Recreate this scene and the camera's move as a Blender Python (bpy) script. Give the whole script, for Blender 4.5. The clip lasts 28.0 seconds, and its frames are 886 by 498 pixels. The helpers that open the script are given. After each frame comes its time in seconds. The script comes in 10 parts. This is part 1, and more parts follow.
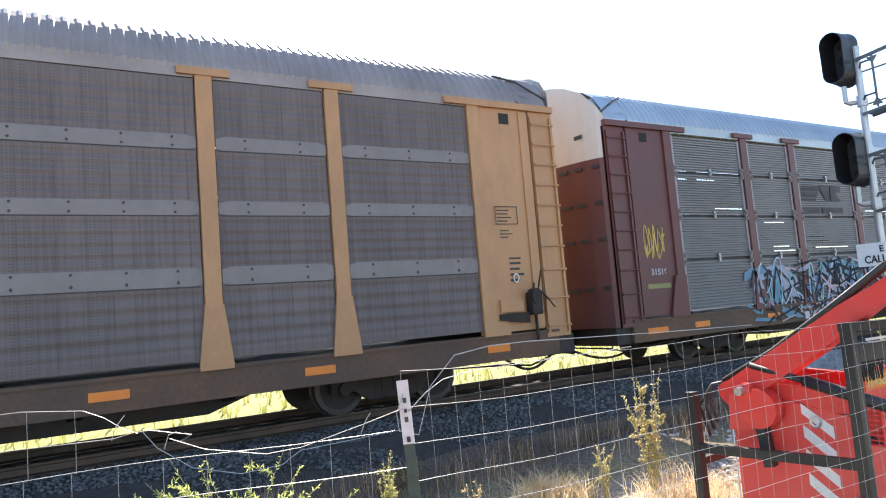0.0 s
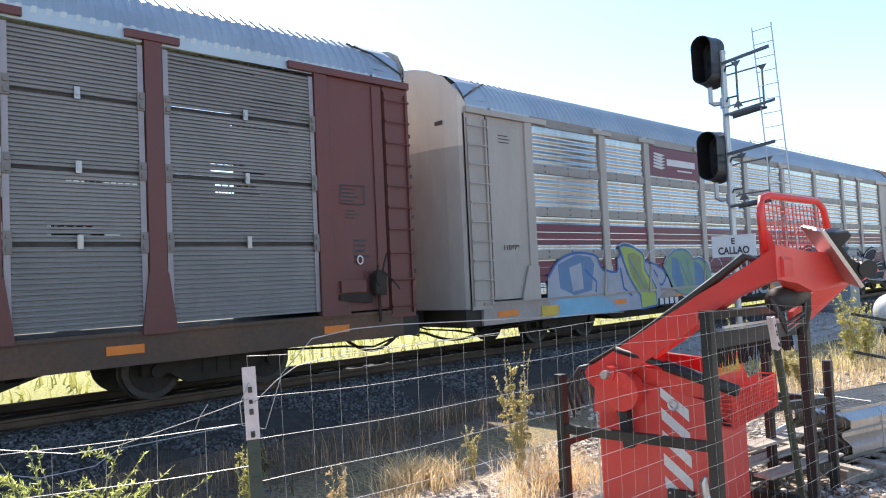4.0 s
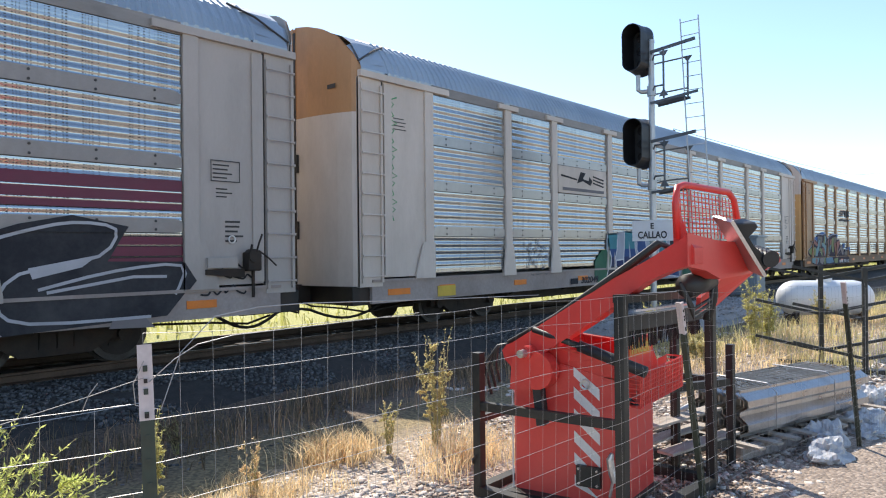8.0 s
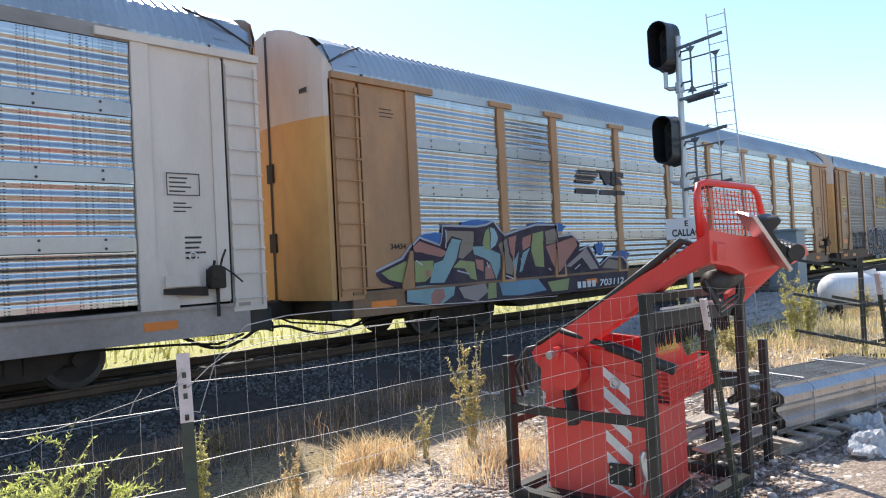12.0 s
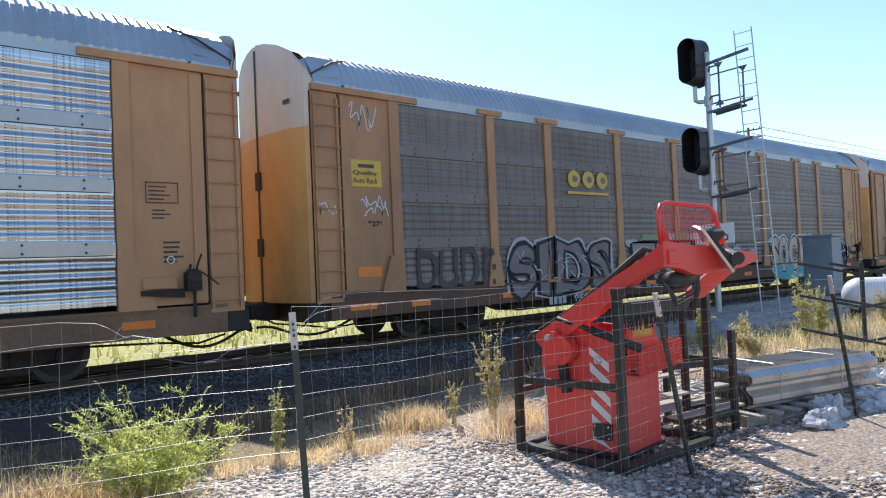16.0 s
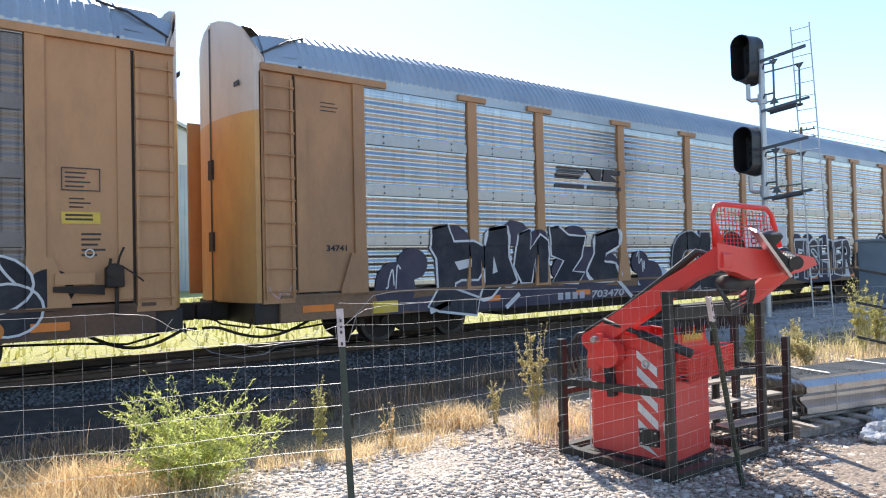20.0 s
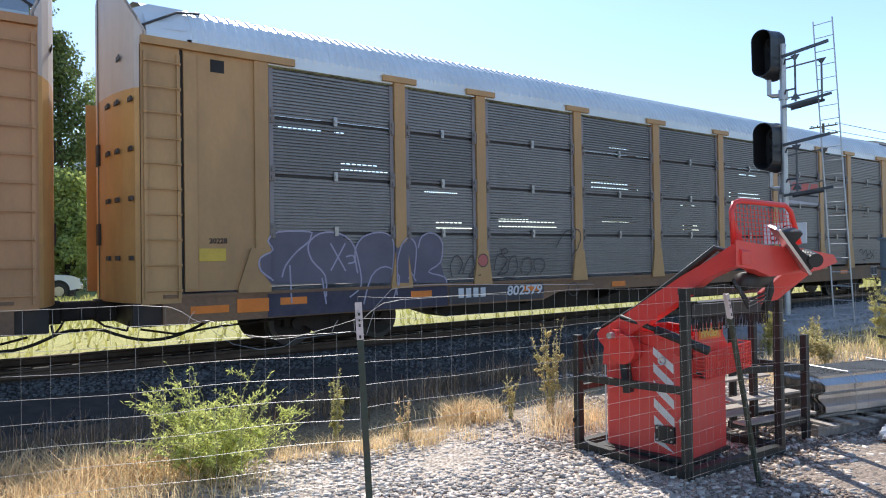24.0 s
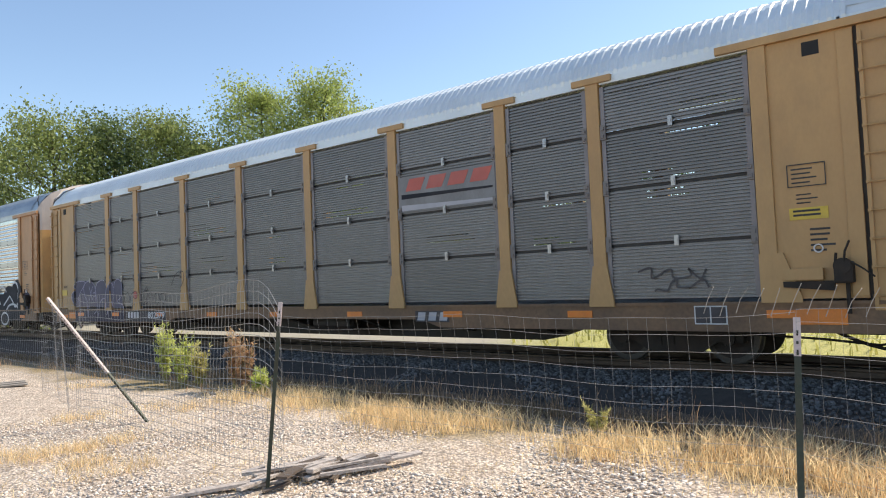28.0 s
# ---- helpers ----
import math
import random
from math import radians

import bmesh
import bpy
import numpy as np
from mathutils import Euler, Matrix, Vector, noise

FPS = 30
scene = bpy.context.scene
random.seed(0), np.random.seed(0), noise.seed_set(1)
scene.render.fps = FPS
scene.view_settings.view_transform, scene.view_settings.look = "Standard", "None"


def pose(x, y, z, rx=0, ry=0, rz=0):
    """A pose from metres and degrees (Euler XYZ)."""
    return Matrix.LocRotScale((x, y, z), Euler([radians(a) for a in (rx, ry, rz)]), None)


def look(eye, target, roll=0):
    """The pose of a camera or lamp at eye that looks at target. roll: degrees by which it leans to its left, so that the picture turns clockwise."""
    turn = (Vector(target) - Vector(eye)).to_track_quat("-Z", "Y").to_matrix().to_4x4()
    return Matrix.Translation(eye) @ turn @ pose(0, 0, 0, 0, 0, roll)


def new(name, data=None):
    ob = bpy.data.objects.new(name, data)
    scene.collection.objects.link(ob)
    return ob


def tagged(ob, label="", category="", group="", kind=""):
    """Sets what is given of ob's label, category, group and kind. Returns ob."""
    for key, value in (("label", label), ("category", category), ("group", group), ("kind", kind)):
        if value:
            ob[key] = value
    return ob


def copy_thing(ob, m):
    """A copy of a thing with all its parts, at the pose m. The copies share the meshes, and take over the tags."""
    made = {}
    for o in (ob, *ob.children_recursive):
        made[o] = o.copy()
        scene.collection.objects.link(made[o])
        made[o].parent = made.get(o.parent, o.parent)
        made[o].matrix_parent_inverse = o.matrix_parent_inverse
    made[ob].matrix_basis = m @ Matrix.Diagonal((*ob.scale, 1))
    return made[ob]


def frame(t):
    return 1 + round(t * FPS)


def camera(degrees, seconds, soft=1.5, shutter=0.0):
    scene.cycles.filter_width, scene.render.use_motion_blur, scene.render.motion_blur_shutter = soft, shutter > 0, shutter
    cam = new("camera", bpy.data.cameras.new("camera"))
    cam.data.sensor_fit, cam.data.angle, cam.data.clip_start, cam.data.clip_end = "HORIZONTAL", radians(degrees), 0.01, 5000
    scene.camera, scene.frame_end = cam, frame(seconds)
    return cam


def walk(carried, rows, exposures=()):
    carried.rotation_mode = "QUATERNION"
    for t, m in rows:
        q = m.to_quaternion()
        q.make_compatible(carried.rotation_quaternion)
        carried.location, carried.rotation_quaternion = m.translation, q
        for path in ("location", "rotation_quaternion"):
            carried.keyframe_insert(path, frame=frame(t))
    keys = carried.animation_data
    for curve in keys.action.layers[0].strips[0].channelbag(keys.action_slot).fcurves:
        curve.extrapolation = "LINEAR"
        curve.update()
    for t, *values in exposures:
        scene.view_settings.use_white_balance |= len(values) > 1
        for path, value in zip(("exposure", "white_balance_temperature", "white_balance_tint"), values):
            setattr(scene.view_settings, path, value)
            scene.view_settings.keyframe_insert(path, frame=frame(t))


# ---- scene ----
cam = camera(65.9, 28.0, 1.1)
PATH = [
    (0, (1.070, -0.644, 1.774), (2.122, 1.048, 1.952), -4.6),
    (0.5, (1.114, -0.815, 1.757), (2.213, 0.854, 1.813), -3.7),
    (1, (1.096, -0.742, 1.734), (2.111, 0.981, 1.781), -2.6),
    (1.5, (1.105, -0.564, 1.764), (2.172, 1.121, 1.917), -4.9),
    (2, (1.187, -0.465, 1.760), (2.394, 1.121, 1.928), -4.3),
    (2.5, (1.217, -0.528, 1.763), (2.508, 0.994, 1.892), -3.3),
    (4.5, (1.226, -0.483, 1.784), (2.569, 0.999, 1.825), -2.5),
    (5, (1.261, -0.475, 1.778), (2.641, 0.972, 1.759), -2.1),
    (5.5, (1.272, -0.494, 1.803), (2.69, 0.916, 1.817), -0.2),
    (6, (1.269, -0.487, 1.796), (2.703, 0.907, 1.795), 0.4),
    (6.5, (1.256, -0.489, 1.8), (2.709, 0.885, 1.819), 0.4),
    (7, (1.254, -0.493, 1.8), (2.717, 0.871, 1.825), 0.0),
    (7.5, (1.263, -0.496, 1.802), (2.744, 0.847, 1.822), -0.2),
    (8, (1.273, -0.504, 1.799), (2.749, 0.846, 1.804), -0.6),
    (8.5, (1.272, -0.5, 1.803), (2.712, 0.888, 1.813), -0.1),
    (9, (1.271, -0.49, 1.799), (2.688, 0.922, 1.802), -0.2),
    (9.5, (1.266, -0.474, 1.796), (2.65, 0.97, 1.788), -0.2),
    (10, (1.254, -0.477, 1.796), (2.639, 0.966, 1.787), 0.2),
    (10.5, (1.258, -0.474, 1.792), (2.663, 0.95, 1.778), 0.3),
    (11, (1.274, -0.493, 1.795), (2.767, 0.837, 1.794), -0.4),
    (11.5, (1.263, -0.517, 1.805), (2.768, 0.801, 1.806), -1.0),
    (12, (1.233, -0.632, 1.797), (2.637, 0.792, 1.824), -2.8),
    (12.5, (1.204, -0.912, 1.798), (2.431, 0.668, 1.805), -0.5),
    (13, (1.063, -1.119, 1.785), (2.239, 0.496, 1.872), -3.4),
    (13.5, (0.894, -1.368, 1.806), (2.25, 0.102, 1.838), -3.3),
    (15.5, (0.474, -1.786, 1.786), (1.761, -0.255, 1.811), -4.3),
    (16, (0.456, -1.806, 1.788), (1.751, -0.282, 1.828), -2.4),
    (16.5, (0.489, -1.771, 1.822), (1.791, -0.254, 1.863), -1.4),
    (17, (0.474, -1.748, 1.803), (1.742, -0.201, 1.833), -1.6),
    (17.5, (0.445, -1.762, 1.796), (1.664, -0.176, 1.822), -1.7),
    (18, (0.437, -1.765, 1.797), (1.608, -0.145, 1.835), -1.1),
    (18.5, (0.435, -1.766, 1.8), (1.557, -0.111, 1.834), -1.5),
    (19, (0.442, -1.746, 1.785), (1.597, -0.113, 1.817), -1.6),
    (19.5, (0.459, -1.723, 1.792), (1.659, -0.123, 1.807), -0.7),
    (20, (0.46, -1.727, 1.799), (1.663, -0.13, 1.833), -1.2),
    (20.5, (0.454, -1.741, 1.796), (1.684, -0.165, 1.854), -0.9),
    (21, (0.463, -1.734, 1.804), (1.702, -0.165, 1.86), -1.2),
    (21.5, (0.449, -1.74, 1.802), (1.664, -0.152, 1.846), -1.0),
    (23.5, (0.447, -1.736, 1.844), (1.644, -0.134, 1.856), 0.8),
    (24, (0.437, -1.745, 1.797), (1.602, -0.12, 1.818), -0.8),
    (24.5, (0.442, -1.685, 1.787), (1.481, 0.024, 1.807), -1.2),
    (25, (0.407, -1.647, 1.798), (1.189, 0.193, 1.815), -1.6),
    (25.5, (0.325, -1.58, 1.802), (0.706, 0.383, 1.841), -1.2),
    (26, (0.155, -1.473, 1.791), (0.151, 0.526, 1.857), -1.0),
    (26.5, (0.032, -1.499, 1.789), (-0.311, 0.471, 1.859), -0.6),
    (27, (-0.121, -1.499, 1.785), (-0.91, 0.336, 1.885), -1.6),
    (27.5, (-0.257, -1.624, 1.79), (-1.434, -0.01, 1.891), -1.2),
    (28, (-0.301, -1.693, 1.795), (-1.559, -0.14, 1.883), -2.4),
]
walk(cam, [(t, look(eye, target, roll)) for t, eye, target, roll in PATH],
     [(0.0, 1.25, 6800, 10), (1.0, 1.25, 6750, 10), (1.5, 1.12, 6750, 10), (2.0, 1.09, 6750, 10), (2.5, 0.92, 6670, 10), (5.0, 0.73, 6720, 10), (6.0, 0.53, 6670, 10), (7.0, 0.53, 6680, 10), (10.0, 0.53, 6700, 10), (11.5, 0.50, 6700, 10), (12.0, 0.60, 6640, 10), (13.0, 0.85, 6570, 10), (14.0, 0.59, 6470, 10), (16.0, 0.42, 6310, 10), (17.0, 0.43, 6210, 10), (18.0, 0.84, 6410, 10),
      (20.0, 0.69, 6520, 10), (21.0, 0.33, 6260, 10), (24.0, 0.37, 6330, 10), (25.0, 0.81, 6950, 10), (26.0, 0.87, 6980, 10), (27.0, 0.76, 7050, 10), (28.0, 0.39, 7120, 10)])
# ---- light ----
SUN_AZ, SUN_EL = 27.0, 44.0          # degrees: from +y towards +x, and above the horizon
world = bpy.data.worlds.new("sky")
scene.world = world
world.use_nodes = True
wn = world.node_tree
sky = wn.nodes.new("ShaderNodeTexSky")
sky.sky_type, sky.sun_disc = "NISHITA", False
sky.sun_elevation, sky.sun_rotation = radians(SUN_EL), radians(SUN_AZ)
sky.air_density, sky.dust_density, sky.ozone_density = 1.0, 0.25, 3.0
back = wn.nodes["Background"]
back.inputs[1].default_value = 0.17
wn.links.new(sky.outputs[0], back.inputs[0])
sun = new("sun", bpy.data.lights.new("sun", "SUN"))
sun.data.energy, sun.data.angle, sun.data.color = 4.6, radians(0.5), (1.0, 0.95, 0.86)
_d = Vector((math.sin(radians(SUN_AZ)) * math.cos(radians(SUN_EL)), math.cos(radians(SUN_AZ)) * math.cos(radians(SUN_EL)), math.sin(radians(SUN_EL))))
sun.matrix_world = look(_d * 200, (0, 0, 0))


# ---- mesh building ----
class Shape:
    """Collects vertices and faces, then becomes one mesh."""

    def __init__(self):
        self.v, self.f, self.m = [], [], []

    def add(self, verts, faces, slot=0):
        n = len(self.v)
        self.v += [tuple(p) for p in verts]
        self.f += [tuple(i + n for i in f) for f in faces]
        self.m += [slot] * len(faces)
        return self

    def box(self, x0, x1, y0, y1, z0, z1, bevel=0.0, slot=0):
        if bevel <= 0:
            v = [(x, y, z) for x in (x0, x1) for y in (y0, y1) for z in (z0, z1)]
            return self.add(v, [(0, 1, 3, 2), (4, 6, 7, 5), (0, 4, 5, 1), (2, 3, 7, 6), (0, 2, 6, 4), (1, 5, 7, 3)], slot)
        bm = bmesh.new()
        bmesh.ops.create_cube(bm, size=1)
        for p in bm.verts:
            p.co = ((x0 + x1) / 2 + p.co.x * (x1 - x0), (y0 + y1) / 2 + p.co.y * (y1 - y0), (z0 + z1) / 2 + p.co.z * (z1 - z0))
        bmesh.ops.bevel(bm, geom=bm.edges[:], offset=bevel, segments=2, affect="EDGES", profile=0.6)
        return self.take(bm, slot)

    def take(self, bm, slot=0):
        bm.verts.index_update()
        self.add([p.co[:] for p in bm.verts], [[q.index for q in f.verts] for f in bm.faces], slot)
        bm.free()
        return self

    def prism(self, outline, a, b, axis="y", slot=0):
        """A flat outline, (p, q) pairs, pulled from a to b along an axis: y gives (x, z), x gives (y, z), z gives (x, y)."""
        put = {"y": lambda p, q, s: (p, s, q), "x": lambda p, q, s: (s, p, q), "z": lambda p, q, s: (p, q, s)}[axis]
        n = len(outline)
        v = [put(p, q, a) for p, q in outline] + [put(p, q, b) for p, q in outline]
        f = [tuple(range(n)), tuple(range(2 * n - 1, n - 1, -1))] + [(i, i + n, (i + 1) % n + n, (i + 1) % n) for i in range(n)]
        return self.add(v, f, slot)

    def tube(self, path, r, n=6, slot=0, cap=True):
        """A round bar along a path; r may be a list, one for each point."""
        path = [Vector(p) for p in path]
        rs = r if isinstance(r, (list, tuple)) else [r] * len(path)
        v, f = [], []
        for i, p in enumerate(path):
            d = (path[min(i + 1, len(path) - 1)] - path[max(i - 1, 0)]).normalized()
            u = d.orthogonal().normalized() if i == 0 else (u - d * u.dot(d)).normalized()
            w = d.cross(u)
            v += [p + (u * math.cos(2 * math.pi * k / n) + w * math.sin(2 * math.pi * k / n)) * rs[i] for k in range(n)]
        for i in range(len(path) - 1):
            f += [(i * n + k, i * n + (k + 1) % n, (i + 1) * n + (k + 1) % n, (i + 1) * n + k) for k in range(n)]
        if cap:
            f += [tuple(range(n - 1, -1, -1)), tuple(range((len(path) - 1) * n, len(path) * n))]
        return self.add(v, f, slot)

    def disc(self, c, axis, r, depth, n=20, slot=0):
        c, axis = Vector(c), Vector(axis).normalized()
        return self.tube([c - axis * depth / 2, c + axis * depth / 2], r, n, slot)

    def sheet(self, profile, lo, hi, put, slot=0):
        """A ruled sheet: profile points carried from lo to hi by put(p, q, s)."""
        v = [put(p, q, s) for p, q in profile for s in (lo, hi)]
        return self.add(v, [(2 * i, 2 * i + 1, 2 * i + 3, 2 * i + 2) for i in range(len(profile) - 1)], slot)

    def mesh(self, name, *mats, smooth=False):
        me = bpy.data.meshes.new(name)
        me.from_pydata(self.v, [], self.f)
        for m in mats:
            me.materials.append(m)
        if any(self.m):
            me.polygons.foreach_set("material_index", self.m)
        if smooth:
            me.polygons.foreach_set("use_smooth", [True] * len(me.polygons))
        me.update()
        return me


def thing(name, label, category, m=None, group="", kind=""):
    ob = new(name)
    ob.empty_display_size = 0.2
    if m is not None:
        ob.matrix_basis = m
    return tagged(ob, label, category, group, kind)


def part(name, shape, material, parent, label="", smooth=False, at=None):
    """One mesh object under a thing or part."""
    me = shape if isinstance(shape, bpy.types.Mesh) else shape.mesh(name, *(material if isinstance(material, (list, tuple)) else [material]), smooth=smooth)
    ob = new(name, me)
    ob.parent = parent
    if at is not None:
        ob.matrix_basis = at
    if label:
        ob["label"] = label
    return ob


def solo(name, shape, material, label, category, group="", kind="", m=None, smooth=False):
    """A thing that is a single mesh."""
    ob = new(name, shape if isinstance(shape, bpy.types.Mesh) else shape.mesh(name, *(material if isinstance(material, (list, tuple)) else [material]), smooth=smooth))
    if m is not None:
        ob.matrix_basis = m
    return tagged(ob, label, category, group, kind)


def np_mesh(name, verts, faces, *mats):
    """A mesh from arrays: verts (n, 3), faces (m, k)."""
    me = bpy.data.meshes.new(name)
    k = faces.shape[1]
    me.vertices.add(len(verts))
    me.vertices.foreach_set("co", np.asarray(verts, np.float32).ravel())
    me.loops.add(faces.size)
    me.loops.foreach_set("vertex_index", np.asarray(faces, np.int32).ravel())
    me.polygons.add(len(faces))
    me.polygons.foreach_set("loop_start", np.arange(0, faces.size, k, dtype=np.int32))
    me.polygons.foreach_set("loop_total", np.full(len(faces), k, np.int32))
    for m in mats:
        me.materials.append(m)
    me.update(calc_edges=True)
    me.validate()
    return me


# ---- materials ----
def mat(name, c1, c2=None, rough=0.6, metal=0.0, scale=6.0, fine=60.0, bump=0.15, dirt=None, dirt_amount=0.35, stretch=(1, 1, 1), isle=0.0, obj=0.0, rough_var=0.15, trans=0.0, coord="Object"):
    """A worn surface: two colours mixed by coarse and fine noise, streaks of dirt, relief, uneven gloss."""
    m = bpy.data.materials.new(name)
    m.use_nodes = True
    t = m.node_tree
    N, L = t.nodes, t.links
    b = N["Principled BSDF"]
    tc = N.new("ShaderNodeTexCoord")
    mp = N.new("ShaderNodeMapping")
    mp.inputs["Scale"].default_value = stretch
    L.new(tc.outputs[coord], mp.inputs[0])
    n1, n2 = N.new("ShaderNodeTexNoise"), N.new("ShaderNodeTexNoise")
    n1.inputs["Scale"].default_value, n1.inputs["Detail"].default_value = scale, 6
    n2.inputs["Scale"].default_value, n2.inputs["Detail"].default_value = fine, 4
    L.new(mp.outputs[0], n1.inputs[0]), L.new(mp.outputs[0], n2.inputs[0])
    add = N.new("ShaderNodeMath")
    add.operation = "MULTIPLY_ADD"
    L.new(n2.outputs[0], add.inputs[0])
    add.inputs[1].default_value = 0.5 if bump > 0.06 or scale > 2 else 0.22
    L.new(n1.outputs[0], add.inputs[2])
    ramp = N.new("ShaderNodeValToRGB")
    ramp.color_ramp.elements[0].position, ramp.color_ramp.elements[1].position = (0.52, 0.98) if bump > 0.06 or scale > 2 else (0.40, 0.80)
    c2 = c2 or tuple(v * 0.75 for v in c1)
    ramp.color_ramp.elements[0].color, ramp.color_ramp.elements[1].color = (*c2, 1), (*c1, 1)
    L.new(add.outputs[0], ramp.inputs[0])
    col = ramp.outputs[0]
    if dirt:
        n3 = N.new("ShaderNodeTexNoise")
        n3.inputs["Scale"].default_value, n3.inputs["Detail"].default_value = scale * 0.45, 8
        n3.inputs["Roughness"].default_value = 0.7
        L.new(mp.outputs[0], n3.inputs[0])
        r3 = N.new("ShaderNodeValToRGB")
        r3.color_ramp.elements[0].position, r3.color_ramp.elements[1].position = 0.45, 0.72
        r3.color_ramp.elements[1].color = (dirt_amount,) * 3 + (1,)
        L.new(n3.outputs[0], r3.inputs[0])
        mx = N.new("ShaderNodeMixRGB")
        mx.inputs[2].default_value = (*dirt, 1)
        L.new(r3.outputs[0], mx.inputs[0]), L.new(col, mx.inputs[1])
        col = mx.outputs[0]
    if isle or obj:
        src = N.new("ShaderNodeNewGeometry").outputs["Random Per Island"] if isle else N.new("ShaderNodeObjectInfo").outputs["Random"]
        hs = N.new("ShaderNodeHueSaturation")
        mr = N.new("ShaderNodeMapRange")
        amt = isle or obj
        mr.inputs[3].default_value, mr.inputs[4].default_value = 1 - amt, 1 + amt
        L.new(src, mr.inputs[0]), L.new(mr.outputs[0], hs.inputs["Value"]), L.new(col, hs.inputs["Color"])
        col = hs.outputs[0]
    L.new(col, b.inputs["Base Color"])
    rr = N.new("ShaderNodeMapRange")
    rr.inputs[3].default_value, rr.inputs[4].default_value = max(0.05, rough - rough_var), min(1, rough + rough_var)
    L.new(n1.outputs[0], rr.inputs[0]), L.new(rr.outputs[0], b.inputs["Roughness"])
    b.inputs["Metallic"].default_value = metal
    if bump:
        bp = N.new("ShaderNodeBump")
        bp.inputs["Strength"].default_value, bp.inputs["Distance"].default_value = bump, 0.01
        L.new(add.outputs[0], bp.inputs["Height"]), L.new(bp.outputs[0], b.inputs["Normal"])
    if trans:
        tr = N.new("ShaderNodeBsdfTranslucent")
        ms = N.new("ShaderNodeMixShader")
        ms.inputs[0].default_value = trans
        L.new(col, tr.inputs[0]), L.new(b.outputs[0], ms.inputs[1]), L.new(tr.outputs[0], ms.inputs[2])
        L.new(ms.outputs[0], N["Material Output"].inputs[0])
    return m


def perforated(name, c1, c2, rough, metal, share=0.42, dirt=(0.1, 0.08, 0.07), dirt_amount=0.3, streak=0.0, slot=0.9):
    """Sheet metal punched with columns of short slots, some columns narrow, some paired, some left out."""
    m = mat(name, c1, c2, rough, metal, 1.3, 30, 0.03, dirt, dirt_amount, (1, 1, 0.6), obj=0.06, rough_var=0.06)
    t = m.node_tree
    N, L = t.nodes, t.links
    b = N["Principled BSDF"]
    sp = N.new("ShaderNodeSeparateXYZ")
    L.new(N.new("ShaderNodeTexCoord").outputs["Object"], sp.inputs[0])

    def op(kind, a, k):
        n = N.new("ShaderNodeMath")
        n.operation = kind
        L.new(a, n.inputs[0])
        if isinstance(k, float):
            n.inputs[1].default_value = k
        elif k is not None:
            L.new(k, n.inputs[1])
        return n.outputs[0]
    col = op("DIVIDE", sp.outputs[0], 0.041)
    wn = N.new("ShaderNodeTexWhiteNoise")
    wn.noise_dimensions = "1D"
    L.new(op("FLOOR", col, None), wn.inputs["W"])
    there = op("LESS_THAN", wn.outputs["Value"], share)
    wide = op("MULTIPLY_ADD", wn.outputs["Value"], 1.0)
    wide.node.inputs[2].default_value = 0.28
    gap = op("LESS_THAN", op("FRACT", col, None), wide)
    row = op("LESS_THAN", op("FRACT", op("DIVIDE", sp.outputs[2], 0.041), None), 0.34)
    mask = op("MULTIPLY", op("MULTIPLY", op("MULTIPLY", there, gap), row), slot)
    old = b.inputs["Base Color"].links[0].from_socket
    if streak:
        mp = N.new("ShaderNodeMapping")
        mp.inputs["Scale"].default_value = (9, 1, 0.35)
        L.new(N["Texture Coordinate"].outputs["Object"], mp.inputs[0])
        nz = N.new("ShaderNodeTexNoise")
        nz.inputs["Scale"].default_value, nz.inputs["Detail"].default_value = 2.2, 5
        L.new(mp.outputs[0], nz.inputs[0])
        rr = N.new("ShaderNodeMapRange")
        rr.inputs[1].default_value, rr.inputs[2].default_value = 0.45, 0.7
        rr.inputs[4].default_value = streak
        L.new(nz.outputs[0], rr.inputs[0])
        dk = N.new("ShaderNodeMixRGB")
        dk.inputs[2].default_value = (*[v * 0.45 for v in c2], 1)
        L.new(rr.outputs[0], dk.inputs[0]), L.new(old, dk.inputs[1])
        old = dk.outputs[0]
    mx = N.new("ShaderNodeMixRGB")
    mx.inputs[2].default_value = (0.012, 0.012, 0.013, 1)
    L.new(mask, mx.inputs[0]), L.new(old, mx.inputs[1]), L.new(mx.outputs[0], b.inputs["Base Color"])
    inv = op("SUBTRACT", mask, 1.0)
    b_met = op("MULTIPLY", op("ABSOLUTE", inv, None), float(metal))
    L.new(b_met, b.inputs["Metallic"])
    return m


RUST = (0.09, 0.045, 0.025)
SOOT = (0.05, 0.045, 0.04)
M = {}
M["yellow"] = mat("yellow_paint", (0.52, 0.275, 0.125), (0.40, 0.205, 0.092), 0.5, 0, 0.8, 25, 0.03, (0.13, 0.075, 0.045), 0.7, (1.1, 1.1, 0.5))
M["tan"] = mat("tan_yellow_paint", (0.55, 0.325, 0.135), (0.44, 0.25, 0.10), 0.5, 0, 0.8, 25, 0.03, (0.14, 0.10, 0.06), 0.55, (1.1, 1.1, 0.5))
# Cleaner end paint; the sun on the ends is also put into its colour.
M["sunlit_end"] = mat("sunlit_end_paint", (0.70, 0.39, 0.135), (0.58, 0.31, 0.105), 0.45, 0, 0.8, 25, 0.03, (0.20, 0.11, 0.06), 0.55, (1.1, 1.1, 0.5))
M["white_car"] = mat("cream_white_paint", (0.70, 0.61, 0.54), (0.58, 0.49, 0.42), 0.5, 0, 0.8, 25, 0.06, (0.22, 0.17, 0.12), 0.4, (1, 1, 0.35))
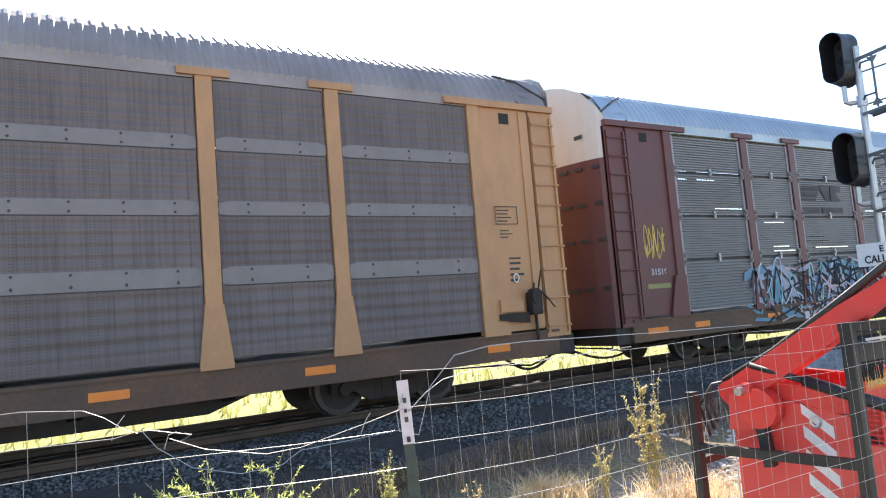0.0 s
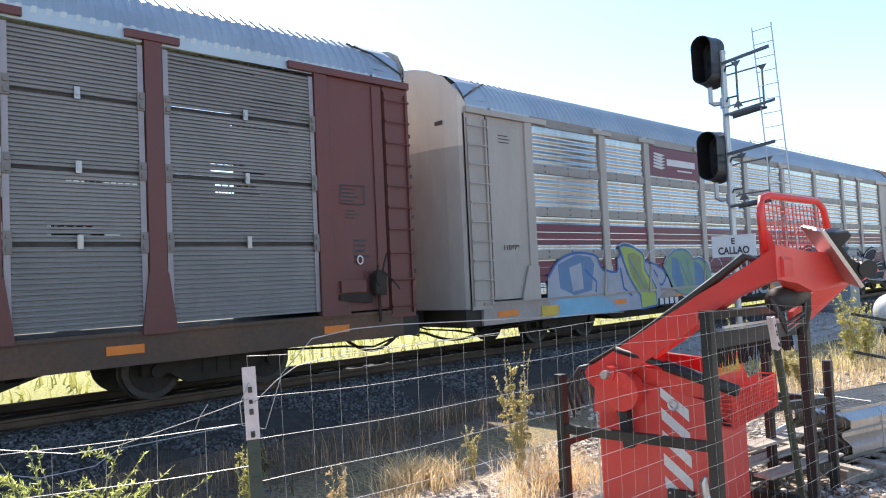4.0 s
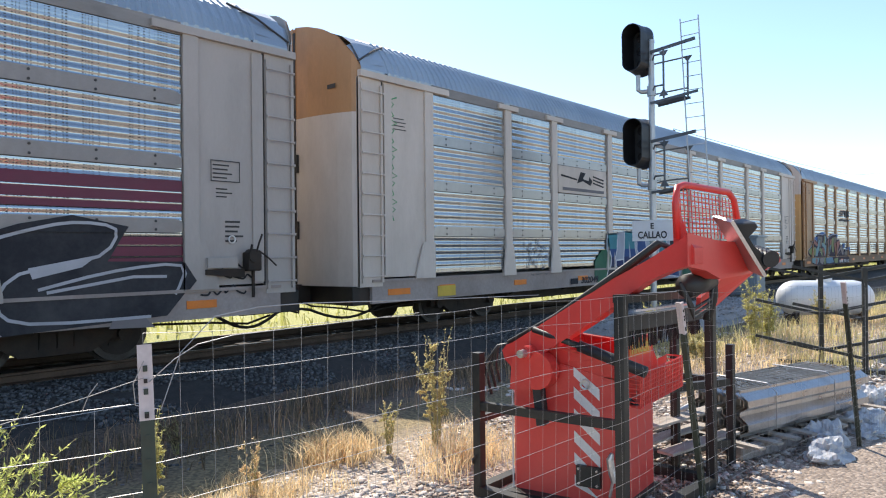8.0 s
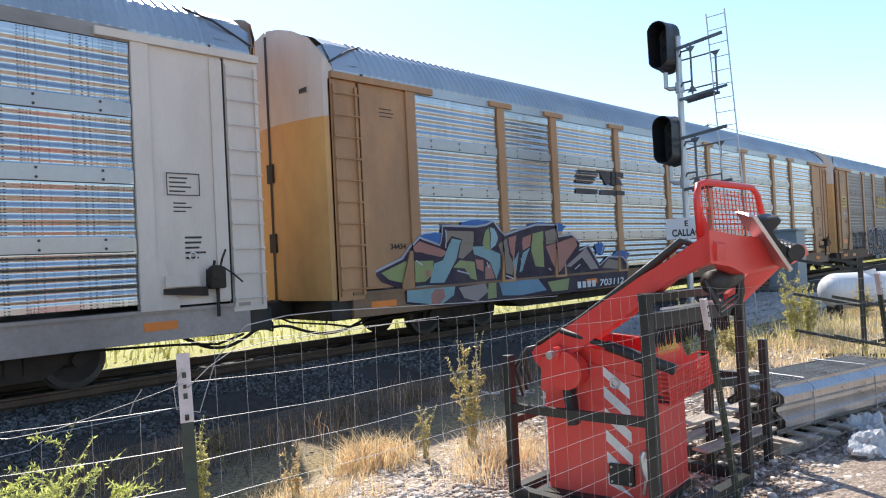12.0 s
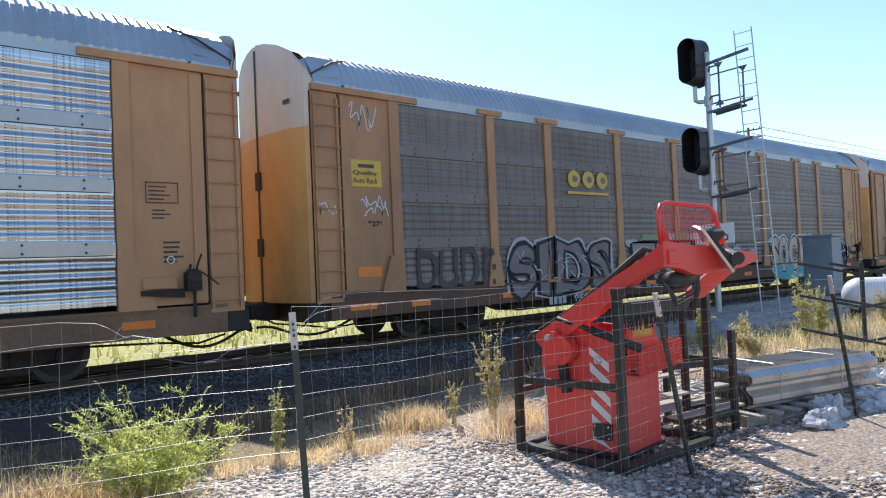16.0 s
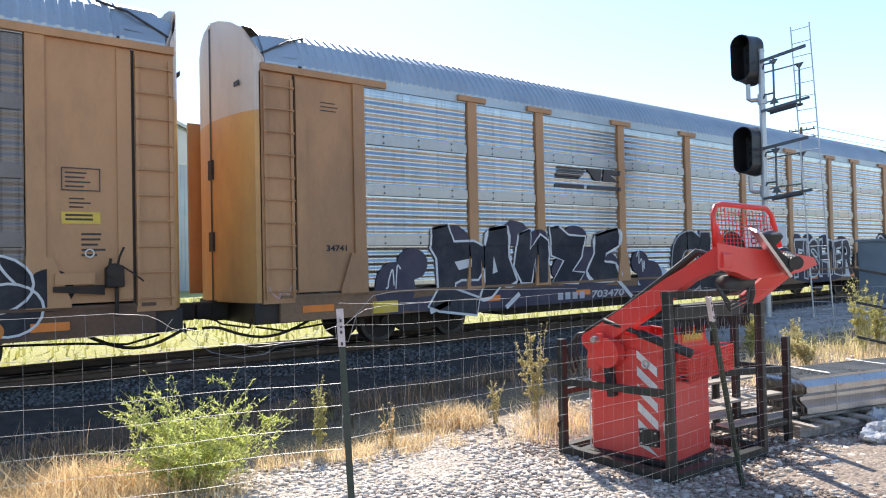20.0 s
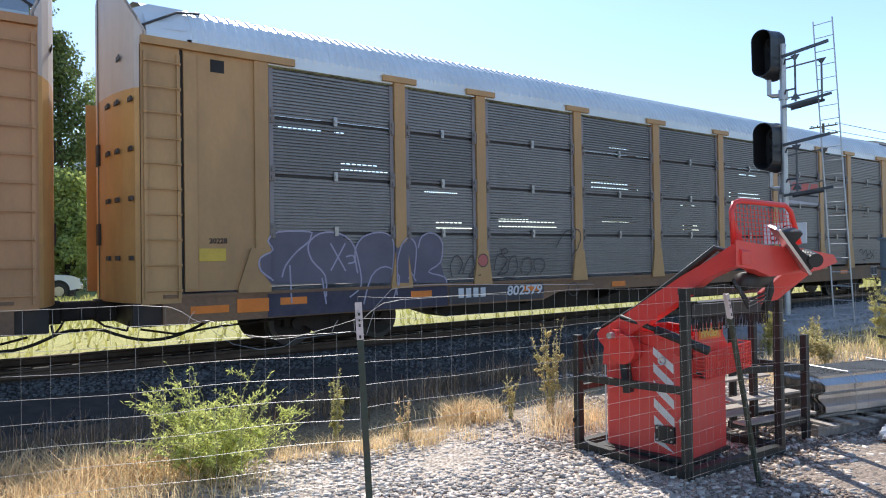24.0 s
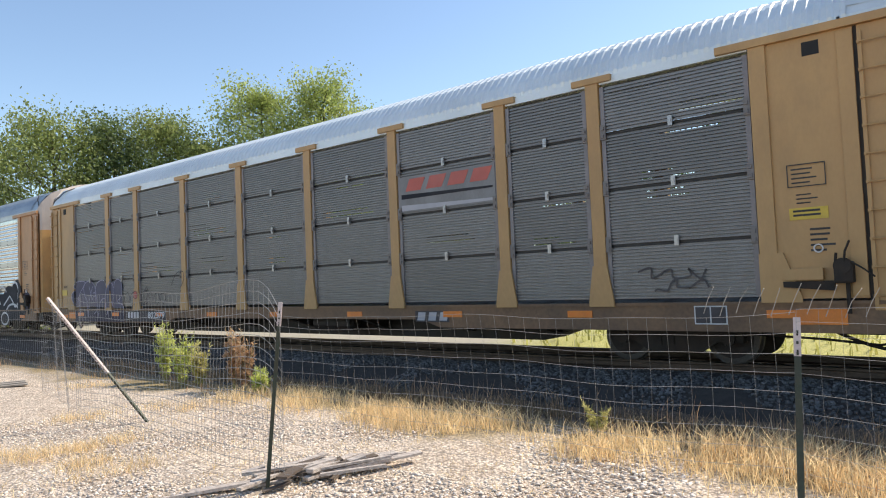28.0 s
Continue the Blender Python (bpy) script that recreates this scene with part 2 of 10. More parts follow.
M["grey_car"] = mat("light_grey_paint", (0.46, 0.405, 0.37), (0.37, 0.325, 0.295), 0.5, 0, 0.8, 25, 0.06, (0.13, 0.11, 0.09), 0.4, (1, 1, 0.35))
M["red_car"] = mat("oxide_red_paint", (0.155, 0.046, 0.040), (0.11, 0.034, 0.031), 0.48, 0, 0.8, 25, 0.04, (0.055, 0.042, 0.038), 0.5, (1, 1, 0.45))
M["sill_rust"] = mat("rusty_sill_paint", (0.18, 0.09, 0.048), (0.075, 0.042, 0.027), 0.65, 0, 0.7, 20, 0.1, SOOT, 0.6)
M["sill_tan"] = mat("tan_sill_paint", (0.30, 0.165, 0.085), (0.15, 0.085, 0.05), 0.6, 0, 0.7, 20, 0.1, SOOT, 0.5)
M["sill_grey"] = mat("grey_sill_paint", (0.44, 0.365, 0.33), (0.30, 0.245, 0.22), 0.6, 0, 0.7, 20, 0.1, (0.1, 0.07, 0.06), 0.5)
M["galv"] = perforated("galvanised_screen", (0.565, 0.575, 0.575), (0.465, 0.475, 0.475), 0.22, 0.92, 0.50)
M["galv_dull"] = mat("dull_screen", (0.287, 0.285, 0.285), (0.18, 0.178, 0.18), 0.6, 0.2, 0.9, 30, 0.06, (0.10, 0.075, 0.065), 0.45, (1, 1, 0.5), obj=0.12)
M["galv_aged"] = mat("aged_screen", (0.275, 0.272, 0.275), (0.165, 0.16, 0.16), 0.46, 0.45, 0.9, 30, 0.08, (0.09, 0.065, 0.055), 0.5, (1, 1, 0.5), obj=0.15)
M["dark_screen"] = perforated("weathered_screen", (0.245, 0.215, 0.195), (0.175, 0.15, 0.135), 0.44, 0.45, 0.26, streak=0.5, slot=0.5)
M["brown_screen"] = perforated("brown_screen", (0.172, 0.138, 0.131), (0.12, 0.096, 0.091), 0.58, 0.15, 0.20, streak=0.4, slot=0.5)
M["band"] = mat("galvanised_band", (0.44, 0.425, 0.42), (0.35, 0.335, 0.33), 0.36, 0.8, 2, 40, 0.04, (0.2, 0.17, 0.15), 0.3)
M["band_grey"] = mat("weathered_grey_band", (0.36, 0.325, 0.305), (0.28, 0.25, 0.235), 0.55, 0.35, 2, 40, 0.05, (0.17, 0.14, 0.12), 0.4)
M["band_dull"] = mat("grimy_band", (0.25, 0.225, 0.215), (0.18, 0.16, 0.15), 0.6, 0.25, 2, 40, 0.05, (0.12, 0.09, 0.08), 0.4)
M["band_dark"] = mat("dark_grimy_band", (0.25, 0.22, 0.205), (0.17, 0.145, 0.135), 0.55, 0.35, 2, 40, 0.05, (0.12, 0.085, 0.07), 0.45)
M["flange"] = mat("screen_edge_strip", (0.36, 0.33, 0.35), (0.27, 0.245, 0.26), 0.5, 0.4, 2, 40, 0.05, (0.14, 0.09, 0.07), 0.4)
M["flange_aged"] = mat("aged_edge_strip", (0.29, 0.265, 0.27), (0.20, 0.18, 0.18), 0.55, 0.3, 2, 40, 0.05, (0.12, 0.08, 0.06), 0.45)
M["fascia"] = mat("grimy_fascia", (0.34, 0.31, 0.29), (0.24, 0.215, 0.20), 0.55, 0.3, 1.2, 30, 0.05, (0.12, 0.10, 0.085), 0.5, (1, 1, 3))
M["roof"] = mat("galvanised_roof", (0.46, 0.51, 0.54), (0.36, 0.41, 0.45), 0.42, 0.6, 0.7, 20, 0.04, (0.25, 0.23, 0.22), 0.3)
M["roof_white"] = mat("pale_roof", (0.74, 0.80, 0.83), (0.63, 0.69, 0.72), 0.4, 0.15, 0.7, 20, 0.04, (0.40, 0.38, 0.37), 0.3)
M["roof_brown"] = mat("grimy_roof", (0.35, 0.305, 0.285), (0.25, 0.21, 0.195), 0.55, 0.3, 0.7, 20, 0.05, (0.13, 0.10, 0.085), 0.5)
M["black"] = mat("black_steel", (0.022, 0.021, 0.02), (0.035, 0.028, 0.024), 0.6, 0.2, 3, 40, 0.1, RUST, 0.35)
M["iron"] = mat("grimy_iron", (0.025, 0.021, 0.019), (0.042, 0.03, 0.022), 0.7, 0.3, 4, 50, 0.2, RUST, 0.4)
M["tread"] = mat("wheel_steel", (0.09, 0.08, 0.07), (0.05, 0.04, 0.035), 0.5, 0.6, 4, 50, 0.05)
M["railhead"] = mat("rail_steel", (0.14, 0.09, 0.06), (0.07, 0.045, 0.03), 0.55, 0.5, 3, 40, 0.1)
M["orange"] = mat("orange_reflector", (0.85, 0.24, 0.03), (0.75, 0.19, 0.02), 0.35, 0, 3, 60, 0.02, (0.3, 0.12, 0.05), 0.4)
M["placard"] = mat("yellow_placard", (0.70, 0.48, 0.06), (0.6, 0.40, 0.05), 0.45, 0, 3, 50, 0.02, SOOT, 0.3)
M["ink"] = mat("black_lettering", (0.03, 0.028, 0.03), (0.05, 0.045, 0.045), 0.6, 0, 5, 60, 0.02)
M["chalk"] = mat("white_lettering", (0.72, 0.70, 0.68), (0.55, 0.53, 0.51), 0.6, 0, 3, 50, 0.02)
M["maroon"] = mat("maroon_paint", (0.15, 0.014, 0.045), (0.11, 0.012, 0.034), 0.45, 0, 1, 30, 0.03, (0.18, 0.07, 0.09), 0.25)
# ---- the train ----
CAR_Z, TRACK_Y, PITCH = 0.35, 10.68, 28.6
DROP = 0.12                        # the cars' datum lies this far above the rail
RAIL_Z = CAR_Z - DROP
HALF_W = 1.52
POSTS = [-9.05, -7.10, -4.26, -1.42, 1.42, 4.26, 7.10, 9.05]
ENDS = 11.74                       # where the screens stop
CORNER = 13.60                     # where the side stops
SEAMS = [1.00, 1.86, 2.80, 3.74, 4.68]
SEAMS_FINE = [0.99, 1.91, 2.87, 3.84, 4.68]


def run(t):
    """How far the train has gone at t seconds, from its place at 14 s."""
    return 7.5375 * (t - 14) + 0.00863 * (t - 14) ** 2


_shared = {}


def once(key, make):
    if key not in _shared:
        _shared[key] = make()
    return _shared[key]


def screen_mesh(style, width, height, material, slits=0):
    """One corrugated screen of the side, its outer face towards -y, centred at x = 0, standing on z = 0. Worn screens have short slits in some grooves that let daylight through."""
    def make():
        s, w = Shape(), width / 2
        pitch, depth = {"galv": (0.150, 0.016), "fine": (0.055, 0.030)}[style]
        n = max(1, round(height / pitch))
        dz = height / n
        if style == "galv":
            # broad rounded waves, flat where the bands lie
            v, k = [], 10 * n
            for i in range(k + 1):
                z = height * i / k
                lap = min(1.0, max(0.0, (min(z, height - z) - 0.09) / 0.05))
                d = depth * 0.5 * (1 - math.cos(2 * math.pi * (z - 0.02) / dz)) * lap
                v += [(-w, d, z), (0.0, d, z), (w, d, z)]
            s.add(v, [(3 * i + q, 3 * i + q + 1, 3 * i + q + 4, 3 * i + q + 3) for i in range(k) for q in (0, 1)])
            return s.mesh("screen", material, smooth=True)
        cut = (0.46, 0.56, 0.88)
        put = lambda p, q, e: (e, p, q)
        rnd = random.Random(slits * 7 + round(width * 10))
        torn = {}
        if slits:
            for k in range(rnd.choice((1, 2, 2))):
                a, row = rnd.uniform(-w + 0.1, w * 0.2), rnd.choice((1, 2, n // 3, n - 4, n - 3))
                b = min(w - 0.1, a + rnd.uniform(0.5, 1.9))
                for r, step in ((row, rnd.choice((0.05, 0.09, 0.5))), (row + 2, 0.11)):
                    if 0 < r < n - 1:
                        torn[r] = (a, b, step)
                        b -= rnd.uniform(0.0, 0.3)
        prof, back = [], {}
        for i in range(n):
            z0 = i * dz
            prof += [(0.0, z0), (0.0, z0 + dz * cut[0]), (depth, z0 + dz * cut[1]), (depth, z0 + dz * cut[2])]
        prof.append((0.0, height))
        holes, xs = [], {-w, w}
        for i, (lo, hi, step) in torn.items():
            x = lo
            while x < hi:
                holes.append((i, x, min(x + step * 0.72, w - 0.05)))
                xs |= {holes[-1][1], holes[-1][2]}
                x += step
        xs = sorted(xs)
        m = len(xs)
        faces, kinds = [], []
        for k in range(len(prof) - 1):
            for q in range(m - 1):
                mid = (xs[q] + xs[q + 1]) / 2
                if k % 4 == 2 and any(i == k // 4 and a < mid < b for i, a, b in holes):
                    continue
                faces.append((k * m + q, k * m + q + 1, (k + 1) * m + q + 1, (k + 1) * m + q))
                kinds.append(0)
        s.add([(x, p, z) for p, z in prof for x in xs], faces)
        s.m[-len(faces):] = kinds
        if not slits:
            s.sheet([(depth + 0.008, 0.0), (depth + 0.008, height)], w, -w, put)
        edge = 0.075
        s.box(-w, -w + edge, -0.012, 0.03, 0, height, 0, 1)
        s.box(w - edge, w, -0.012, 0.03, 0, height, 0, 1)
        return s.mesh("screen", material, M["flange_aged" if material == M["galv_aged"] else "flange"])
    return once((style, round(width, 3), round(height, 3), material.name, slits), make)


def far_screen_mesh(width, material):
    """A screen of the side turned away, with long openings."""
    def make():
        s, w = Shape(), width / 2
        for x0, x1 in ((-w, -w + 0.04), (-0.02, 0.02), (w - 0.04, w)):
            s.box(x0, x1, 0.0, 0.02, 0.0, 0.93)
        for k in range(4):
            s.box(-w, w, 0.002, 0.016, 0.235 * k + 0.035, 0.235 * k + 0.235)
        return s.mesh("far_screen", material)
    return once(("far", round(width, 3), material.name), make)


def band_mesh(width, material):
    """The flat lap between two screens: cut back at its corners, bolted in pairs, with a dark seam under it."""
    def make():
        s, w = Shape(), width / 2
        s.prism([(-w, -0.085), (-w + 0.10, -0.105), (w - 0.10, -0.105), (w, -0.085), (w, 0.06), (w - 0.12, 0.10), (-w + 0.12, 0.10), (-w, 0.06)], -0.014, 0.004)
        s.box(-w + 0.03, w - 0.03, -0.008, 0.004, -0.119, -0.105, 0, 1)
        k = max(2, round(width / 0.72))
        for i in range(k):
            for z in (-0.062, 0.058):
                s.disc((-w + width * (i + 0.5) / k, -0.018, z), (0, 1, 0), 0.019, 0.014, 8, 1)
        return s.mesh("band", material, M["ink"])
    return once(("band", round(width, 3), material.name), make)


def post_mesh(material):
    def make():
        s = Shape()
        s.box(-0.118, 0.118, -0.045, 0.10, 0.92, 4.74, 0.008)
        return s.mesh("post", material)
    return once(("post", material.name), make)


def gusset_mesh(material):
    def make():
        s = Shape()
        s.prism([(-0.23, 0.86), (0.23, 0.86), (0.23, 0.94), (0.13, 1.56), (-0.13, 1.56), (-0.23, 0.94)], -0.062, -0.02, "y")
        return s.mesh("gusset", material)
    return once(("gusset", material.name), make)


def cap_mesh(material):
    def make():
        return Shape().box(-0.37, 0.37, -0.07, 0.02, 4.71, 4.82, 0.006).mesh("cap", material)
    return once(("cap", material.name), make)


def clip_mesh():
    return once("clip", lambda: Shape().box(-0.035, 0.035, -0.04, 0.0, -0.08, 0.08).box(-0.02, 0.02, -0.055, -0.04, -0.03, 0.03).mesh("clip", M["band"]))


def edge_clip_mesh():
    return once("edge_clip", lambda: Shape().box(-0.05, 0.05, -0.03, 0.0, -0.13, 0.13, 0.006).box(-0.022, 0.022, -0.055, -0.03, -0.10, -0.04).box(-0.022, 0.022, -0.055, -0.03, 0.03, 0.09).mesh("clip", M["band_dull"]))


def roof_profile():
    return [(-1.50, 4.80), (-1.50, 4.88), (-1.40, 5.12), (-1.20, 5.40), (-0.95, 5.58), (-0.55, 5.74), (0.0, 5.83), (0.55, 5.74), (0.95, 5.58), (1.20, 5.40), (1.40, 5.12), (1.50, 4.88), (1.50, 4.80)]


def roof_mesh(material, low=0.0):
    def make():
        prof = [(y, z if z < 5 else z - low * (z - 4.96) / 0.87) for y, z in roof_profile()]
        v, f, n = [], [], len(prof)
        xs, x, up = [], -12.9, 0
        while x < 12.9:
            xs += [(x, 0.0), (x + 0.07, 0.0), (x + 0.095, 0.018), (x + 0.145, 0.018)]
            x += 0.17
        for x, h in xs:
            for i, (y, z) in enumerate(prof):
                k = h if 0 < i < n - 1 else 0.0
                v.append((x, y + math.copysign(0.8 * k, y) if abs(y) > 0.9 else y, z + k * 0.8))
        for i in range(len(xs) - 1):
            f += [(i * n + j, (i + 1) * n + j, (i + 1) * n + j + 1, i * n + j + 1) for j in range(n - 1)]
        return Shape().add(v, f).mesh("roof", material)
    return once(("roof", material.name, low), make)


def end_door_mesh(material, z0, z1, top=False):
    """Half of a rounded end, for y < 0; the end bows outwards to x = +0.36 at the middle."""
    def make():
        cols = [(-1.50, 0.0), (-1.40, 0.10), (-1.10, 0.21), (-0.75, 0.29), (-0.40, 0.34), (-0.03, 0.36)]
        s, n = Shape(), len(cols)
        prof = dict((round(y, 2), z) for y, z in roof_profile())

        def crest(y):
            pts = [(a, b) for a, b in roof_profile() if a <= 0.01][1:]
            return float(np.interp(y, [a for a, _ in pts], [b for _, b in pts]))
        for deep in (0.0, -0.05):
            v = [(x + deep, y, z0) for y, x in cols] + [(x + deep, y, crest(y) + 0.03 if top else z1) for y, x in cols]
            s.add(v, [(i, i + 1, i + 1 + n, i + n) for i in range(n - 1)])
        s.box(0.30, 0.37, -0.05, -0.03, z0, 5.83 if top else z1)
        return s.mesh("end_door", material)
    return once(("end", material.name, z0, z1, top), make)


def lettering(text, height, material, bold=0.0):
    """Flat letters in the x, z plane, facing -y, left foot at the origin; returns mesh and width."""
    def make():
        cu = bpy.data.curves.new("letters", "FONT")
        cu.body, cu.size, cu.offset, cu.extrude = text, height / 0.72, bold, 0.0
        ob = bpy.data.objects.new("letters", cu)
        scene.collection.objects.link(ob)
        bpy.context.view_layer.update()
        me = bpy.data.meshes.new_from_object(ob.evaluated_get(bpy.context.evaluated_depsgraph_get()))
        bpy.data.objects.remove(ob)
        bpy.data.curves.remove(cu)
        me.transform(pose(0, 0, 0, 90))
        me.materials.clear()
        me.materials.append(material)
        return me, max([p.co.x for p in me.vertices] or [0])
    return once((text, height, material.name, bold), make)


def fold(shape, name, material, car, label):
    """Lays flat paint, given in the x, z plane, on the relief of the side: over screens, posts, gussets and sill."""
    cuts = [-13.7] + sorted([p + d for p in POSTS for d in (-0.135, 0.135)] + [-ENDS - 0.12, -ENDS + 0.13, ENDS - 0.13, ENDS + 0.12]) + [13.7]
    src = shape if isinstance(shape, bpy.types.Mesh) else shape.mesh("paint")
    xs = [v.co.x for v in src.vertices]
    if not xs:
        return None
    out = Shape()
    for a, b in zip(cuts, cuts[1:]):
        if b <= min(xs) or a >= max(xs):
            continue
        mid = (a + b) / 2
        on_post = any(abs(mid - p) < 0.05 for p in POSTS) or abs(abs(mid) - ENDS) < 0.1
        for z0, z1 in ((-1.0, 0.915), (0.915, 1.62), (1.62, 1.745), (1.745, 1.975), (1.975, 6.0)):
            bm = bmesh.new()
            bm.from_mesh(src)
            for co, no in (((a, 0, 0), (-1, 0, 0)), ((b, 0, 0), (1, 0, 0)), ((0, 0, z0), (0, 0, -1)), ((0, 0, z1), (0, 0, 1))):
                if bm.faces:
                    bmesh.ops.bisect_plane(bm, geom=bm.verts[:] + bm.edges[:] + bm.faces[:], plane_co=co, plane_no=no, clear_outer=True)
            lift = -HALF_W - 0.012 if z0 < 0 else (-HALF_W - (0.068 if z0 < 1 else 0.050) if on_post else -HALF_W - (0.034 if z0 == 1.745 and car["banded"] else 0.018))
            if abs(mid) > ENDS + 0.1 and z0 > 0:
                lift = -HALF_W - 0.006
            for v in bm.verts:
                v.co.y += lift
            out.take(bm)
    # paint on the flanks: join the edges that a step of the relief parted
    parted = {}
    for f in out.f:
        for i, j in zip(f, f[1:] + f[:1]):
            (xa, _, za), (xb, _, zb) = out.v[i], out.v[j]
            if any(abs(xa - c) < 1e-4 and abs(xb - c) < 1e-4 for c in cuts) or any(abs(za - c) < 1e-4 and abs(zb - c) < 1e-4 for c in (0.915, 1.62, 1.745, 1.975)):
                a, b = (round(xa, 3), round(za, 3)), (round(xb, 3), round(zb, 3))
                parted.setdefault(min((a, b), (b, a)), []).append((i, j) if a < b else (j, i))
    for pairs in parted.values():
        if len(pairs) == 2:
            (i, j), (k, m) = pairs
            if abs(out.v[i][1] - out.v[k][1]) > 1e-5:
                out.add([], [])
                out.f.append((i, j, m, k))
                out.m.append(0)
    bm = bmesh.new()
    bm.from_mesh(out.mesh("paint"))
    bmesh.ops.remove_doubles(bm, verts=bm.verts[:], dist=2e-5)
    return part(name, Shape().take(bm), material, car, label)


def bars(car, x, z, w, rows, material, y=-HALF_W - 0.006, pitch=0.085, h=0.04, name="marking", ragged=True, seed=3):
    """Lines of writing too small to read, as plain bars."""
    rnd = random.Random(seed)
    s = Shape()
    for i in range(rows):
        s.box(x, x + w * (rnd.uniform(0.6, 1.0) if ragged else 1), y, y + 0.004, z - i * pitch - h, z - i * pitch)
    return part(name, s, material, car)


def frame_box(x0, x1, z0, z1, t, y):
    s = Shape()
    s.box(x0, x1, y, y + 0.004, z0, z0 + t).box(x0, x1, y, y + 0.004, z1 - t, z1)
    s.box(x0, x0 + t, y, y + 0.004, z0 + t, z1 - t).box(x1 - t, x1, y, y + 0.004, z0 + t, z1 - t)
    return s


def wheelset_mesh():
    def make():
        s = Shape()
        s.tube([(0, -1.0, 0), (0, 1.0, 0)], 0.085, 10)
        for sy in (-1, 1):
            s.tube([(0, sy * 0.70, 0), (0, sy * 0.835, 0)], 0.42, 28, 1)
            s.tube([(0, sy * 0.68, 0), (0, sy * 0.705, 0)], 0.455, 28, 1)
            s.tube([(0, sy * 0.835, 0), (0, sy * 0.85, 0)], 0.33, 24)
            for k in range(3):
                a = 2 * math.pi * k / 3
                s.box(0.2 * math.cos(a) - 0.03, 0.2 * math.cos(a) + 0.03, sy * 0.85 - 0.01, sy * 0.85 + 0.01, 0.2 * math.sin(a) - 0.03, 0.2 * math.sin(a) + 0.03)
            s.tube([(0, sy * 0.95, 0), (0, sy * 1.09, 0)], 0.10, 12)
        return s.mesh("wheelset", M["iron"], M["tread"])
    return once("wheelset", make)


def truck_parts(car, x, wheels):
    truck = new("truck")
    truck.parent, truck.location, truck["label"] = car, (x, 0, -DROP), "black two-axle freight truck caked with grime"
    for sy in (-1, 1):
        s = Shape()
        y0, y1 = sy * 0.94 - 0.07, sy * 0.94 + 0.07
        s.prism([(-1.10, 0.36), (-0.70, 0.36), (-0.45, 0.20), (0.45, 0.20), (0.70, 0.36), (1.10, 0.36), (1.10, 0.56), (0.60, 0.72), (-0.60, 0.72), (-1.10, 0.56)], y0, y1, "y")
        for k in range(3):
            for q in (-0.22, 0.0, 0.22):
                s.tube([(q, sy * 0.94, 0.30), (q, sy * 0.94, 0.60)], 0.075, 8)
        part("side_frame", s, M["iron"], truck)
    part("bolster", Shape().box(-0.25, 0.25, -0.9, 0.9, 0.45, 0.72), M["iron"], truck)
    for q in (-0.89, 0.89):
        w = part("wheelset", wheelset_mesh(), None, truck, at=pose(q, 0, 0.42))
        wheels.append(w)


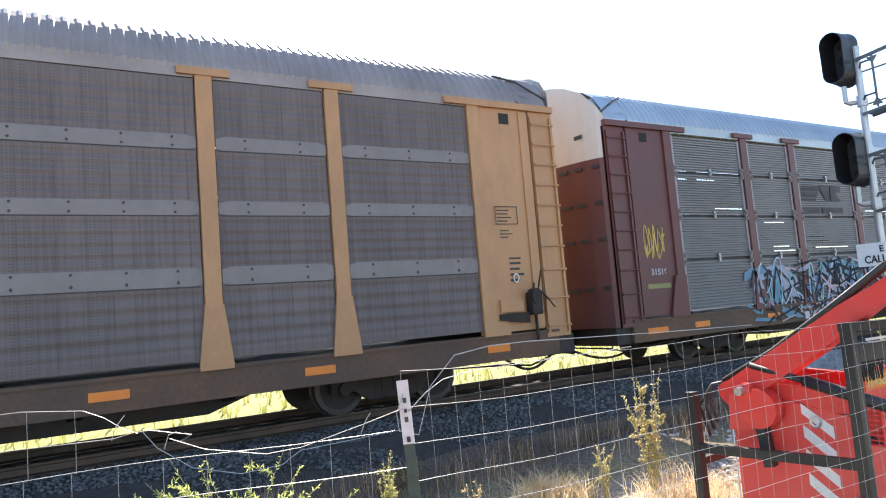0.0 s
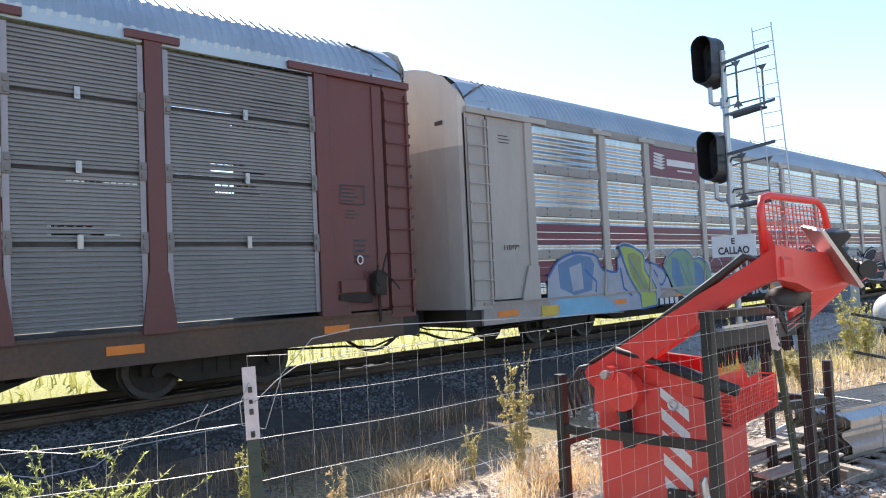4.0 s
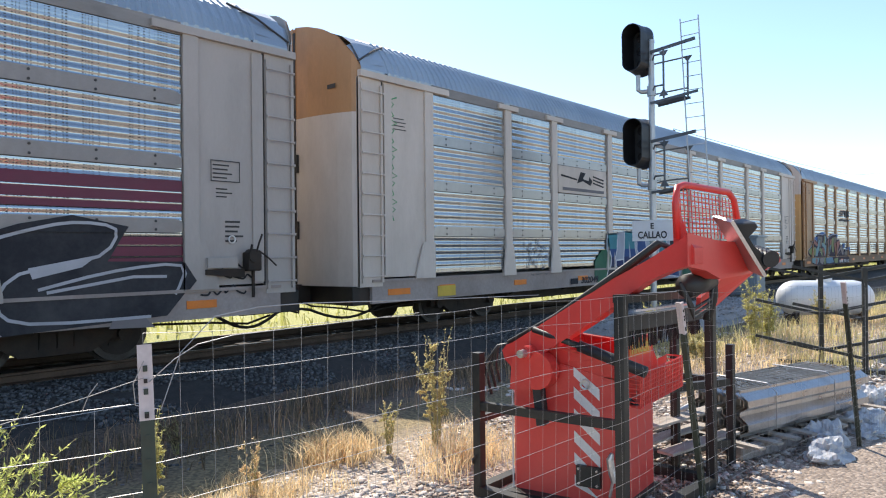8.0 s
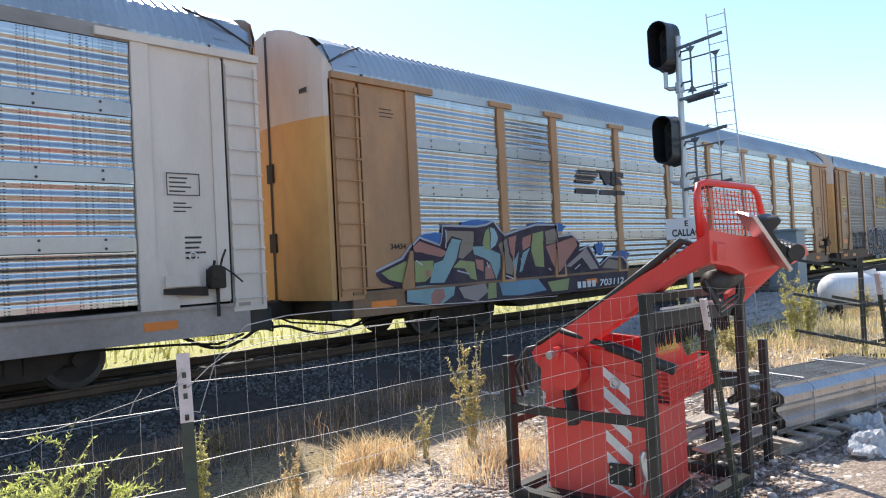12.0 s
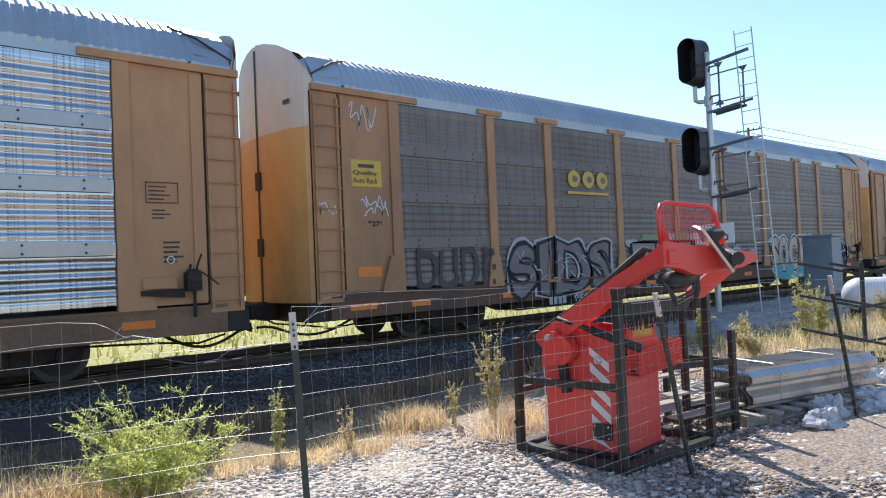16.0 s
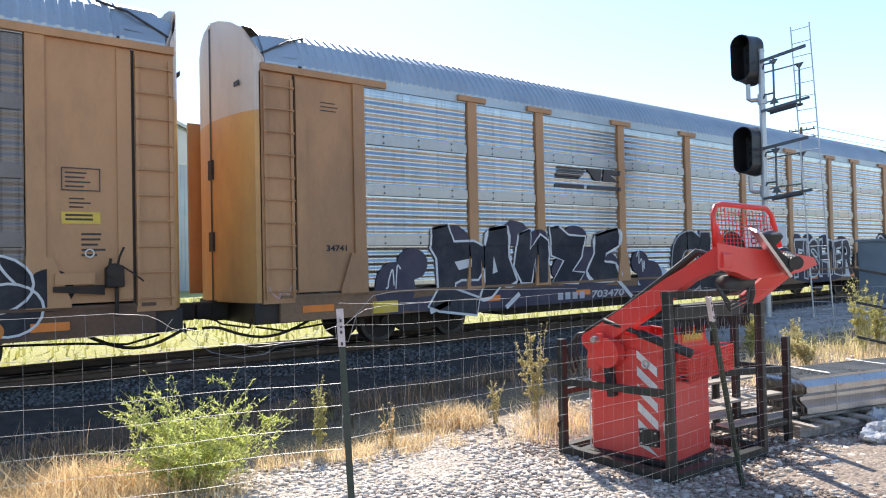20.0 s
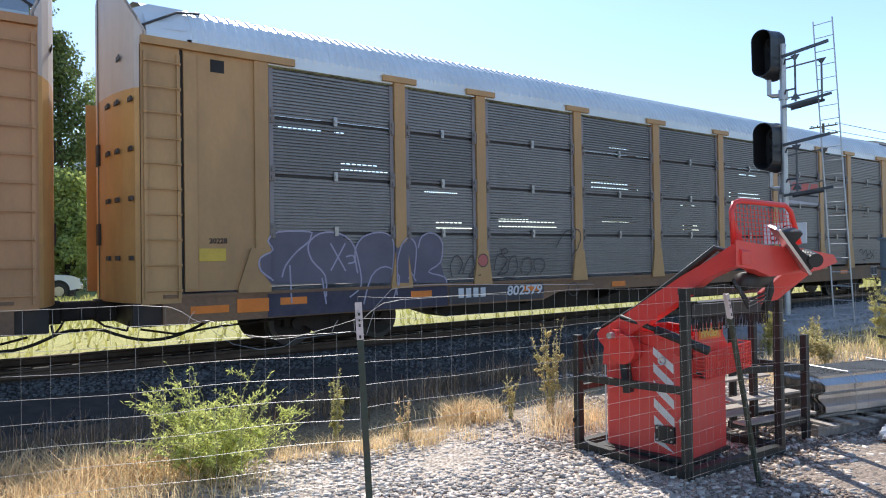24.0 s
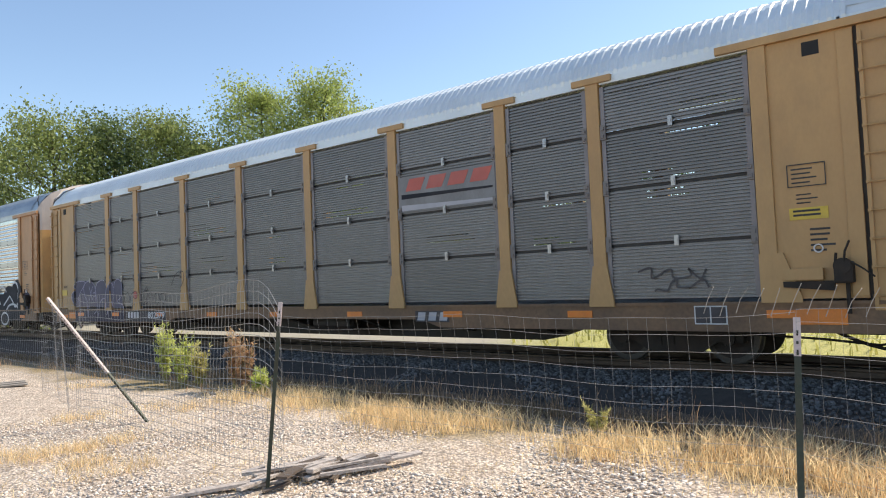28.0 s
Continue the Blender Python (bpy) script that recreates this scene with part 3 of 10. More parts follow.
def end_fittings(car, e, paint, cap_mat, rear):
    """The stretch between the screens and the end of one car, e = -1 or +1 along x, for the near side, and the end itself."""
    sx = lambda a, b: (min(e * a, e * b), max(e * a, e * b))
    y = -HALF_W
    part("end_post", Shape().box(*sx(ENDS - 0.12, ENDS + 0.12), y - 0.045, y + 0.1, 0.92, 4.72, 0.008), paint, car)
    part("gusset", Shape().prism([(e * (ENDS - 0.13), 0.90), (e * (ENDS + 0.42), 0.90), (e * (ENDS + 0.42), 0.98), (e * (ENDS + 0.20), 1.62), (e * (ENDS - 0.13), 1.62)], y - 0.062, y - 0.02), paint, car)
    part("door_panel", Shape().box(*sx(ENDS + 0.12, 12.98), y, y + 0.06, 0.95, 4.70), paint, car)
    part("panel_edge", Shape().box(*sx(12.78, 12.98), y - 0.03, y, 0.98, 4.66, 0.006), paint, car)
    part("corner_panel", Shape().box(*sx(13.03, CORNER), y - 0.005, y + 0.05, 0.78, 4.70, 0.006).box(*sx(CORNER - 0.05, CORNER), y, y + 0.25, 0.78, 4.70), paint, car)
    part("gap_seal", Shape().box(*sx(12.98, 13.03), y + 0.02, y + 0.06, 0.9, 4.7), M["black"], car)
    part("header", Shape().box(*sx(11.15, CORNER), y - 0.075, y + 0.02, 4.70, 4.82, 0.006), paint, car)
    ladder = new("ladder")
    ladder.parent, ladder["label"] = car, "steel grab rungs on the corner of the car"
    for q in (13.06, 13.54):
        part("stile", Shape().box(*sx(q - 0.025, q + 0.025), y - 0.05, y - 0.005, 0.86, 4.60), paint, ladder)
    for i in range(10):
        z = 0.98 + i * 0.385
        part("rung", once(("rung", e, paint.name), lambda: Shape().tube([(e * 13.03, y - 0.075, 0), (e * 13.57, y - 0.075, 0)], 0.012, 6).box(*sx(13.03, 13.06), y - 0.085, y - 0.04, -0.02, 0.02).box(*sx(13.54, 13.57), y - 0.085, y - 0.04, -0.02, 0.02).mesh("rung", paint)), None, ladder, at=pose(0, 0, z))
    # the rounded end, in two halves with a dark gap between them
    end = new("end_doors")
    end.parent = car
    for side in (1, -1):
        turn = Matrix.Translation((e * (CORNER - 0.04), 0, 0)) @ Matrix.Diagonal((e, side, 1, 1))
        part("end_door", end_door_mesh(M["sunlit_end"] if paint in (M["yellow"], M["tan"]) else paint, 0.80, 4.05), None, end, at=turn)
        part("end_cap", end_door_mesh(cap_mat, 4.05, 5.8, True), None, end, "painted upper part of the end", at=turn)
    if paint in (M["red_car"], M["tan"]):
        for z in (1.45, 2.35, 3.1, 3.85):
            for yy, xx in ((-1.30, 0.135), (-0.92, 0.25), (-0.55, 0.315)):
                part("slot", Shape().box(*sx(CORNER - 0.04 + xx, CORNER - 0.01 + xx), yy - 0.12, yy + 0.12, z, z + 0.07), M["ink"], end)
    part("seam", Shape().box(*sx(CORNER + 0.20, CORNER + 0.335), -0.04, 0.04, 0.8, 5.75), M["black"], end)
    for z in (1.7, 3.0):
        part("hinge", Shape().box(*sx(CORNER + 0.28, CORNER + 0.36), -0.10, 0.10, z, z + 0.35), M["black"], end)
    bars(end, 0, 0, 0.01, 1, M["ink"]).matrix_basis = pose(e * 13.0, 0, 1.0)
    xb = e * (CORNER + 0.13)
    s = Shape()
    for i in range(4):
        s.box(xb - 0.004, xb + 0.004, -1.12, -0.82, 2.0 - i * 0.07, 2.035 - i * 0.07)
    s.box(e * (CORNER + 0.215) - 0.004, e * (CORNER + 0.215) + 0.004, -1.12, -0.70, 4.52, 4.60)
    part("marking", s, M["ink"], end)
    # end sill, coupler, hoses
    part("end_sill", Shape().box(*sx(12.6, CORNER + 0.12), -1.45, 1.45, 0.44, 0.80, 0.02), M["black"], car)
    coup = part("coupler", Shape().box(*sx(CORNER - 0.3, 14.02), -0.17, 0.17, 0.46, 0.82, 0.03).box(*sx(14.0, 14.29), -0.20, 0.16, 0.50, 0.80, 0.04), M["iron"], car)
    part("cut_lever", Shape().tube([(e * 13.75, -1.40, 0.55), (e * 13.78, -1.35, 0.40), (e * 13.95, -0.5, 0.42), (e * 14.05, -0.2, 0.52)], 0.018, 5), M["iron"], coup)
    pts = []
    for i in range(13):
        a = i / 12
        pts.append((e * (12.4 + 1.85 * a), -0.95 + 0.6 * a, 0.46 - 0.26 * math.sin(math.pi * min(1, a * 1.15)) - 0.10 * a))
    part("air_hose", Shape().tube(pts, 0.028, 6), M["black"], car, smooth=True)
    part("brake_pipe", Shape().tube([(e * 11.2, -1.1, 0.40), (e * 12.3, -1.1, 0.34), (e * 13.0, -1.0, 0.26), (e * 13.5, -0.9, 0.36)], 0.02, 5), M["iron"], car)
    if rear:
        hx = e * 12.72
        hb = part("hand_brake", Shape().box(hx - 0.13, hx + 0.11, y - 0.20, y, 1.16, 1.46, 0.03).tube([(hx - 0.02, y - 0.05, 1.40), (hx - 0.02, y - 0.22, 1.40)], 0.11, 14), M["iron"], car, "soot-stained hand brake gear")
        part("lever", Shape().tube([(hx, y - 0.20, 1.42), (hx + 0.03, y - 0.24, 1.60), (hx + 0.09, y - 0.24, 1.74)], 0.016, 6).tube([(hx + 0.05, y - 0.21, 1.48), (hx + 0.22, y - 0.22, 1.36), (hx + 0.36, y - 0.22, 1.24)], 0.013, 6).tube([(hx - 0.10, y - 0.2, 1.44), (hx - 0.08, y - 0.22, 1.58)], 0.02, 6), M["iron"], hb)
        part("brake_rod", Shape().tube([(hx + 0.02, y - 0.08, 1.20), (hx + 0.02, y - 0.08, 0.74)], 0.028, 8), M["iron"], hb)
        part("step_bracket", Shape().prism([(e * 11.93, 1.20), (e * 12.58, 1.20), (e * 12.58, 1.06), (e * 11.93, 1.12)], y - 0.10, y - 0.02), M["iron"], car)
        part("emblem", Shape().tube([(e * 12.40 + 0.055 * math.cos(k * math.pi / 8), y - 0.036, 1.66 + 0.055 * math.sin(k * math.pi / 8)) for k in range(17)], 0.012, 4), M["chalk"], car, "small round white emblem")
        part("brake_step", Shape().box(*sx(11.95, 12.45), y - 0.12, y, 1.22, 1.38), paint, car)
        part("plate", frame_box(*sx(12.05, 12.55), 2.55, 2.88, 0.014, y - 0.034), M["ink"], car)
        bars(car, min(e * 12.1, e * 12.5), 2.82, 0.38, 4, M["ink"], pitch=0.065, h=0.022, seed=7)
        bars(car, min(e * 12.15, e * 12.45), 2.45, 0.28, 3, M["ink"], pitch=0.06, h=0.02, seed=8)
        bars(car, min(e * 12.3, e * 12.7), 1.95, 0.33, 5, M["ink"], pitch=0.075, h=0.03, seed=9)
        if rear > 1:
            part("placard", Shape().box(*sx(12.05, 12.55), y - 0.012, y - 0.004, 2.08, 2.25), M["placard"], car, "yellow warning placard")
            bars(car, min(e * 12.1, e * 12.5), 2.22, 0.38, 2, M["ink"], y=y - 0.016, pitch=0.06, h=0.03, seed=6)


def autorack(letter, label, paint, screen, style, band, roof, sill, cap_mat, low_roof=0.0, clips=False, sill_low=0.46):
    """A covered railcar for carrying automobiles. The origin lies at rail height under its middle; the near side is -y."""
    car = thing("railcar", label, "railcar", group="train of covered railcars")
    car["banded"] = band is not None
    y = -HALF_W
    # underframe
    s = Shape()
    q = CORNER - 0.3
    s.prism([(-q, 0.90), (-q, 0.46), (-5.4, 0.46), (-4.9, sill_low), (4.9, sill_low), (5.4, 0.46), (q, 0.46), (q, 0.90)], y, y + 0.10)
    s.box(-q, q, y - 0.03, y + 0.12, 0.865, 0.915)
    part("side_sill", s, sill, car)
    part("side_sill", Shape().box(-CORNER + 0.3, CORNER - 0.3, -y - 0.10, -y, 0.46, 0.92), sill, car)
    part("center_sill", Shape().prism([(-13.4, 0.80), (-13.4, 0.50), (-8.3, 0.50), (-7.2, 0.14), (7.2, 0.14), (8.3, 0.50), (13.4, 0.50), (13.4, 0.80)], -0.42, 0.42), M["black"], car)
    for q in (-7.5, -5.0, -2.4, 0.3, 2.9, 5.4, 7.5):
        part("cross_bearer", Shape().prism([(-1.42, 0.88), (1.42, 0.88), (1.42, 0.62), (0.42, 0.30), (-0.42, 0.30), (-1.42, 0.62)], q - 0.09, q + 0.09, "x"), M["black"], car)
    part("air_tank", Shape().tube([(1.0, -1.0, 0.50), (1.05, -1.0, 0.50), (2.35, -1.0, 0.50), (2.4, -1.0, 0.50)], [0.1, 0.2, 0.2, 0.1], 14), M["black"], car)
    part("deck", Shape().box(-13.4, 13.4, -1.42, 1.42, 0.86, 0.92), M["black"], car)
    for z in (2.42, 3.62):
        part("deck", Shape().box(-12.6, 12.6, -1.40, 1.40, z, z + 0.05), M["black"], car)
    wheels = []
    truck_parts(car, -10.06, wheels)
    truck_parts(car, 10.06, wheels)
    # near side: posts and screens
    edges = [-ENDS] + POSTS + [ENDS]
    for q in POSTS:
        p = part("post", post_mesh(paint), None, car, at=pose(q, y, 0))
        part("cap", cap_mesh(paint), None, p)
        part("gusset", gusset_mesh(paint), None, p)
    for a, b in zip(edges, edges[1:]):
        w, mid = b - a - 0.27, (a + b) / 2
        seams = SEAMS_FINE if style == "fine" else SEAMS
        for z0, z1 in zip(seams, seams[1:]):
            gap = 0.012 if style != "fine" else 0.048
            worn = style == "fine" and z0 > 1.5 and (round(mid * 10) + round(z0 * 10)) % 3 < 2
            part("screen", screen_mesh(style, w, z1 - z0 - gap, screen, 1 + (round(mid * 10) + round(z0 * 100)) % 5 if worn else 0), None, car, at=pose(mid, y, z0))
            if style == "fine" and z1 < 4.6:
                part("seam_rail", once(("seam", round(w, 2)), lambda: Shape().box(-w / 2, w / 2, 0.040, 0.06, -0.052, 0.006).mesh("seam_rail", M["ink"])), None, car, at=pose(mid, y, z1))
            if band is not None and z1 < 4.6:
                part("band", band_mesh(w, band), None, car, at=pose(mid, y + 0.002, z1))
            if clips and z1 < 4.6:
                for d, cm in ((-w / 2 + 0.04, edge_clip_mesh()), (0.0, clip_mesh()), (w / 2 - 0.04, edge_clip_mesh())):
                    part("clip", cm, None, car, at=pose(mid + d, y - 0.012, z1))
        part("rail_lip", Shape().box(mid - w / 2, mid + w / 2, y - 0.012, y + 0.05, 4.68, 4.87 if letter in "CD" else 4.80), M["fascia"] if letter in "CD" else roof, car)
    # far side: open screens between posts
    for q in POSTS + [-ENDS, ENDS]:
        part("post", Shape().box(q - 0.13, q + 0.13, -y - 0.1, -y + 0.04, 0.92, 4.72), paint, car)
    for a, b in zip(edges, edges[1:]):
        for z0, z1 in zip(SEAMS, SEAMS[1:]):
            if style == "fine" and z0 > 1.5:
                continue
            part("far_screen", far_screen_mesh(b - a - 0.26, screen), None, car, at=pose((a + b) / 2, -y - 0.04, z0))
    for e in (-1, 1):
        part("far_corner", Shape().box(min(e * ENDS, e * CORNER), max(e * ENDS, e * CORNER), -y - 0.06, -y, 0.78, 4.75).box(min(e * 13.3, e * 13.9), max(e * 13.3, e * 13.9), -y - 0.05, -y + 0.01, 0.9, 4.3), paint, car)
    part("header", Shape().box(-CORNER, CORNER, -y - 0.06, -y + 0.02, 4.70, 4.82), roof, car)
    part("roof", roof_mesh(roof, low_roof), None, car)
    for e in (-1, 1):
        # smooth roof sheet above the end, with a torn lip
        rp = [(yy, zz if zz < 5 else zz - low_roof * (zz - 4.96) / 0.87) for yy, zz in roof_profile()]
        q = Shape()
        q.sheet([(yy, zz) for yy, zz in rp], e * 12.80, e * 13.50, lambda a, b, c: (c, a, b + 0.004))
        q.add([(e * 12.9, -1.46, 5.02), (e * 13.62, -1.44, 4.98), (e * 13.66, -1.22, 5.30), (e * 13.40, -1.16, 5.44), (e * 12.9, -1.2, 5.43)], [(0, 1, 2, 3, 4)])
        part("roof_end", q, roof, car)
        part("roof_tear", Shape().tube([(e * 12.6, -1.1, 5.52 - low_roof * 0.6), (e * 13.0, -1.3, 5.34), (e * 13.55, -1.46, 5.0)], 0.02, 5), M["ink"], car, "dark torn seam in the roof")
        end_fittings(car, e, paint, cap_mat, (2 if letter in "FH" else 1) if e > 0 else 0)
    # reflectors along the sill
    z = 0.67 if letter in "HI" else 0.58 if letter in "FG" else 0.62
    for q in (-11.2, -8.6, -5.75, -2.9, 0.0, 2.9, 5.75, 8.6, 11.9):
        part("reflector", Shape().box(q - 0.24, q + 0.24, y - 0.016, y - 0.004, z, z + 0.12), M["orange"], car, "orange reflective strip")
    return car, wheels
# ---- the cars in their order ----
CARS = {}
WHEELS = {}


def place(letter, k, *args, **kw):
    CARS[letter], WHEELS[letter] = autorack(letter, *args, **kw)
    CARS[letter]["order"] = k


place("A", -1, "brown-grey covered railcar with yellow posts and grey bands", M["yellow"], M["brown_screen"], "galv", M["band_dull"], M["roof_brown"], M["sill_rust"], M["white_car"], low_roof=0.04)
place("B", 0, "silver-grey covered railcar with dark red posts and blue graffiti", M["red_car"], M["galv_dull"], "fine", None, M["roof"], M["sill_rust"], M["white_car"], low_roof=0.02, clips=True, sill_low=0.62)
place("C", 1, "silver covered railcar with maroon stripes, light grey posts and graffiti", M["grey_car"], M["galv"], "galv", M["band_grey"], M["roof"], M["sill_grey"], M["white_car"])
place("D", 2, "silver covered railcar with cream posts and a blue graffiti word", M["white_car"], M["galv"], "galv", M["band"], M["roof"], M["sill_grey"], M["yellow"])
place("E", 3, "silver covered railcar with yellow posts and large coloured graffiti", M["yellow"], M["galv"], "galv", M["band"], M["roof"], M["sill_tan"], M["white_car"])
place("F", 4, "dark weathered covered railcar with yellow posts and graffiti", M["yellow"], M["dark_screen"], "galv", M["band_dark"], M["roof"], M["sill_rust"], M["white_car"], low_roof=0.05)
place("G", 5, "silver covered railcar with yellow posts and black graffiti words", M["yellow"], M["galv"], "galv", M["band"], M["roof"], M["sill_tan"], M["white_car"])
place("H", 6, "grey corrugated covered railcar with tan posts and pale roof", M["tan"], M["galv_aged"], "fine", None, M["roof_white"], M["sill_tan"], M["white_car"], low_roof=0.11, clips=True, sill_low=0.62)
place("I", 7, "grey corrugated covered railcar with tan posts at the train's rear", M["tan"], M["galv_aged"], "fine", None, M["roof_white"], M["sill_tan"], M["white_car"], low_roof=0.11, clips=True, sill_low=0.62)
# ---- ground, track and what grows ----
def smooth(a):
    a = max(0.0, min(1.0, a))
    return a * a * (3 - 2 * a)


def gz(x, y):
    """Height of the ground."""
    base = 0.20 * smooth((2 - x) / 7)
    if y > 4.2:
        base = base * (1 - smooth((y - 4.2) / 3.0)) - 0.24 * smooth((y - 4.8) / 2.6)
    if y > 12.5:
        base += 0.30 * smooth((y - 12.5) / 3)
    return base


def ground_material():
    """Gravel near by, straw, shaded soil and the field, one after the other across the plot, with ragged borders."""
    m = mat("ground_cover", (0.76, 0.64, 0.53), (0.59, 0.475, 0.375), 0.95, 0, 5, 70, 0.5, (0.40, 0.28, 0.20), 0.5, coord="Object")
    t = m.node_tree
    N, L = t.nodes, t.links
    b = N["Principled BSDF"]
    tc = N.new("ShaderNodeTexCoord")
    sp = N.new("ShaderNodeSeparateXYZ")
    L.new(tc.outputs["Object"], sp.inputs[0])
    n = N.new("ShaderNodeTexNoise")
    n.inputs["Scale"].default_value, n.inputs["Detail"].default_value = 0.9, 6
    L.new(tc.outputs["Object"], n.inputs[0])
    a = N.new("ShaderNodeMath")
    a.operation, a.inputs[1].default_value = "MULTIPLY_ADD", 2.4
    L.new(n.outputs[0], a.inputs[0]), L.new(sp.outputs[1], a.inputs[2])
    fine = N.new("ShaderNodeTexNoise")
    fine.inputs["Scale"].default_value, fine.inputs["Detail"].default_value = 25, 5
    L.new(tc.outputs["Object"], fine.inputs[0])
    crisp = N.new("ShaderNodeMapRange")
    crisp.inputs[1].default_value, crisp.inputs[2].default_value = 0.40, 0.60
    L.new(fine.outputs[0], crisp.inputs[0])
    col = b.inputs["Base Color"].links[0].from_socket
    # loose chips: each cell its own tone, dark joints between
    vor = N.new("ShaderNodeTexVoronoi")
    vor.inputs["Scale"].default_value = 36
    L.new(tc.outputs["Object"], vor.inputs["Vector"])
    rgb = N.new("ShaderNodeSeparateColor")
    L.new(vor.outputs["Color"], rgb.inputs[0])
    tone = N.new("ShaderNodeMapRange")
    tone.inputs[3].default_value, tone.inputs[4].default_value = 0.62, 1.35
    L.new(rgb.outputs[0], tone.inputs[0])
    hs = N.new("ShaderNodeHueSaturation")
    L.new(tone.outputs[0], hs.inputs["Value"]), L.new(col, hs.inputs["Color"])
    gap = N.new("ShaderNodeMapRange")
    gap.inputs[1].default_value, gap.inputs[2].default_value, gap.inputs[4].default_value = 0.40, 0.72, 0.75
    L.new(vor.outputs["Distance"], gap.inputs[0])
    dark = N.new("ShaderNodeMixRGB")
    dark.inputs[2].default_value = (0.20, 0.155, 0.115, 1)
    L.new(gap.outputs[0], dark.inputs[0]), L.new(hs.outputs[0], dark.inputs[1])
    col = dark.outputs[0]
    # trodden brown dirt round the machine
    far = N.new("ShaderNodeMath")
    far.operation, far.inputs[1].default_value = "MULTIPLY_ADD", 2.5
    L.new(n.outputs[0], far.inputs[0]), L.new(sp.outputs[0], far.inputs[2])
    rr = N.new("ShaderNodeMapRange")
    rr.inputs[1].default_value, rr.inputs[2].default_value, rr.inputs[4].default_value = 5.6, 7.4, 0.75
    L.new(far.outputs[0], rr.inputs[0])
    hs2 = N.new("ShaderNodeHueSaturation")
    hs2.inputs["Color"].default_value = (0.25, 0.185, 0.14, 1)
    L.new(tone.outputs[0], hs2.inputs["Value"])
    brown = N.new("ShaderNodeMixRGB")
    L.new(rr.outputs[0], brown.inputs[0]), L.new(col, brown.inputs[1]), L.new(hs2.outputs[0], brown.inputs[2])
    col = brown.outputs[0]
    old = b.inputs["Normal"].links[0].from_socket
    bp = N.new("ShaderNodeBump")
    bp.invert = True
    bp.inputs["Strength"].default_value, bp.inputs["Distance"].default_value = 0.9, 0.012
    L.new(vor.outputs["Distance"], bp.inputs["Height"]), L.new(old, bp.inputs["Normal"]), L.new(bp.outputs[0], b.inputs["Normal"])
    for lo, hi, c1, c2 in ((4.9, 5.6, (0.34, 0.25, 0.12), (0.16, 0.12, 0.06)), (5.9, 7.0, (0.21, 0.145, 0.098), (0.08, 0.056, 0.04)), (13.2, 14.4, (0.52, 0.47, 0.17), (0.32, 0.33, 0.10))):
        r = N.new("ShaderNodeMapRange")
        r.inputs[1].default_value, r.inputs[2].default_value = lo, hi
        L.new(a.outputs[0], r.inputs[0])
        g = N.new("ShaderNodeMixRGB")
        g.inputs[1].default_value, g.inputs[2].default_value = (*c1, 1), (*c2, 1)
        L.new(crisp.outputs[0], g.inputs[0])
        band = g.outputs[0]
        if lo > 13:
            # a pale gravel drive crosses the field beyond the track
            east = N.new("ShaderNodeMapRange")
            east.inputs[1].default_value, east.inputs[2].default_value = -9.5, -12.0
            L.new(sp.outputs[0], east.inputs[0])
            drive = N.new("ShaderNodeMixRGB")
            drive.inputs[2].default_value = (0.42, 0.385, 0.31, 1)
            L.new(east.outputs[0], drive.inputs[0]), L.new(band, drive.inputs[1])
            band = drive.outputs[0]
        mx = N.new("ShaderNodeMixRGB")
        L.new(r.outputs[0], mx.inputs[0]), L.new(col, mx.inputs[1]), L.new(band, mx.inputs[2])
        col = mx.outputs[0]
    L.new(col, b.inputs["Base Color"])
    return m


M["ground"] = ground_material()
M["stone"] = mat("limestone_chips", (0.80, 0.70, 0.61), (0.61, 0.52, 0.44), 0.9, 0, 9, 80, 0.3, isle=0.34)
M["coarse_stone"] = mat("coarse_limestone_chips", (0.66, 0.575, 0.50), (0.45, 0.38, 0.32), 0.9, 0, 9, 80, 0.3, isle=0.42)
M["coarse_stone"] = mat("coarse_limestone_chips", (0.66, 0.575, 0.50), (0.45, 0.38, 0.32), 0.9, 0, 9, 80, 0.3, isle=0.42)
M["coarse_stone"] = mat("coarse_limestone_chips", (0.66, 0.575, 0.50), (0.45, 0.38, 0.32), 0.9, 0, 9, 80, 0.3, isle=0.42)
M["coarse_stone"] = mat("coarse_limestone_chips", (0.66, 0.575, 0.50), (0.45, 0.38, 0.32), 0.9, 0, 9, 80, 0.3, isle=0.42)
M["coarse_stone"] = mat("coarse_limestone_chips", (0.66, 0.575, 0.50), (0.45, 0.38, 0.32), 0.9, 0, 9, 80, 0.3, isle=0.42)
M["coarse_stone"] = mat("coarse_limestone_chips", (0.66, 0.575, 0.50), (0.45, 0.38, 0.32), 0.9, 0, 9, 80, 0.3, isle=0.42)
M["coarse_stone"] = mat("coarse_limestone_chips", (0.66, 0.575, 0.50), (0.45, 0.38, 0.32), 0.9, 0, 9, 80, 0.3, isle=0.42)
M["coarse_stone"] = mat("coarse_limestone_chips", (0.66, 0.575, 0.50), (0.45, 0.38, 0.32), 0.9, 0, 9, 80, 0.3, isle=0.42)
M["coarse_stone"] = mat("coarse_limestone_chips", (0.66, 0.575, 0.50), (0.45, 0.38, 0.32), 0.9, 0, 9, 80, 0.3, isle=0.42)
M["ballast"] = mat("ballast_stone", (0.165, 0.158, 0.150), (0.085, 0.080, 0.075), 0.85, 0, 1.2, 60, 0.3, (0.065, 0.05, 0.038), 0.7, isle=0.5)
M["ballast_bed"] = mat("ballast_bed", (0.075, 0.063, 0.052), (0.036, 0.030, 0.025), 0.95, 0, 8, 40, 0.8)
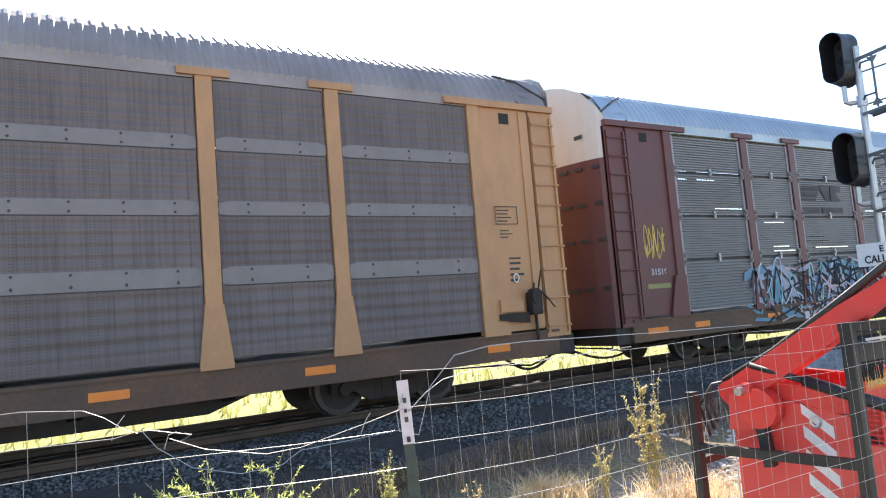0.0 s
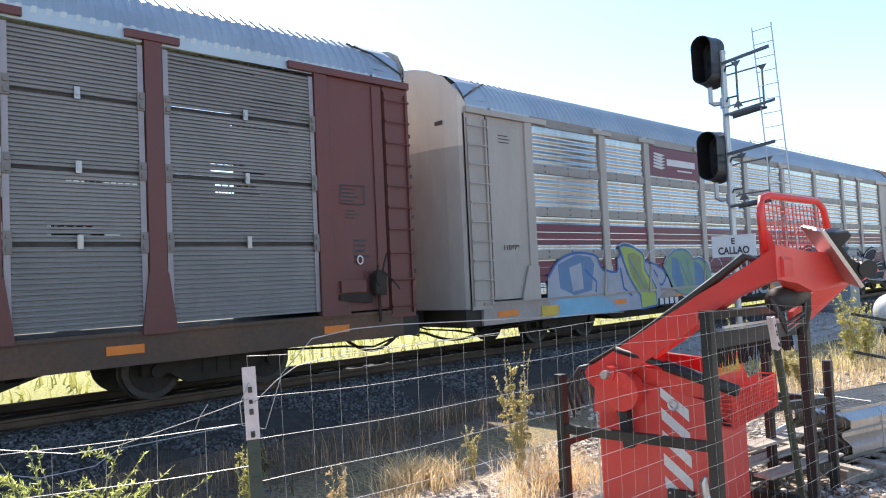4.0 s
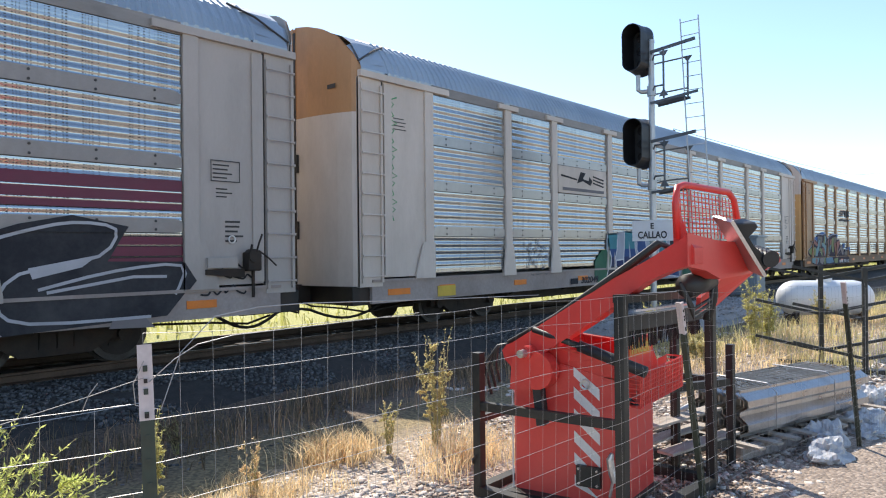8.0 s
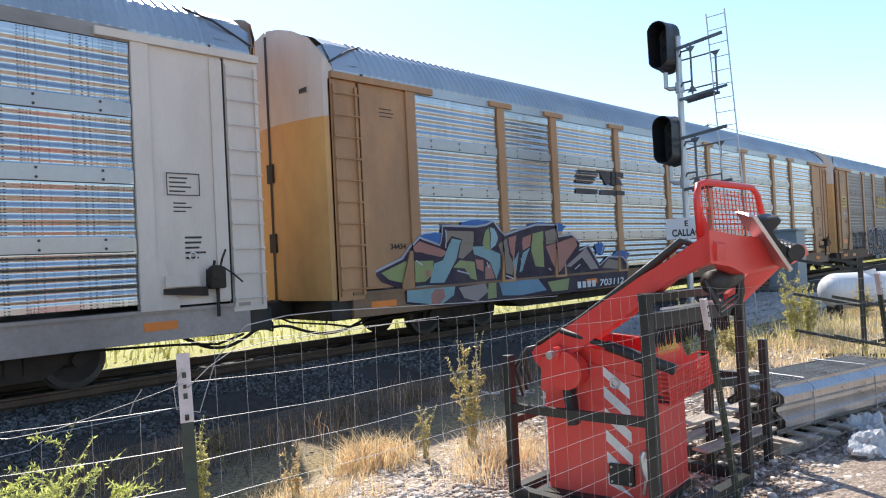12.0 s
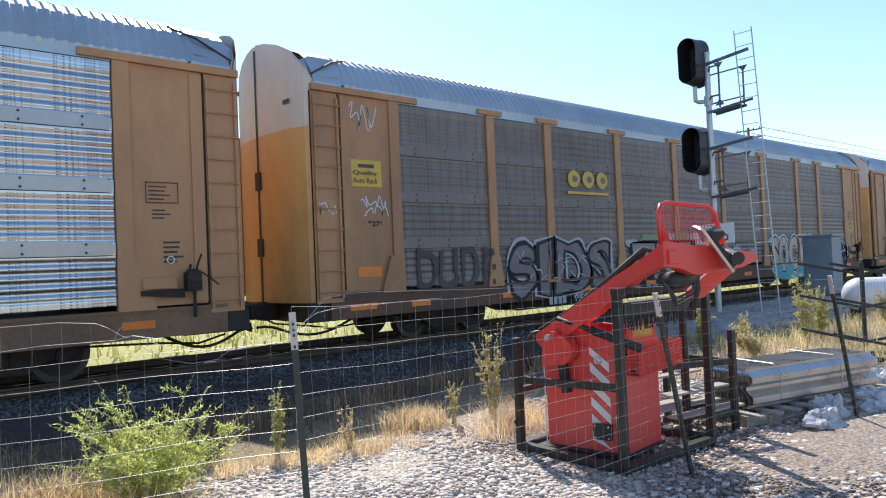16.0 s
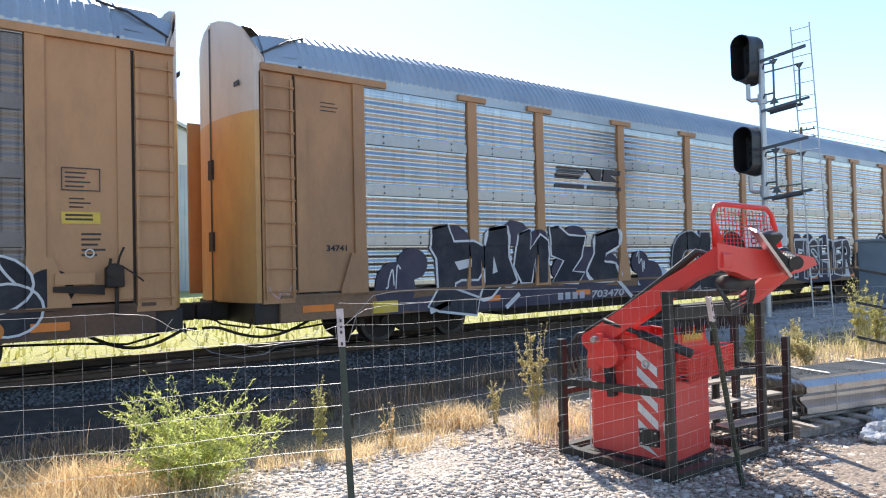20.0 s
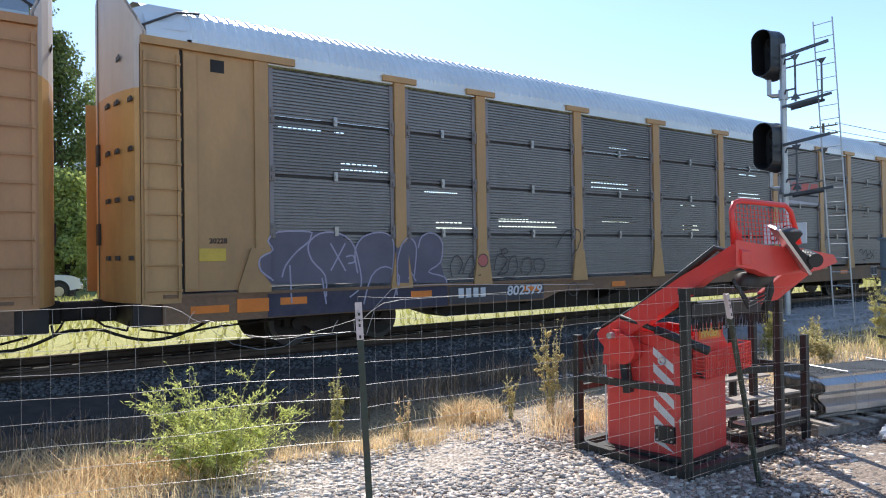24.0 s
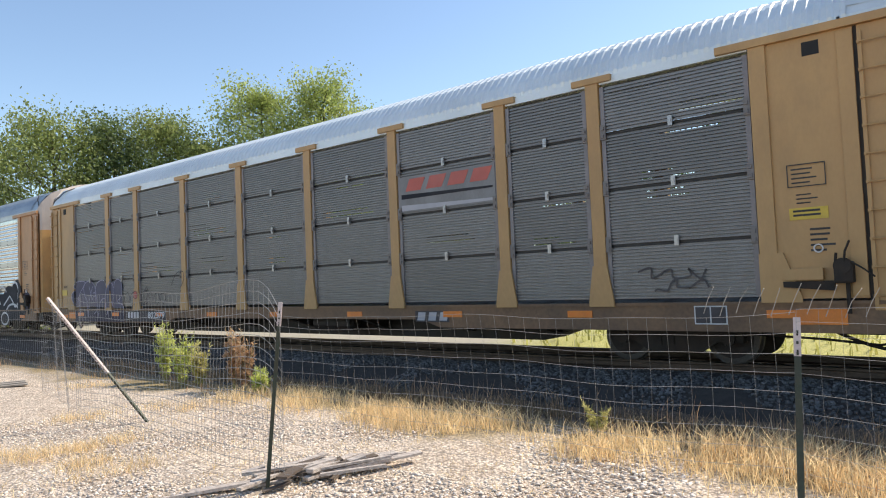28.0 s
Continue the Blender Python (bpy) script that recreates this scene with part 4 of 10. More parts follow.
M["tie"] = mat("creosoted_wood", (0.07, 0.055, 0.045), (0.035, 0.028, 0.024), 0.85, 0, 4, 50, 0.3, stretch=(6, 1, 6))
M["straw"] = mat("dry_grass", (0.93, 0.75, 0.46), (0.74, 0.55, 0.31), 0.85, 0, 4, 30, 0, isle=0.35, trans=0.5)
M["gold_grass"] = mat("golden_dry_grass", (0.95, 0.76, 0.48), (0.74, 0.55, 0.31), 0.85, 0, 4, 30, 0, isle=0.4, trans=0.48)
M["seed_head"] = mat("straw_coloured_weed", (0.74, 0.63, 0.33), (0.52, 0.45, 0.20), 0.85, 0, 4, 30, 0, isle=0.4, trans=0.5)
M["rust_grass"] = mat("reddish_dry_grass", (0.60, 0.40, 0.24), (0.44, 0.27, 0.15), 0.85, 0, 4, 30, 0, isle=0.35, trans=0.35)
M["weed"] = mat("olive_weed", (0.70, 0.62, 0.27), (0.50, 0.47, 0.17), 0.8, 0, 4, 30, 0, isle=0.3, trans=0.55)
M["green"] = mat("bright_green_leaf", (0.72, 0.73, 0.27), (0.50, 0.56, 0.16), 0.6, 0, 4, 30, 0, isle=0.35, trans=0.62)
# Brown ditch grass, its tone darkened to carry the train's shade.
M["shade_brown"] = mat("shaded_grass", (0.27, 0.20, 0.115), (0.15, 0.105, 0.06), 0.8, 0, 4, 30, 0, isle=0.45, trans=0.3)
M["field_grass"] = mat("field_grass_blades", (0.56, 0.52, 0.19), (0.40, 0.42, 0.13), 0.8, 0, 2, 30, 0, isle=0.3, trans=0.4)
M["stem"] = mat("plant_stem", (0.44, 0.40, 0.18), (0.32, 0.28, 0.12), 0.8, 0, 6, 40, 0.1)


def ground():
    xs = np.concatenate([np.linspace(-3000, -120, 10), np.linspace(-100, -22, 18), np.linspace(-20, 24, 133), np.linspace(26, 100, 18), np.linspace(120, 3000, 10)])
    ys = np.concatenate([np.linspace(-2000, -40, 8), np.linspace(-30, -2, 10), np.linspace(-1.6, 16, 70), np.linspace(17, 60, 20), np.linspace(70, 3000, 16)])
    v = [(x, y, gz(x, y) + (0.035 * noise.noise((x * 0.8, y * 0.8, 0)) + 0.012 * noise.noise((x * 4, y * 4, 3)) if abs(x) < 30 and abs(y) < 16 else 0)) for y in ys for x in xs]
    n = len(xs)
    f = [(j * n + i, j * n + i + 1, (j + 1) * n + i + 1, (j + 1) * n + i) for j in range(len(ys) - 1) for i in range(n - 1)]
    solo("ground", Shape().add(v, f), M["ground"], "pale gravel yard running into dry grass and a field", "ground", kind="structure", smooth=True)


def stones(name, pts, sizes, material, label, category, rng, flat=0.45):
    """Many loose angular stones in one mesh."""
    n = len(pts)
    cube = np.array([(x, y, z) for x in (-1, 1) for y in (-1, 1) for z in (-1, 1)], float)
    v = cube[None] * (0.62 + 0.5 * rng.random((n, 8, 3)))
    v *= np.stack([np.ones(n), 0.6 + 0.4 * rng.random(n), flat * (0.6 + 0.6 * rng.random(n))], 1)[:, None]
    v *= (sizes / 2)[:, None, None]
    a, b = rng.random(n) * 6.283, (rng.random(n) - 0.5) * 0.9
    ca, sa, cb, sb = np.cos(a), np.sin(a), np.cos(b), np.sin(b)
    x, y, z = v[..., 0], v[..., 1], v[..., 2]
    y, z = y * cb[:, None] - z * sb[:, None], y * sb[:, None] + z * cb[:, None]
    x, y = x * ca[:, None] - y * sa[:, None], x * sa[:, None] + y * ca[:, None]
    v = np.stack([x, y, z], -1) + pts[:, None]
    quad = np.array([(0, 1, 3, 2), (4, 6, 7, 5), (0, 4, 5, 1), (2, 3, 7, 6), (0, 2, 6, 4), (1, 5, 7, 3)])
    f = (np.arange(n) * 8)[:, None, None] + quad[None]
    return tagged(new(name, np_mesh(name, v.reshape(-1, 3), f.reshape(-1, 4), material)), label, category, kind="stuff")


def blades(name, roots, height, width, lean, material, label, category, rng, bend=0.5, parent=None):
    """Grass: each blade two quads that taper and bend over."""
    n = len(roots)
    h = height * (0.55 + 0.6 * rng.random(n)) if np.isscalar(height) else height
    a = rng.random(n) * 6.283
    side = np.stack([np.cos(a), np.sin(a), np.zeros(n)], 1) * (width * (0.6 + 0.8 * rng.random(n)))[:, None] / 2
    b = rng.random(n) * 6.283
    out = np.stack([np.cos(b), np.sin(b), np.zeros(n)], 1) * (h * lean * rng.random(n))[:, None]
    up = np.zeros((n, 3))
    up[:, 2] = h
    mid = roots + up * 0.55 + out * (1 - bend) * 0.5
    tip = roots + up * (1 - 0.25 * rng.random(n))[:, None] + out
    v = np.stack([roots - side, roots + side, mid - side * 0.8, mid + side * 0.8, tip - side * 0.15, tip + side * 0.15], 1).reshape(-1, 3)
    f = (np.arange(n) * 6)[:, None, None] + np.array([(0, 1, 3, 2), (2, 3, 5, 4)])[None]
    me = np_mesh(name, v, f.reshape(-1, 4), material)
    if parent is not None:
        return part(name, me, None, parent)
    return tagged(new(name, me), label, category, kind="stuff")


def scatter(n, x0, x1, y0, y1, rng, keep=None, lift=0.0):
    p = np.stack([x0 + (x1 - x0) * rng.random(n), y0 + (y1 - y0) * rng.random(n)], 1)
    if keep is not None:
        p = p[[keep(x, y) for x, y in p]]
    return np.array([(x, y, gz(x, y) + lift) for x, y in p])


def clumps(centres, per, spread, rng):
    c = np.repeat(np.asarray(centres, float), per, 0)
    p = c + rng.normal(0, 1, c.shape) * spread
    return np.array([(x, y, gz(x, y) - 0.01) for x, y in p])


ground()
rng = np.random.default_rng(5)


def gravel_here(x, y):
    edge = 4.15 + 0.35 * noise.noise((x * 0.7, 0, 5)) + (0.5 if x < -1 else 0)
    return y < edge and not (x < -2 and rng.random() < 0.25) and not (x > 4.8 and rng.random() < 0.75)


pts = scatter(95000, -10, 10, -0.2, 4.9, rng, gravel_here, 0.003)
sizes = (0.018 + 0.040 * rng.random(len(pts)) ** 2) * np.interp(pts[:, 0], (-6, -1, -0.5), (0.56, 0.8, 1.15))
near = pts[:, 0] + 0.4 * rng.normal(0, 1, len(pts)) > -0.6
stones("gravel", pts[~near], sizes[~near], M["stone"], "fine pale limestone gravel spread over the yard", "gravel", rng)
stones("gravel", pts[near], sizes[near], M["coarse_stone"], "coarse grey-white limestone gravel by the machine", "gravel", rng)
pts = scatter(16000, 4.8, 10.5, -0.6, 3.2, rng, None, 0.003)
M["brown_stone"] = mat("dusty_brown_chips", (0.37, 0.285, 0.225), (0.23, 0.17, 0.13), 0.9, 0, 9, 80, 0.3, isle=0.4)
stones("gravel", pts, 0.014 + 0.030 * rng.random(len(pts)) ** 2, M["brown_stone"], "dusty brown gravel round the machine", "gravel", rng)
pts = scatter(9000, 8, 22, -1.0, 6.0, rng, lambda x, y: noise.noise((x * 0.5, y * 0.5, 2)) > -0.1, 0.004)
stones("gravel", pts, 0.03 + 0.04 * rng.random(len(pts)), M["stone"], "sparse pale gravel on bare dirt", "gravel", rng)


# the track
def ballast_z(y):
    return float(np.interp(abs(y - TRACK_Y), [1.35, 1.95, 3.2, 3.4], [0.05, -0.02, -0.34, -0.38]))


s = Shape()
prof = [(TRACK_Y + d, ballast_z(TRACK_Y + d)) for d in (-3.3, -2.6, -1.95, -1.35, 0, 1.35, 1.95, 2.6, 3.3)]
s.prism([(prof[0][0], -0.5)] + prof + [(prof[-1][0], -0.5)], -900, 900, "x")
solo("ballast_bed", s, M["ballast_bed"], "raised bed of dark crushed stone under the track", "ballast", kind="structure")
n = 62000
y = 7.35 + 2.7 * rng.random(n)
x = -26 + 62 * rng.random(n)
keep = np.array([b > 8.75 + 0.35 * noise.noise((a * 0.5, 3, 0)) or noise.noise((a * 0.9, b * 0.9, 4)) > 0.02 for a, b in zip(x, y)])
x, y = x[keep], y[keep]
n = len(x)
pts = np.stack([x, y, np.array([ballast_z(b) for b in y]) + 0.010], 1)
stones("ballast_stones", pts, 0.022 + 0.042 * rng.random(n), M["ballast"], "grey crushed ballast stones on the shoulder of the track", "ballast", rng, 0.75)
track = thing("track", "railway track of rusty rails on dark wooden ties", "track")
for q in (-0.755, 0.755):
    yy = TRACK_Y + q
    s = Shape()
    half = [(0.075, -0.16), (0.075, -0.147), (0.012, -0.125), (0.012, -0.05), (0.036, -0.035), (0.036, -0.005), (0.028, 0.0)]
    s.prism([(yy + d, RAIL_Z + z) for d, z in half] + [(yy - d, RAIL_Z + z) for d, z in reversed(half)], -700, 700, "x")
    part("rail", s, M["railhead"], track)
tie = Shape().box(-0.115, 0.115, TRACK_Y - 1.3, TRACK_Y + 1.3, RAIL_Z - 0.33, RAIL_Z - 0.16, 0.012).mesh("tie", M["tie"])
for i in range(140):
    part("tie", tie, None, track, at=pose(-32 + i * 0.56, 0, 0))

# dry grass along the edge of the gravel
c = [(x, 4.25 + 0.3 * noise.noise((x * 0.6, 1, 0)) + rng.normal(0, 0.22)) for x in np.arange(-9, 2.2, 0.05) if noise.noise((x * 1.1, 7, 0)) + 0.25 * noise.noise((x * 4, 2, 0)) + 0.45 * rng.normal() > -0.05 - (0.4 if x > 0.2 else 0)]
roots = clumps(c, 85, 0.17, rng)
blades("dry_grass", roots, 0.24 * (0.3 + 0.9 * rng.random(len(roots)) ** 1.4), 0.007, 1.2, M["straw"], "strip of tall dry yellow grass beside the gravel", "grass", rng)
c = [(x, 4.40 + 0.14 * math.sin(2.3 * x) + rng.normal(0, 0.14)) for x in np.arange(-2.35, 1.75, 0.03) if noise.noise((x * 1.7, 4, 0)) + 0.3 * rng.normal() > -0.35]
roots = clumps(c, 58, 0.12, rng)
blades("dry_grass", roots, 0.34 * (0.25 + 0.85 * rng.random(len(roots))), 0.008, 0.9, M["gold_grass"], "dense strip of golden dry grass along the fence", "grass", rng)
c = [(x, 4.7 + rng.normal(0, 0.3)) for x in np.arange(-22, -9, 0.3)]
blades("dry_grass", clumps(c, 20, 0.14, rng), 0.13, 0.010, 0.9, M["rust_grass"], "thin brown dry grass by the track", "grass", rng)
c = [(2.6 + 2.3 * a + rng.normal(0, 0.1), 4.0 - 0.18 * a + rng.normal(0, 0.14)) for a in rng.random(26)]
blades("dry_grass", clumps(c, 70, 0.08, rng), 0.16, 0.005, 1.1, M["straw"], "low tufts of dry yellow grass at the gravel's edge", "grass", rng)
c = [(4.95 + rng.normal(0, 0.22), 4.2 + rng.normal(0, 0.12)) for a in range(14)]
blades("dry_grass", clumps(c, 90, 0.10, rng), 0.26, 0.007, 1.0, M["gold_grass"], "matted clump of dry yellow grass", "grass", rng)
c = [(5.75 + rng.normal(0, 0.30), 3.45 + rng.normal(0, 0.2)) for a in range(16)]
blades("dry_grass", clumps(c, 55, 0.12, rng), 0.30, 0.006, 1.0, M["gold_grass"], "golden dry grass standing behind the machine", "grass", rng)
c = [(a + rng.normal(0, 0.12), b + rng.normal(0, 0.12)) for a, b in ((-7.80, 0.97), (-7.7, 1.05), (-8.0, 0.85), (-7.87, 1.7), (-6.6, 1.23), (-7.1, 1.15), (-9.4, 2.2), (-9.0, 3.2), (-12.5, 3.6)) for k in range(3)]
blades("dry_grass", clumps(c, 80, 0.12, rng), 0.13, 0.006, 1.5, M["gold_grass"], "flattened dry grass on the bare ground", "grass", rng)
c = [(0.5 + rng.normal(0, 0.75), 3.62 + rng.normal(0, 0.3)) for a in range(70)]
blades("dry_grass", clumps(c, 50, 0.2, rng), 0.26, 0.007, 1.1, M["gold_grass"], "thick tangle of dry yellow grass beside the shrub", "grass", rng)
c = [(x, 6.0 + 1.5 * rng.random()) for x in np.arange(-24, 16, 0.35)]
blades("dry_grass", clumps(c, 26, 0.2, rng), 0.30, 0.006, 0.8, M["shade_brown"], "thin dead stalks on the slope below the track", "grass", rng)
# shaded growth in the ditch
c = [(x, 5.5 + 1.5 * rng.random()) for x in np.arange(-24, 20, 0.16)]
blades("ditch_grass", clumps(c, 26, 0.18, rng), 0.22, 0.009, 0.9, M["shade_brown"], "sparse grass and weeds in the shaded ditch", "grass", rng)
c = [(x, 5.0 + 0.5 * rng.random()) for x in np.arange(-9, 6, 0.3)]
blades("ditch_grass", clumps(c, 22, 0.15, rng), 0.22, 0.008, 0.9, M["shade_brown"], "dull brown weeds along the edge of the ditch", "grass", rng)
# scattered stones and dead stems on the soil of the ditch
p = scatter(9000, -22, 20, 4.9, 7.3, rng)
stones("ditch_stones", p, 0.012 + 0.028 * rng.random(len(p)) ** 2, M["ballast"], "small stones strewn over the brown soil of the ditch", "stones", rng)
c = [(-16 + 30 * rng.random(), 4.9 + 2.0 * rng.random()) for a in range(160)]
blades("dead_stalks", clumps(c, 14, 0.12, rng), 0.42, 0.006, 0.5, M["rust_grass"], "dead brown stalks standing in the shaded ditch", "weeds", rng)
# beyond the machine
c = [(9 + 14 * rng.random(), 2.5 + 1.9 * rng.random()) for a in range(120)]
blades("dry_grass", clumps(c, 50, 0.22, rng), 0.20, 0.010, 0.9, M["gold_grass"], "dry grass among bare dirt by the tanks", "grass", rng)
c = [(12 + 18 * rng.random(), 1.5 + 3.2 * rng.random()) for a in range(110)]
blades("weeds", clumps(c, 40, 0.25, rng), 0.36, 0.012, 0.6, M["seed_head"], "olive and dry weeds by the tanks", "weeds", rng)
# the field behind the track
f = scatter(42000, -70, 110, 13.6, 34, rng, lambda x, y: x > -11 or y > 20)
blades("field_grass", f, 0.30, 0.05, 0.8, M["field_grass"], "sunlit yellow-green grass of the field behind the track", "grass", rng)


def leafy(name, label, category, at, stems, height, spread, leaf, per, leaf_mat, rng, droop=0.2, up=1.0, start=0.15, low=0.0, twig=0.28, slim=0.16):
    """A shrub: stems that fork and curve, with small leaves along them."""
    ob = thing(name, label, category, pose(*at))
    s, pos, dirs = Shape(), [], []
    for i in range(stems):
        a, r = rng.random() * 6.283, spread * (0.25 + 0.75 * rng.random())
        h = height * (0.6 + 0.4 * rng.random()) * (1 - 0.35 * (r / spread) * (1 - up))
        if i < stems * low:
            h *= 0.45 + 0.2 * rng.random()
        end = Vector((math.cos(a) * r, math.sin(a) * r, h))
        ctrl = Vector((math.cos(a) * r * 0.35, math.sin(a) * r * 0.35, h * 0.65))
        path = [Vector((math.cos(a) * r * 0.16, math.sin(a) * r * 0.16, -0.02)).lerp(ctrl, q).lerp(ctrl.lerp(end, q), q) + Vector(rng.normal(0, 0.008, 3)) for q in np.linspace(0, 1, 7)]
        s.tube(path, [0.006 * (1 - 0.75 * q) for q in np.linspace(0, 1, 7)], 4)
        shoots = [path]
        for k in range(3):
            q = 0.3 + 0.55 * rng.random()
            o = path[int(q * 6)]
            d = Vector((rng.normal(0, 1), rng.normal(0, 1), 0.9)).normalized() * height * twig * (0.6 + 0.6 * rng.random())
            sh = [o, o + d * 0.5, o + d + Vector((0, 0, -droop * 0.1))]
            s.tube(sh, [0.0035, 0.003, 0.001], 3)
            shoots.append(sh)
        for sh in shoots:
            for k in range(per):
                q = start + (1 - start) * rng.random()
                i0 = min(int(q * (len(sh) - 1)), len(sh) - 2)
                p = sh[i0].lerp(sh[i0 + 1], q * (len(sh) - 1) - i0)
                pos.append(p[:])
                dirs.append((sh[i0 + 1] - sh[i0]).normalized()[:])
    part("branchwork", s, M["stem"], ob)
    pos, dirs = np.array(pos), np.array(dirs)
    n = len(pos)
    d = dirs * 0.6 + rng.normal(0, 0.6, (n, 3))
    d /= np.linalg.norm(d, axis=1)[:, None]
    w = np.cross(d, rng.normal(0, 1, (n, 3)))
    w /= np.linalg.norm(w, axis=1)[:, None]
    l = leaf * (0.6 + 0.8 * rng.random(n))[:, None]
    v = np.stack([pos, pos + d * l * 0.5 + w * l * slim, pos + d * l, pos + d * l * 0.5 - w * l * slim], 1).reshape(-1, 3)
    part("foliage", np_mesh("foliage", v, np.arange(n * 4).reshape(n, 4), leaf_mat), None, ob)
    return ob


leafy("shrub", "bright green feathery shrub at the edge of the gravel", "shrub", (2.20, 3.92, 0.0), 78, 1.10, 0.92, 0.034, 62, M["green"], rng, up=0.15, low=0.62, start=0.02, twig=0.24, slim=0.13)
leafy("weed", "small olive weed standing in the gravel", "weed", (3.38, 4.15, 0.0), 12, 0.76, 0.11, 0.022, 60, M["weed"], rng, twig=0.07, start=0.25)
leafy("tall_weed", "tall dry weed with pale seed heads", "weed", (5.88, 3.80, 0.0), 15, 1.10, 0.26, 0.026, 62, M["seed_head"], rng, twig=0.09, slim=0.2, start=0.3)
leafy("weed", "dry weed at the edge of the gravel", "weed", (5.40, 3.95, 0.0), 7, 0.50, 0.16, 0.022, 50, M["seed_head"], rng, twig=0.10)
leafy("weed", "low dry weed at the edge of the gravel", "weed", (4.05, 3.95, 0.0), 7, 0.46, 0.14, 0.02, 50, M["gold_grass"], rng, twig=0.10)
leafy("weed", "olive weed in the ditch", "weed", (4.3, 5.6, -0.1), 7, 0.45, 0.25, 0.04, 18, M["shade_brown"], rng)
for x, y, h, r, mm, nm in ((-11.65, 4.52, 1.06, 0.20, "green", "tall bright green weed beside the track"), (-11.1, 4.50, 0.95, 0.40, "green", "bright green weed beside the track"), (-10.7, 4.6, 0.72, 0.25, "weed", "yellow-green weed beside the track"), (-9.75, 4.62, 1.02, 0.16, "rust_grass", "tall reddish dry weed gone to seed"), (-9.4, 4.6, 0.8, 0.2, "rust_grass", "dry brown weed beside the track"), (-8.9, 4.5, 0.40, 0.16, "green", "low bright green weed in dry grass")):
    leafy("tall_weed", nm, "tall weed", (x, y, gz(x, y)), 18, h, r, 0.060, 34, M[mm], rng, twig=0.10, start=0.1)
for x, y, h, r in ((13.7, 3.52, 1.36, 0.30), (14.15, 3.45, 1.05, 0.25), (11.9, 4.6, 0.95, 0.2), (12.1, 3.95, 0.55, 0.25), (12.6, 4.25, 0.5, 0.25), (11.5, 3.5, 0.5, 0.3), (13.1, 4.4, 0.62, 0.12), (17.5, 3.4, 0.9, 0.3), (19.5, 3.0, 0.8, 0.3)):
    leafy("tall_weed", "tall yellow-green weed growing by the signal" if h > 0.9 else "low straw-coloured weed growing by the signal", "weed", (x, y, gz(x, y)), 18, h, r, 0.042, 44, M["weed" if h > 0.9 else "seed_head"], rng, twig=0.10, start=0.1)
leafy("weed", "yellow-green weed standing in the dry grass", "weed", (-3.45, 4.55, 0.12), 12, 0.42, 0.22, 0.03, 40, M["weed"], rng, twig=0.12)
# bits of straw lying about on the gravel
f = scatter(9000, -10, 1.5, 0.2, 4.4, rng, lambda x, y: noise.noise((x * 0.9, y * 0.9, 9)) > -0.05, 0.012)
blades("straw_litter", f, 0.035, 0.006, 3.5, M["straw"], "short bits of dry straw lying on the gravel", "straw", rng)
# ---- the wire fence ----
M["post_green"] = mat("green_post_paint", (0.05, 0.065, 0.045), (0.035, 0.045, 0.03), 0.6, 0.2, 6, 60, 0.1, RUST, 0.5)
M["post_white"] = mat("white_post_top", (0.66, 0.56, 0.53), (0.52, 0.42, 0.40), 0.6, 0, 8, 60, 0.1, RUST, 0.4)
M["wire"] = mat("galvanised_wire", (0.42, 0.41, 0.40), (0.27, 0.26, 0.25), 0.5, 0.5, 8, 40, 0)


def t_post(foot, tip_at, label="green steel fence post with a white top", white=0.19, turn=20):
    """A steel T-post from a point on its line near the ground to its top, its studs towards -y before the turn."""
    foot, tip_at = Vector(foot), Vector(tip_at)
    up = (tip_at - foot).normalized()
    foot -= up * 0.3
    ob = thing("fence_post", label, "fence post", Matrix.Translation(foot) @ Vector((0, 0, 1)).rotation_difference(up).to_matrix().to_4x4() @ pose(0, 0, 0, 0, 0, turn), "posts of the wire fence")
    h = (tip_at - foot).length

    def bar(z0, z1, g):
        return Shape().box(-0.015 - g, 0.015 + g, -0.004 - g, 0.004 + g, z0, z1).box(-0.004 - g, 0.004 + g, 0.004, 0.032 + g, z0, z1)
    body = bar(0, h - white, 0)
    for i in range(int((h - 0.1) / 0.053)):
        body.box(-0.005, 0.005, -0.009, -0.004, 0.1 + i * 0.053, 0.114 + i * 0.053)
    part("shaft", body, M["post_green"], ob)
    tip = bar(h - white, h, 0.0012)
    part("tip", tip, M["post_white"], ob, "white painted tip")
    part("stud", Shape().box(-0.004, 0.004, -0.010, -0.005, h - 0.17, h - 0.16).box(-0.004, 0.004, -0.010, -0.005, h - 0.09, h - 0.08), M["iron"], ob)
    return ob


